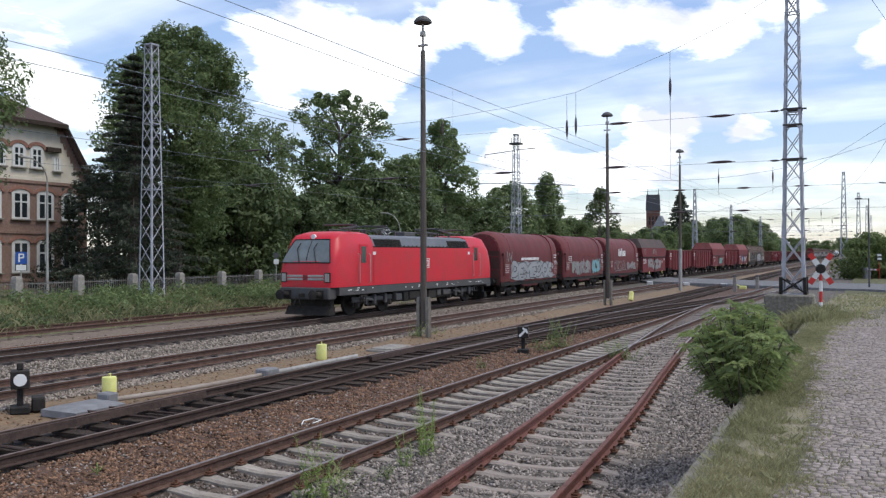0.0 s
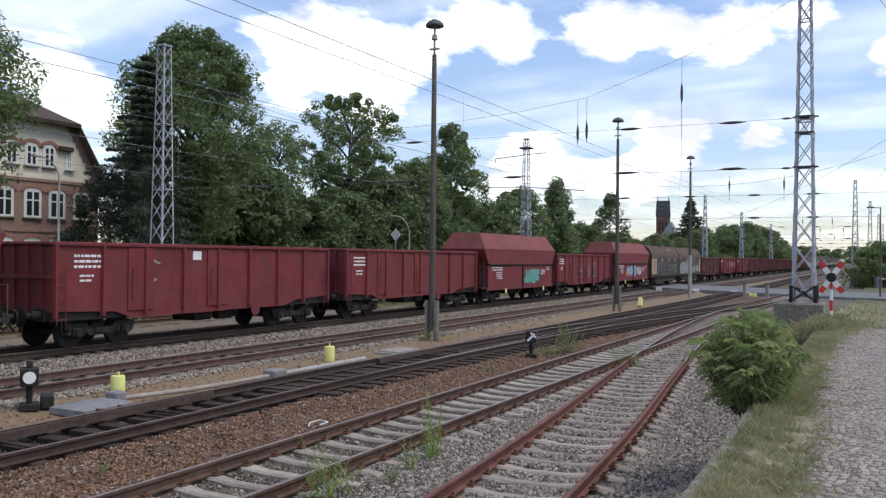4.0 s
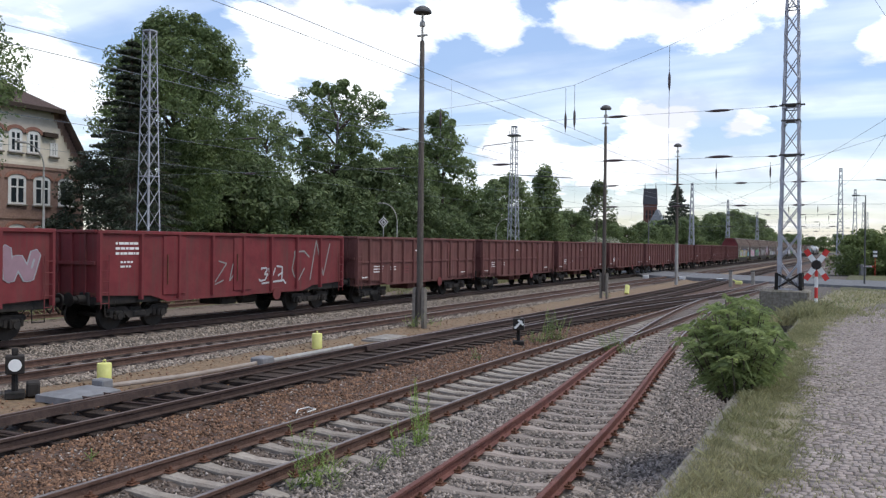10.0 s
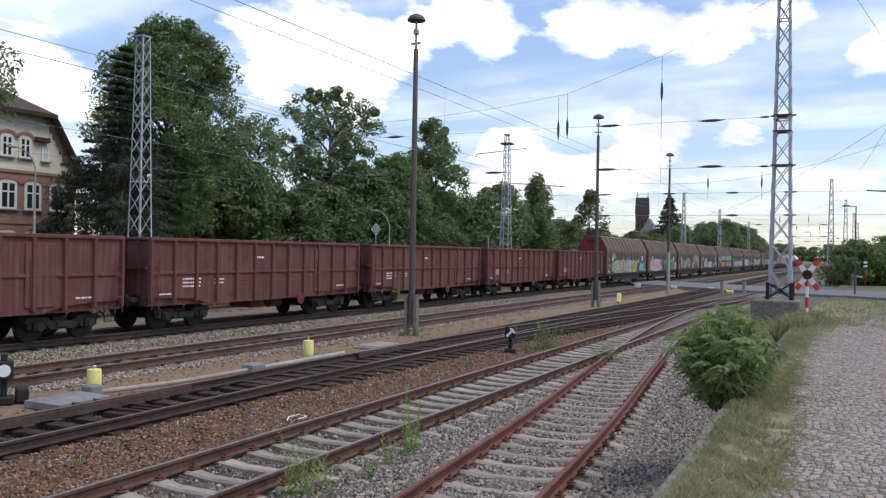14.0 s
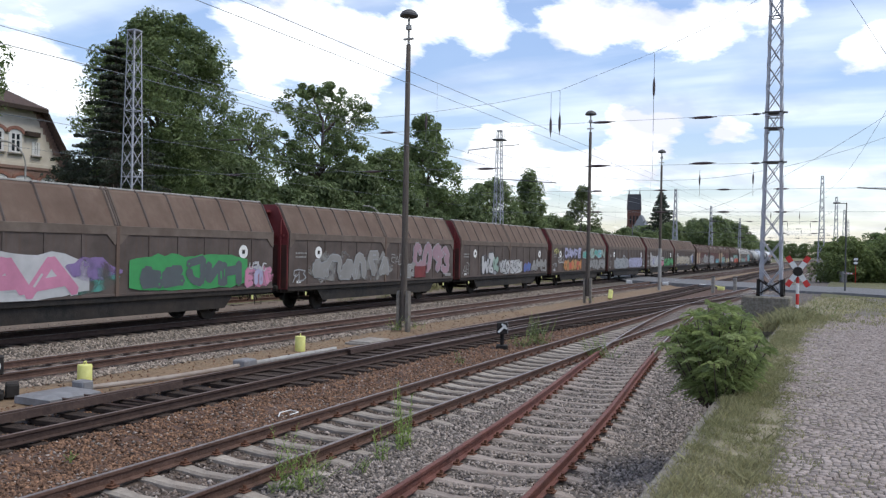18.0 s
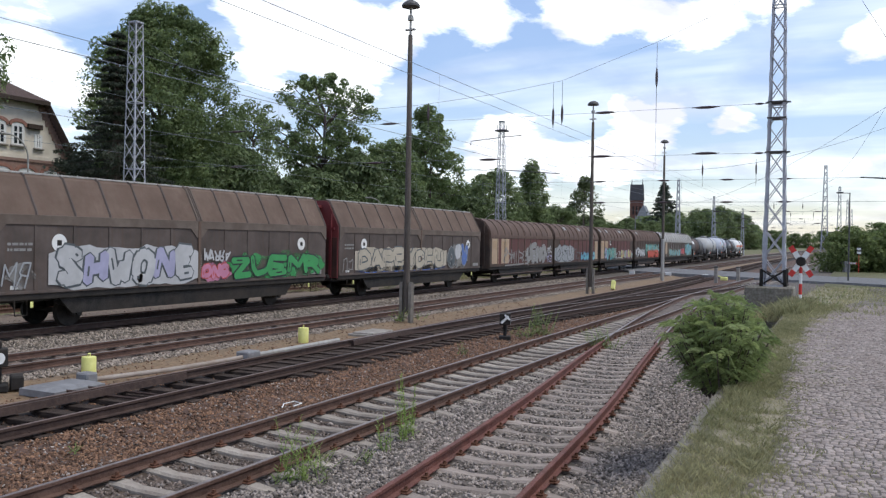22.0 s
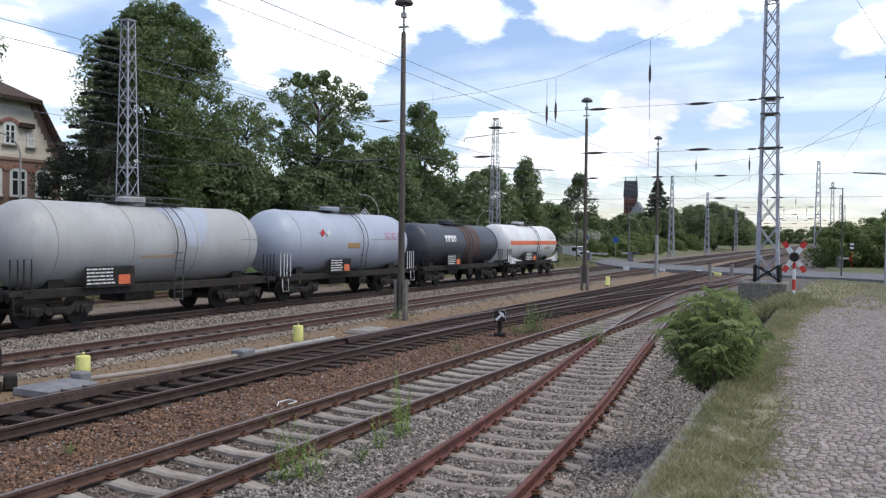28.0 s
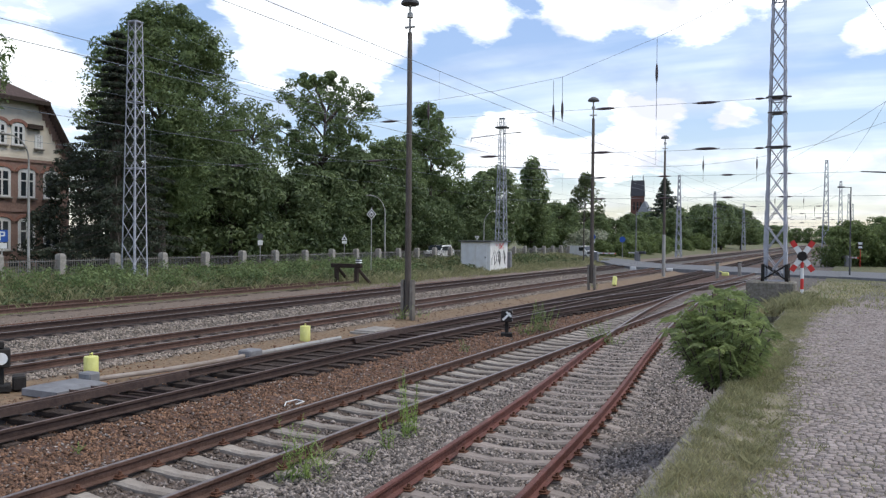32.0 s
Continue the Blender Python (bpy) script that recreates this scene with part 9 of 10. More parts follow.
    if box:
        x0, x1 = box
        bx = part("data_board", Shape().box(x0, x1, -1.36, -1.33, 1.12, 1.78, 0.01), BLACK, t, "black data board")
        bars(bx, x0 + 0.06, 1.72, -1.36, (x1 - x0) * 0.55, 5, WHITE, seed=int(L * 100), h=0.06, gap=0.05)
        part("hazard_plate", Shape().box(x0 + (x1 - x0) * 0.66, x0 + (x1 - x0) * 0.9, -1.366, -1.36, 1.2, 1.5), ORANGE, bx, "orange hazard plate", smooth=0)
    if apron:
        for e in (-1, 1):
            a = Shape()
            a.prism([(e * (h - 3.2), 1.16), (e * (h - 0.2), 1.16), (e * (h - 0.2), 1.75), (e * (h - 0.9), 1.45)], -1.30, -1.24, "y")
            a.box(e * (h - 1.6), e * h, -1.32, 1.32, 1.0, 1.14, 0.01)
            part("apron", a, apron, t, "pale apron plates over the bogie")
    for e in (-1, 1):
        buffers(t, e * h, e, reach=0.6)
        bogie(t, e * (h - 1.9))
    return t


def put(t, q0, q1):
    TRAIN.append((t, (q0 + q1) / 2))
    return t


def again(template, q0, q1, label=""):
    """A further vehicle like the template."""
    t = copy_thing(template, Matrix.Identity(4))
    if label:
        t["label"] = label
    return put(t, q0, q1)


SIDE_O, SIDE_S, SIDE_C, SIDE_H = -1.38, -1.42, -1.425, -1.43


def build_train():
    make_loco(30.6, 47.8)
    # coil wagons: plain templates first, paint on them afterwards
    coil = make_coil("coil_wagon", "maroon coil wagon with tarpaulin hood and pale graffiti panel", 10.6, TARP)
    c2 = again(coil, 61.5, 72.3, "maroon coil wagon with faded hood and ragged graffiti")
    c3 = again(coil, 73.9, 84.4, "maroon coil wagon with large white lettering")
    put(coil, 49.5, 60.1)
    hop = make_hopper("hopper_wagon", "maroon hopper wagon with dark grey upper flank and graffiti", 11.2, MAROON, SOOTY)
    h2 = make_hopper("hopper_wagon", "faded maroon hopper wagon with a green graffiti patch", 11.7, MAROON, MAROON2)
    h3 = again(h2, 155.6, 166.9, "maroon hopper wagon with multicoloured graffiti strip")
    put(h2, 128.0, 139.7)
    put(hop, 85.8, 97.0)
    red = make_open("open_wagon", "maroon open freight wagon with vertical ribs", 13.4, MAROON, 8)
    r6 = again(red, 113.4, 126.7)
    r8 = again(red, 140.3, 153.9, "maroon open freight wagon with white sprayed characters")
    r12 = again(red, 209.2, 222.9, "maroon open freight wagon with silver graffiti")
    r13 = again(red, 224.4, 237.6, "maroon open freight wagon with thin white scrawls")
    put(red, 98.3, 112.4)
    brown = make_open("open_wagon", "brown open freight wagon with close ribs and a side door", 12.95, BROWN, 12, mid=True)
    bars(brown, -4.9, 1.78, SIDE_O - 0.004, 0.9, 3, WHITE, 1)
    bars(brown, -3.3, 1.74, SIDE_O - 0.004, 0.5, 2, WHITE, 2)
    bars(brown, -0.9, 2.55, SIDE_O - 0.004, 0.5, 1, WHITE, 3, h=0.10)
    bars(brown, -6.0, 1.28, SIDE_O - 0.004, 0.7, 1, WHITE, 4)
    bars(brown, -2.0, 1.70, SIDE_O - 0.004, 0.6, 3, MAROON2, 5)
    bars(brown, 4.7, 1.3, SIDE_O - 0.004, 0.8, 1, WHITE, 6)
    for k in range(9):
        again(brown, 238.8 + 14.06 * k, 251.85 + 14.06 * k)
    put(brown, 194.9, 207.8)
    # two-part hooded wagons
    old = make_slide("hooded_wagon", "old brown hooded wagon with round roof and graffiti", 12.6, OLIVE, HOODROOF, OLIVE, 10, slope=False, axle=3.9, eave=3.18)
    o2 = again(old, 181.6, 193.9, "old brown hooded wagon with silver block graffiti and tan panels")
    o3 = again(old, 503.5, 516.0, "old brown hooded wagon with tan primer panels and grey graffiti")
    o4 = again(old, 516.7, 528.9, "old brown hooded wagon with silver lettering graffiti")
    o5 = again(old, 529.7, 542.7, "old brown hooded wagon with pale round graffiti")
    o6 = again(old, 543.6, 556.1, "old brown hooded wagon with red and teal graffiti")
    put(old, 168.5, 181.0)
    sl = make_slide("sliding_wall_wagon", "brown sliding-wall wagon with folded roof, red ends and graffiti", 16.1, TAUPE, TAUPE_ROOF, ENDRED, 12, axle=5.0)
    for x in (-5.9, 6.2):
        dsc = Shape().lathe([(SIDE_S - 0.012, 0.26), (SIDE_S - 0.004, 0.26)], 20, "y", (x, 0, 2.55))
        dd = part("round_sign", dsc, WHITE, sl, "round white sign", smooth=0)
        part("sign_mark", Shape().box(x - 0.08, x + 0.08, SIDE_S - 0.018, SIDE_S - 0.012, 2.47, 2.63), BLACK, dd, smooth=0)
    bars(sl, -7.6, 2.55, SIDE_S - 0.006, 0.8, 2, SPRAY["dull"], 11, h=0.10)
    bars(sl, -7.5, 1.35, SIDE_S - 0.006, 0.35, 1, WHITE, 12, h=0.14)
    sl_all = [sl]
    for k in range(7):
        a = 382.5 + 17.2 * k
        sl_all.append(again(sl, a, a + 16.1))
    put(sl, 365.3, 381.5)
    alu = make_slide("long_hooded_wagon", "long hooded wagon with grey aluminium roof and bright graffiti", 21.4, OLIVE, SILVER, OLIVE, 14, slope=False, eave=3.14)
    put(alu, 557.3, 579.2)
    # tank wagons
    tg = make_tank("tank_wagon", "dark grey tank wagon with broad rust stains", 11.4, TANK_GREY, 1.25, 2.36, middle=(TANK_RUST, -2.6, 1.0), box=(-4.9, -3.4))
    put(tg, 579.9, 591.3)
    tw = make_tank("tank_wagon", "pale grey tank wagon with a bluish shield plate", 12.2, TANK_PALE, 1.37, 2.46, box=(-3.5, -1.5), bands=4, dome=1.05, inset=0.45)
    put(tw, 592.9, 605.1)
    tb = make_tank("tank_wagon", "pale blue-grey tank wagon", 12.0, TANK_BLUE, 1.42, 2.52, box=(-2.3, -0.5), bands=2, rail_mat=WHITE, dome=1.1)
    put(tb, 605.5, 617.4)
    tk = make_tank("tank_wagon", "black tank wagon with a rust-brown belt", 12.0, TANK_BLACK, 1.26, 2.34, middle=(TANK_RUST, -0.1, 2.2), box=(-2.9, -1.0), dome=0.5, inset=0.32)
    put(tk, 618.5, 630.6)
    tp = make_tank("tank_wagon", "white pressure tank wagon with an orange band", 11.5, TANK_WHITE, 1.32, 2.45, stripe=(2.32, 2.62), box=(-2.2, 0.3), apron=TANK_WHITE, bands=0, dome=0.6)
    put(tp, 631.4, 643.0)
    W = WHITE
    # --- paint on single wagons ---
    graffiti(coil, -3.7, 4.3, 1.06, 2.36, SIDE_C, "silver", "black", 3, text="DEMEDOC", back="silver!", label="silver graffiti letters")
    bars(coil, -2.0, 2.55, SIDE_C, 3.4, 1, W, 7, h=0.24)
    bars(coil, 4.4, 2.75, SIDE_C - 0.02, 0.5, 2, W, 8, h=0.12)
    scrawl(coil, -4.6, -3.6, 2.3, 3.0, SIDE_C - 0.02, "dull", 9, 0.06)
    graffiti(c2, -3.4, 1.3, 1.15, 2.25, SIDE_C, ["sage", "dull", "mauve"], "silver", 12, letters=12)
    graffiti(c2, 1.9, 4.2, 1.15, 2.4, SIDE_C, "cyan", "silver", 13, letters=4, back="sage")
    bars(c2, -1.2, 2.85, SIDE_C, 4.0, 1, MAROON2, 14, h=0.34)
    bars(c2, -4.3, 2.6, SIDE_C - 0.02, 0.8, 4, W, 15, h=0.08)
    bars(c2, 4.5, 2.75, SIDE_C - 0.02, 0.4, 2, W, 16, h=0.16)
    for i, (x, w, z1) in enumerate(((-2.2, .32, 3.2), (-1.75, .30, 3.05), (-1.35, .13, 3.25), (-1.1, .13, 3.3), (-.85, .13, 3.05), (-.6, .36, 3.05), (-.12, .36, 3.05))):
        s = Shape().box(x, x + w, SIDE_C - 0.016, SIDE_C - 0.008, 2.55, z1, 0.003)
        part("large_lettering", s, W, c3, "large white lettering, worn", smooth=0)
    scrawl(c3, -3.6, 0.4, 1.25, 2.1, SIDE_C, "dull", 21, 0.06, 10)
    graffiti(c3, 0.9, 4.0, 1.25, 2.05, SIDE_C, "dull", "silver", 22, letters=4)
    bars(c3, 4.4, 2.8, SIDE_C - 0.02, 0.5, 2, W, 23, h=0.14)
    for o in (coil, c2, c3):
        letters(o, "TTU" if o is not c2 else "TU", 4.35, 2.0, SIDE_C - 0.03, 0.42, W, "white letters")
        plate(o, "faded_panel", 4.3, 5.0, 1.3, 1.9, SIDE_C - 0.03, MAROON2, "faded red data panel")
        bars(o, 4.36, 1.84, SIDE_C - 0.036, 0.56, 4, SPRAY["dull"], 17, h=0.06)
        plate(o, "faded_panel", -4.9, -4.1, 1.5, 2.2, SIDE_C - 0.03, MAROON2, "faded red data panel")
        bars(o, -4.84, 2.12, SIDE_C - 0.036, 0.66, 5, SPRAY["white"], 18, h=0.06)
    graffiti(hop, -3.0, -0.1, 1.1, 2.3, SIDE_H, "dull", "silver", 31, letters=3, second="white")
    graffiti(hop, 0.3, 2.8, 1.1, 2.3, SIDE_H, "dull", "silver", 32, letters=3, second="white")
    scrawl(hop, -0.9, 0.9, 2.66, 3.2, -1.46, "silver", 36, 0.05, text="ANTIK")
    scrawl(hop, -4.8, -3.9, 2.7, 3.25, -1.46, "dull", 33, 0.04, 6)
    letters(hop, "H", 3.3, 1.7, SIDE_H, 0.5, W, "white letter")
    bars(hop, -4.9, 2.2, SIDE_H, 1.3, 4, W, 34, h=0.07)
    bars(hop, 4.3, 2.2, SIDE_H, 0.7, 2, W, 35, h=0.07)
    for o, sd in ((h2, 41), (h3, 43)):
        letters(o, "OH", 3.25, 1.72, SIDE_H, 0.5, W, "white letters")
        bars(o, -4.9, 2.25, SIDE_H, 1.6, 2, W, sd, h=0.08)
        bars(o, -4.2, 1.95, SIDE_H, 0.9, 4, W, sd + 1, h=0.06)
        bars(o, 4.4, 2.2, SIDE_H, 0.6, 2, W, sd + 2, h=0.07)
    graffiti(h2, 0.3, 3.0, 1.2, 2.1, SIDE_H, "teal", "sage", 45, letters=4, back="teal")
    graffiti(h3, -2.2, 1.0, 1.2, 2.2, SIDE_H, ["lilac", "cyan", "lilac"], "blue", 46, letters=4, back="lilac")
    graffiti(h3, -2.6, -1.7, 1.2, 1.7, SIDE_H - 0.01, "orange", "red", 47, letters=2)
    graffiti(h3, 1.2, 3.0, 1.25, 2.2, SIDE_H, "white", "silver", 48, letters=3)
    for o, sd in ((red, 51), (r6, 53), (r8, 55), (r12, 57), (r13, 59)):
        bars(o, -6.0, 2.8, SIDE_O - 0.004, 1.0, 3, W, sd, h=0.10)
        bars(o, -5.8, 2.2, SIDE_O - 0.004, 0.5, 2, W, sd + 1, h=0.08)
    scrawl(red, -3.6, -2.7, 1.9, 2.7, SIDE_O - 0.004, "dull", 61, 0.07, 4)
    plate(red, "logo_panel", -1.2, -0.8, 2.65, 2.95, SIDE_O, W, "small white panel")
    for i, (x, w) in enumerate(((-1.7, 0.8), (0.0, 0.9), (1.9, 0.8))):
        graffiti(r8, x, x + w, 1.30, 2.45, SIDE_O - 0.004, "black", "white", 70 + i, letters=1 + i % 2)
    graffiti(r12, -0.6, 6.1, 1.5, 2.7, SIDE_O - 0.004, "mauve", "silver", 75, letters=6)
    scrawl(r12, -3.4, -2.2, 1.5, 2.6, SIDE_O - 0.004, "dull", 76, 0.06, 5)
    scrawl(r13, -1.6, 0.0, 1.3, 2.2, SIDE_O - 0.004, "dull", 77, 0.05, 5)
    scrawl(r13, 1.0, 2.4, 1.3, 2.0, SIDE_O - 0.004, "white", 78, 0.07, 4)
    scrawl(r13, 3.0, 5.6, 1.2, 2.7, SIDE_O - 0.004, "dull", 79, 0.07, 4)
    # hooded pairs
    def tan(o, x0, x1, z0, z1):
        plate(o, "tan_panel", x0, x1, z0, z1, SIDE_S - 0.003, SPRAY["tan"], "tan primer patch", 0.012)
        bars(o, x0 + 0.15, z1 - 0.2, SIDE_S - 0.016, (x1 - x0) * 0.6, 4, SPRAY["ochre"], int(x0 * 10))
    tan(old, -6.2, -5.3, 1.3, 2.9); tan(old, -5.2, -4.2, 1.3, 2.9)
    graffiti(old, -3.8, 0.4, 1.2, 2.6, SIDE_S - 0.003, "black", "silver", 81, letters=6)
    graffiti(old, 0.8, 5.6, 1.25, 2.4, SIDE_S - 0.003, "black", "silver", 82, letters=6)
    for o in (o3, o4, o5):
        for k in range(10):
            if k not in (0, 9):
                x = -6.3 + 1.26 * k + 0.1
                plate(o, "maroon_panel", x, x + 1.06, 1.25, 2.96, SIDE_S, PANEL, "faded maroon panel", 0.005)
    for i, x in enumerate((-2.2, 0.8, 4.0)):
        scrawl(old, x, x + 1.1, 2.6, 2.95, SIDE_S - 0.003, "silver", 83 + i, 0.05, 4)
    graffiti(o2, -5.6, -0.4, 1.15, 2.6, SIDE_S - 0.003, "silver", "slate", 86, text="ARBOR", back="silver!")
    graffiti(o2, 1.2, 3.8, 2.2, 3.05, SIDE_S - 0.003, "black", "white", 87, text="FREAK")
    graffiti(o2, 1.2, 4.8, 1.2, 2.25, SIDE_S - 0.003, "silver", "slate", 88, text="LIAN", back="silver")
    tan(o2, 5.1, 6.1, 1.3, 2.9)
    for i, x in enumerate((-6.0, -2.8, 0.2)):
        scrawl(o2, x, x + 1.2, 2.6, 3.0, SIDE_S - 0.003, "silver", 90 + i, 0.05, 4)
    tan(o3, -6.0, -4.9, 1.3, 2.95); tan(o3, -4.4, -3.0, 1.3, 2.95)
    scrawl(o3, -4.0, 0.4, 1.2, 2.2, SIDE_S - 0.024, "dull", 93, 0.10, 8)
    graffiti(o3, 0.4, 4.6, 1.15, 2.65, SIDE_S - 0.024, "dull", "silver", 94, text="UENO", back="dull")
    scrawl(o3, 4.9, 5.8, 2.0, 2.4, SIDE_S - 0.024, "white", 103, 0.05)
    scrawl(o3, 4.8, 6.0, 1.2, 1.9, SIDE_S - 0.024, "lilac", 104, 0.06)
    graffiti(o4, -5.9, -1.6, 1.15, 2.6, SIDE_S - 0.024, "silver", "black", 95, text="OSU", back="silver!")
    scrawl(o4, -1.4, 0.4, 1.3, 2.2, SIDE_S - 0.024, "slate", 105, 0.07)
    graffiti(o4, 0.8, 5.0, 1.2, 2.0, SIDE_S - 0.024, "cyan", "blue", 96, letters=6)
    tan(o4, 5.0, 6.0, 1.3, 2.9)
    tan(o5, -6.1, -4.95, 1.3, 2.95); tan(o5, -4.75, -3.65, 1.5, 2.95)
    plate(o5, "square_sign", -3.05, -2.5, 2.55, 3.1, SIDE_S - 0.01, WHITE, "square white sign")
    part("sign_ring", Shape().lathe([(SIDE_S - 0.022, 0.2), (SIDE_S - 0.016, 0.2), (SIDE_S - 0.016, 0.16), (SIDE_S - 0.022, 0.16)], 18, "y", (-2.78, 0, 2.82)), BLACK, o5, smooth=0)
    graffiti(o5, -4.9, -0.9, 1.15, 2.35, SIDE_S - 0.032, ["lilac", "cyan", "teal", "sage", "teal", "sage"], "black", 97, letters=6, back="cyan")
    scrawl(o5, -0.7, 1.0, 1.3, 2.0, SIDE_S - 0.032, "white", 98, 0.06)
    graffiti(o5, 1.2, 6.1, 1.2, 2.1, SIDE_S - 0.032, ["yellow", "ochre", "sage", "mauve"], "purple", 102, letters=7, back="mauve")
    graffiti(o6, -6.0, -1.6, 1.25, 2.35, SIDE_S - 0.032, "white", "black", 99, letters=6, back="dull")
    haze(o6, -1.3, 6.1, 1.3, 2.75, SIDE_S - 0.034, "teal", 5)
    graffiti(o6, -1.2, 6.0, 1.8, 2.7, SIDE_S - 0.036, ["teal", "sage", "cyan"], "dull", 100, letters=9)
    graffiti(o6, -0.2, 5.6, 1.2, 2.1, SIDE_S - 0.05, "red", "orange", 101, letters=8, back="red")
    for o, spots in ((o4, ((-3.0, 0.6), (1.0, 0.5))), (o5, ((-5.6, 0.5), (-3.4, 0.45), (1.6, 0.9), (3.0, 0.25))), (o6, ((-4.6, 0.8),)), (old, ((2.4, 0.3),))):
        for x, w in spots:
            part("roof_patch", Shape().box(-w / 2, w / 2, -0.17, 0.17, 0.012, 0.024, 0, Matrix.Translation((x, -1.11, 3.87)) @ Matrix.Rotation(radians(49), 4, "X")), SPRAY["dull"], o, "pale repair patch")
    # sliding-wall wagons, from the first to the last
    g = [[(-5.8, 3.2, 1.15, 2.15, ["silver", "lilac", "silver", "orange", "silver"], "slate", "lime!", ""), (4.9, 6.9, 1.2, 1.85, "cyan", "blue", "cyan", "")],
         [(-6.6, -1.6, 1.12, 2.3, ["pink", "pink", "pink"], "white", "white!", "RAA"), (0.8, 6.1, 1.2, 2.2, "slate", "green", "green!", ""), (6.3, 7.9, 1.2, 1.7, ["pink", "lilac"], "mauve", "pink", "")],
         [(-6.4, 0.4, 1.25, 2.3, "dull", "silver", "dull", ""), (3.0, 7.5, 1.3, 2.9, "mauve", "silver", None, "CO93"), (1.6, 3.4, 1.2, 1.8, "dull", "silver", None, "")],
         [(-4.8, -2.0, 1.2, 2.3, ["white", "white", "sage"], "black", "silver", ""), (-1.5, 2.2, 1.2, 1.9, "white", "black", "white!", "ZORUM"), (2.8, 4.2, 1.2, 1.7, "blue", "purple", None, ""), (4.4, 7.6, 1.2, 2.0, "dull", "silver", None, "AMM")],
         [(-4.8, -0.2, 2.15, 2.85, "lilac", "black", None, "DAMFE"), (0.3, 7.7, 2.2, 2.85, ["teal", "cyan", "sage"], "white", None, "BSERDN"), (-5.0, -0.2, 1.2, 1.85, ["orange", "ochre", "red"], "ochre", "ochre", ""), (1.4, 7.7, 1.2, 1.85, "dull", "silver", "dull", "")],
         [(-5.6, -0.1, 1.15, 1.95, "silver", "slate", "silver!", ""), (0.3, 6.2, 1.2, 2.0, "lilac", "slate", "lilac!", "")],
         [(-6.0, -0.2, 1.15, 2.25, ["white", "lilac", "white"], "slate", "white!", "SHWONE"), (0.2, 1.6, 1.2, 1.6, "pink", "red", "pink", ""), (1.8, 7.6, 1.2, 1.95, "green", "black", "green", "ZUEMR")],
         [(-6.4, 2.8, 1.2, 2.15, "cream", "slate", "cream!", "DAPPYCHU"), (3.4, 6.0, 1.2, 2.3, ["slate", "white", "blue"], "silver", "dull", "")]]
    for k, (o, pieces) in enumerate(zip(sl_all, g)):
        for i, (x0, x1, z0, z1, fill, line, back, text) in enumerate(pieces):
            graffiti(o, x0, x1, z0, z1 + 0.3, SIDE_S - 0.032, fill, line, 200 + k * 7 + i, back=back, text=text)
        scrawl(o, -7.8, -6.9, 1.25, 1.9, SIDE_S - 0.034, "dull" if k % 2 else "silver", 300 + k, 0.05)
        plate(o, "data_panel", 6.9, 7.7, 1.25, 1.42, SIDE_S - 0.03, SPRAY["dull"], "pale data panel")
    y = SIDE_S - 0.034
    first, second, third, fourth, fifth, sixth, seventh, last = sl_all
    haze(first, -0.9, 0.5, 2.2, 2.95, y, "blue", 11)
    haze(first, 2.2, 3.3, 1.9, 3.0, y, "blue", 12)
    haze(first, -7.4, -5.6, 1.15, 1.7, y, "lime", 13)
    scrawl(first, 3.5, 4.5, 2.1, 2.45, y, "white", 14, 0.05)
    scrawl(first, -6.2, -5.1, 2.6, 3.0, y, "tan", 15, 0.09)
    haze(second, -2.6, 0.1, 1.2, 2.3, y, "teal", 16)
    haze(second, -2.2, 0.2, 1.6, 2.4, y - 0.004, "purple", 17)
    haze(second, 6.1, 7.9, 1.2, 2.1, y, "lilac", 18)
    scrawl(second, 6.5, 7.6, 1.8, 2.15, y - 0.02, "white", 19, 0.05)
    scrawl(third, 0.6, 2.2, 2.0, 2.5, y, "dull", 20, 0.05)
    plate(third, "red_panel", 3.1, 4.4, 1.25, 1.85, SIDE_S - 0.06, ENDRED, "dark red data panel")
    scrawl(fifth, -6.6, -5.2, 1.9, 2.4, y, "white", 21, 0.05)
    scrawl(fifth, -7.6, -6.5, 2.6, 3.0, y, "yellow", 22, 0.05)
    scrawl(sixth, -2.4, -1.4, 2.2, 2.5, y, "silver", 23, 0.045)
    scrawl(sixth, 6.5, 7.6, 1.6, 2.2, y, "silver", 24, 0.05)
    haze(seventh, -7.7, -6.7, 1.2, 2.2, y, "dull", 25)
    scrawl(seventh, 0.2, 1.6, 1.9, 2.3, y - 0.02, "white", 26, 0.07)
    haze(last, -6.6, 3.0, 1.15, 1.5, y - 0.002, "blue", 27)
    # the long wagon
    graffiti(alu, -6.2, 1.4, 1.2, 2.1, SIDE_S - 0.032, ["sage", "cyan"], "dull", 120, letters=10, back="sage")
    graffiti(alu, 1.6, 4.6, 1.3, 2.2, SIDE_S - 0.032, "red", "pink", 121, letters=4, back="mauve")
    graffiti(alu, 5.4, 10.0, 1.2, 2.9, SIDE_S - 0.032, "cyan", "silver", 122, letters=5, back="sage")
    plate(alu, "pale_panel", -10.2, -9.0, 1.3, 2.9, SIDE_S - 0.02, SPRAY["silver"], "pale panel")
    plate(alu, "pale_panel", -8.4, -7.2, 1.5, 2.9, SIDE_S - 0.02, SPRAY["tan"], "pale panel")
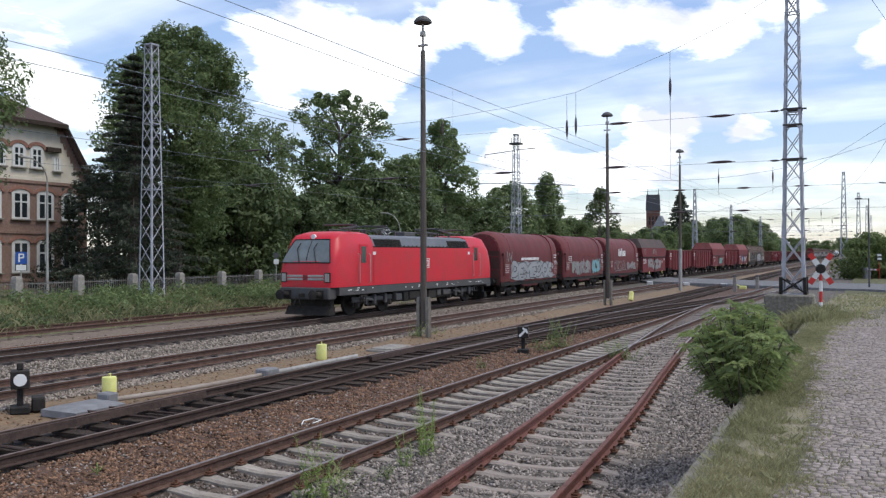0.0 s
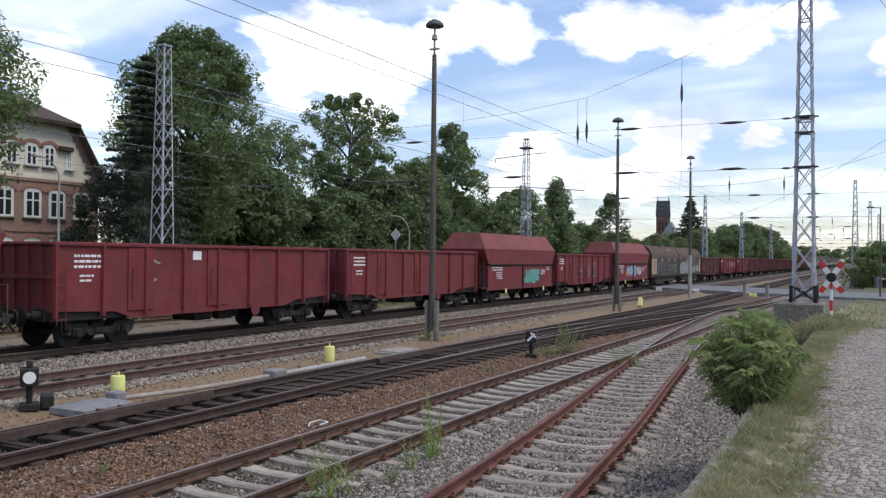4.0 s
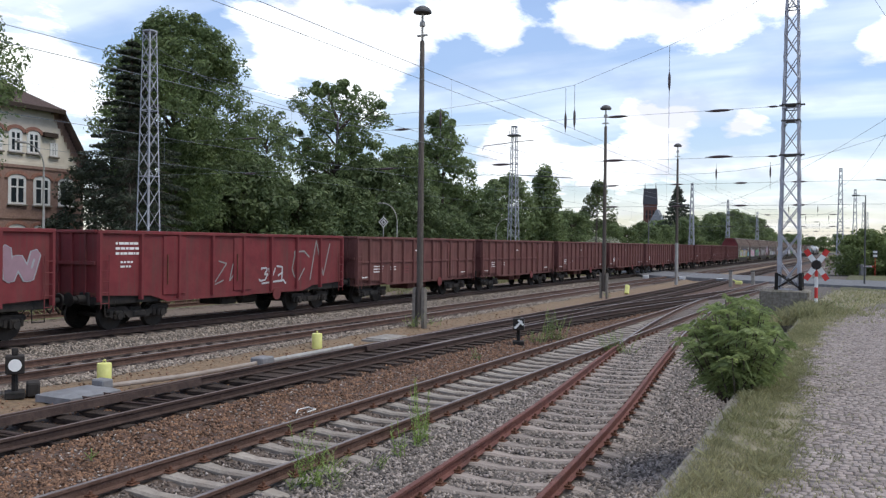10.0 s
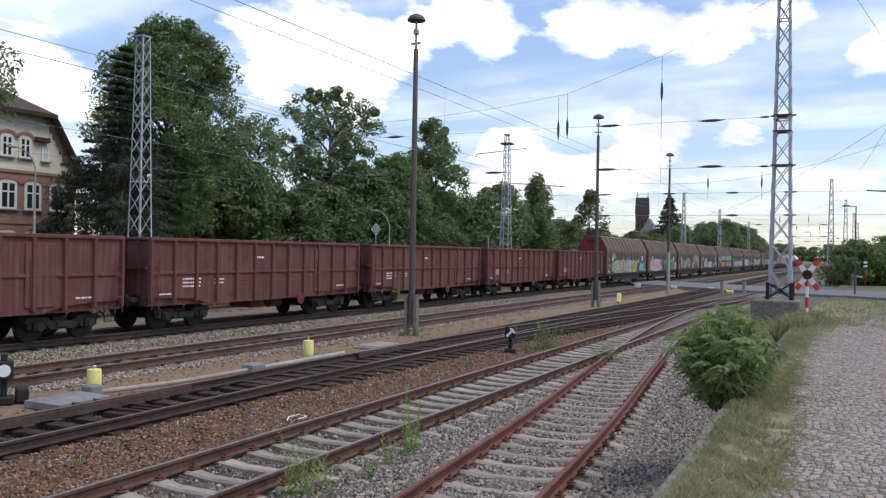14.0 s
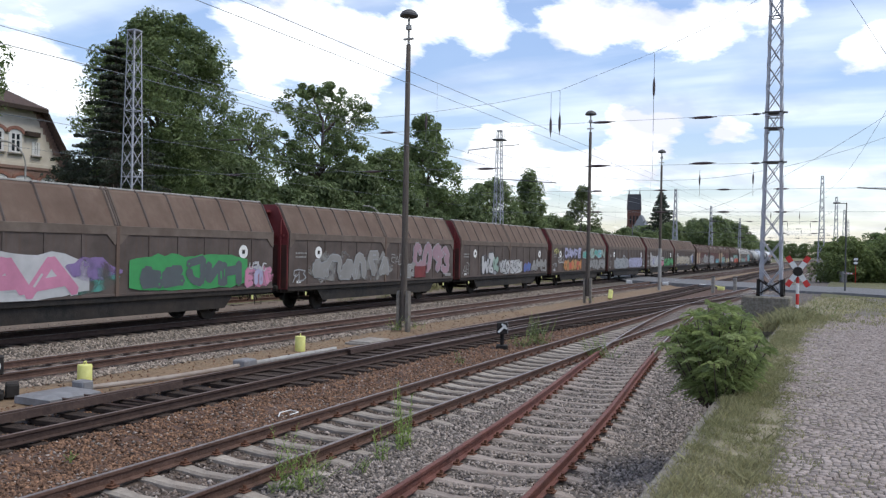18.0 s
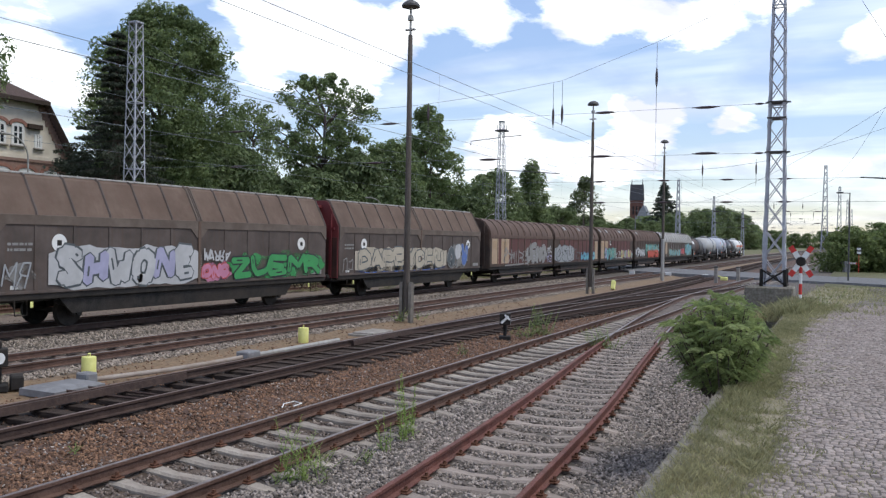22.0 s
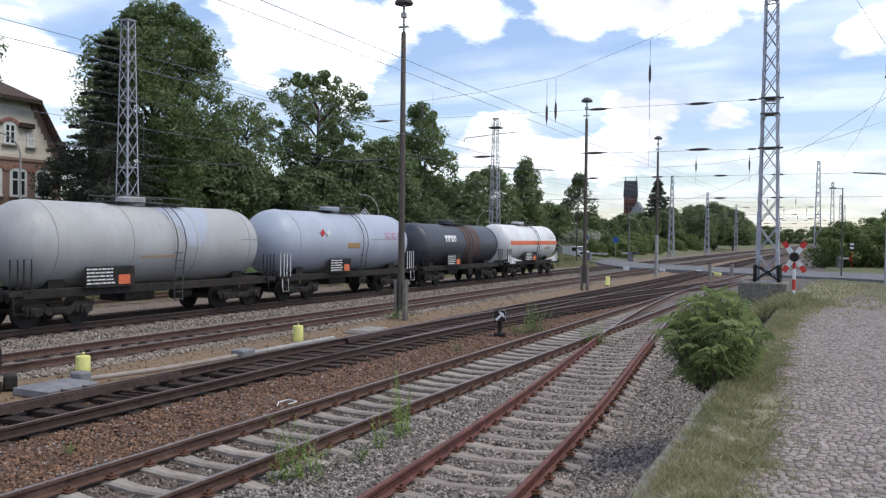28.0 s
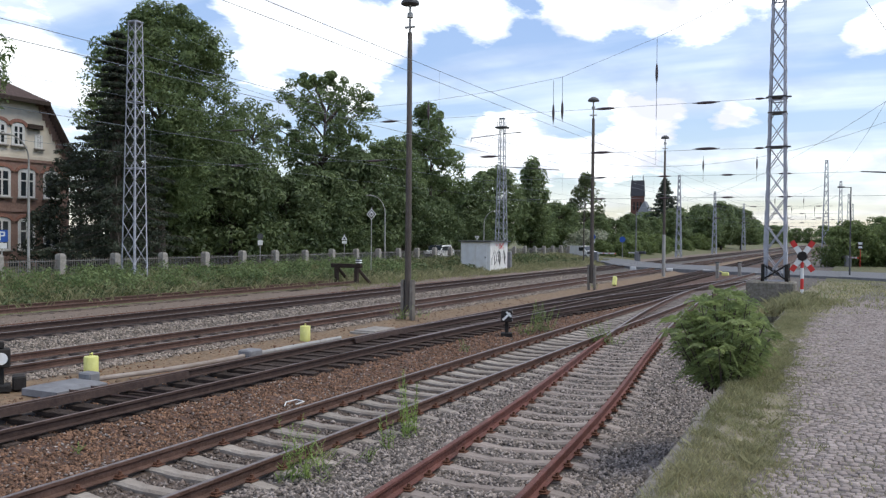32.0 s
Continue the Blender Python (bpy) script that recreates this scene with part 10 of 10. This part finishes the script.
    # marks on the tanks
    def tank_patch(o, r, cz, x0, x1, z0, z1, mat, name, label):
        s = Shape()
        n = 5
        for i in range(n):
            za, zb = z0 + (z1 - z0) * i / n, z0 + (z1 - z0) * (i + 1) / n
            ya, yb = -math.sqrt(max((r + 0.008) ** 2 - (za - cz) ** 2, 0)), -math.sqrt(max((r + 0.008) ** 2 - (zb - cz) ** 2, 0))
            q = len(s.v)
            s.v += [(x0, ya, za), (x1, ya, za), (x1, yb, zb), (x0, yb, zb)]
            s.f.append((q, q + 1, q + 2, q + 3))
        part(name, s, mat, o, label, smooth=60)
    for i in range(6):
        tank_patch(tw, 1.37, 2.46, 0.15 + 0.17 * i, 2.55 - 0.17 * i, 3.56 - 0.24 * i, 3.80 - 0.24 * i, TANK_BLUE, "shield_plate", "bluish shield plate under the dome" if i == 0 else "")
    tank_patch(tw, 1.37, 2.46, -1.2, 0.4, 2.02, 2.10, SPRAY["tan"], "tan_stripe", "tan stripe")
    tank_patch(tw, 1.37, 2.46, 3.9, 5.2, 2.62, 2.65, SPRAY["dull"], "line_mark", "")
    tank_patch(tb, 1.42, 2.52, -0.9, 0.2, 2.25, 2.50, SPRAY["ochre"], "yellow_label", "yellow label with unreadable lines")
    tank_patch(tb, 1.42, 2.52, 1.2, 4.6, 2.66, 2.69, SPRAY["dull"], "line_mark", "")
    for x, mt, lb in ((-3.0, SIGNRED, "red hazard label"), (-2.55, WHITE, "white hazard label")):
        d, r = 0.18, 1.43
        yy = -math.sqrt(r * r - 0.36 ** 2) - 0.03
        dm = Shape().prism([(x - d, 2.95), (x, 2.95 - d), (x + d, 2.95), (x, 2.95 + d)], yy, yy - 0.006, "y")
        part("hazard_diamond", dm, mt, tb, lb, smooth=0)
    for i in range(5):
        tank_patch(tb, 1.42, 2.52, 3.2, 4.4 - 0.2 * (i % 2), 2.52 - 0.09 * i, 2.55 - 0.09 * i, SPRAY["white"], "lettering", "")
    for x in (2.7, 3.35, 4.0):
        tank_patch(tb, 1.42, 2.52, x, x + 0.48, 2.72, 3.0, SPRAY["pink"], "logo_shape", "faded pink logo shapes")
        tank_patch(tb, 1.435, 2.52, x + 0.08, x + 0.52, 2.79, 2.93, TANK_BLUE, "logo_shape", "")
    for x, w in ((-2.9, 0.34), (-2.5, 0.38), (-2.06, 0.30), (-1.7, 0.34)):
        tank_patch(tk, 1.26, 2.34, x, x + w, 2.55, 2.92, WHITE, "logo_shape", "white logo shapes" if x == -2.9 else "")
        tank_patch(tk, 1.27, 2.34, x + 0.13, x + w - 0.07, 2.55 if w > 0.33 else 2.64, 2.78, TANK_BLACK, "logo_gap", "")
    tank_patch(tg, 1.25, 2.36, -4.3, -3.9, 2.8, 3.2, WHITE, "logo_shape", "white logo shapes")
    tank_patch(tg, 1.25, 2.36, -3.8, -3.4, 2.8, 3.2, WHITE, "logo_shape", "")
    tank_patch(tg, 1.25, 2.36, -3.3, -2.9, 2.8, 3.2, WHITE, "logo_shape", "")
    for x in (3.6, 4.0, 4.4):
        tank_patch(tp, 1.32, 2.45, x, x + 0.04, 2.85, 3.15, BLACK, "logo_shape", "")
    tank_patch(tp, 1.32, 2.45, 3.6, 4.9, 2.80, 2.83, SPRAY["dull"], "logo_shape", "thin grey logo shapes")
    tank_patch(tp, 1.32, 2.45, 2.3, 3.6, 2.0, 2.12, SPRAY["tan"], "tan_stripe", "tan stripe")


build_train()


def motions():
    """The train runs past at an even speed."""
    for t, q in TRAIN:
        walk(t, [(k, pose(q - SPEED * k, YA, 0)) for k in (0, 8, 16, 24, 32)])


motions()
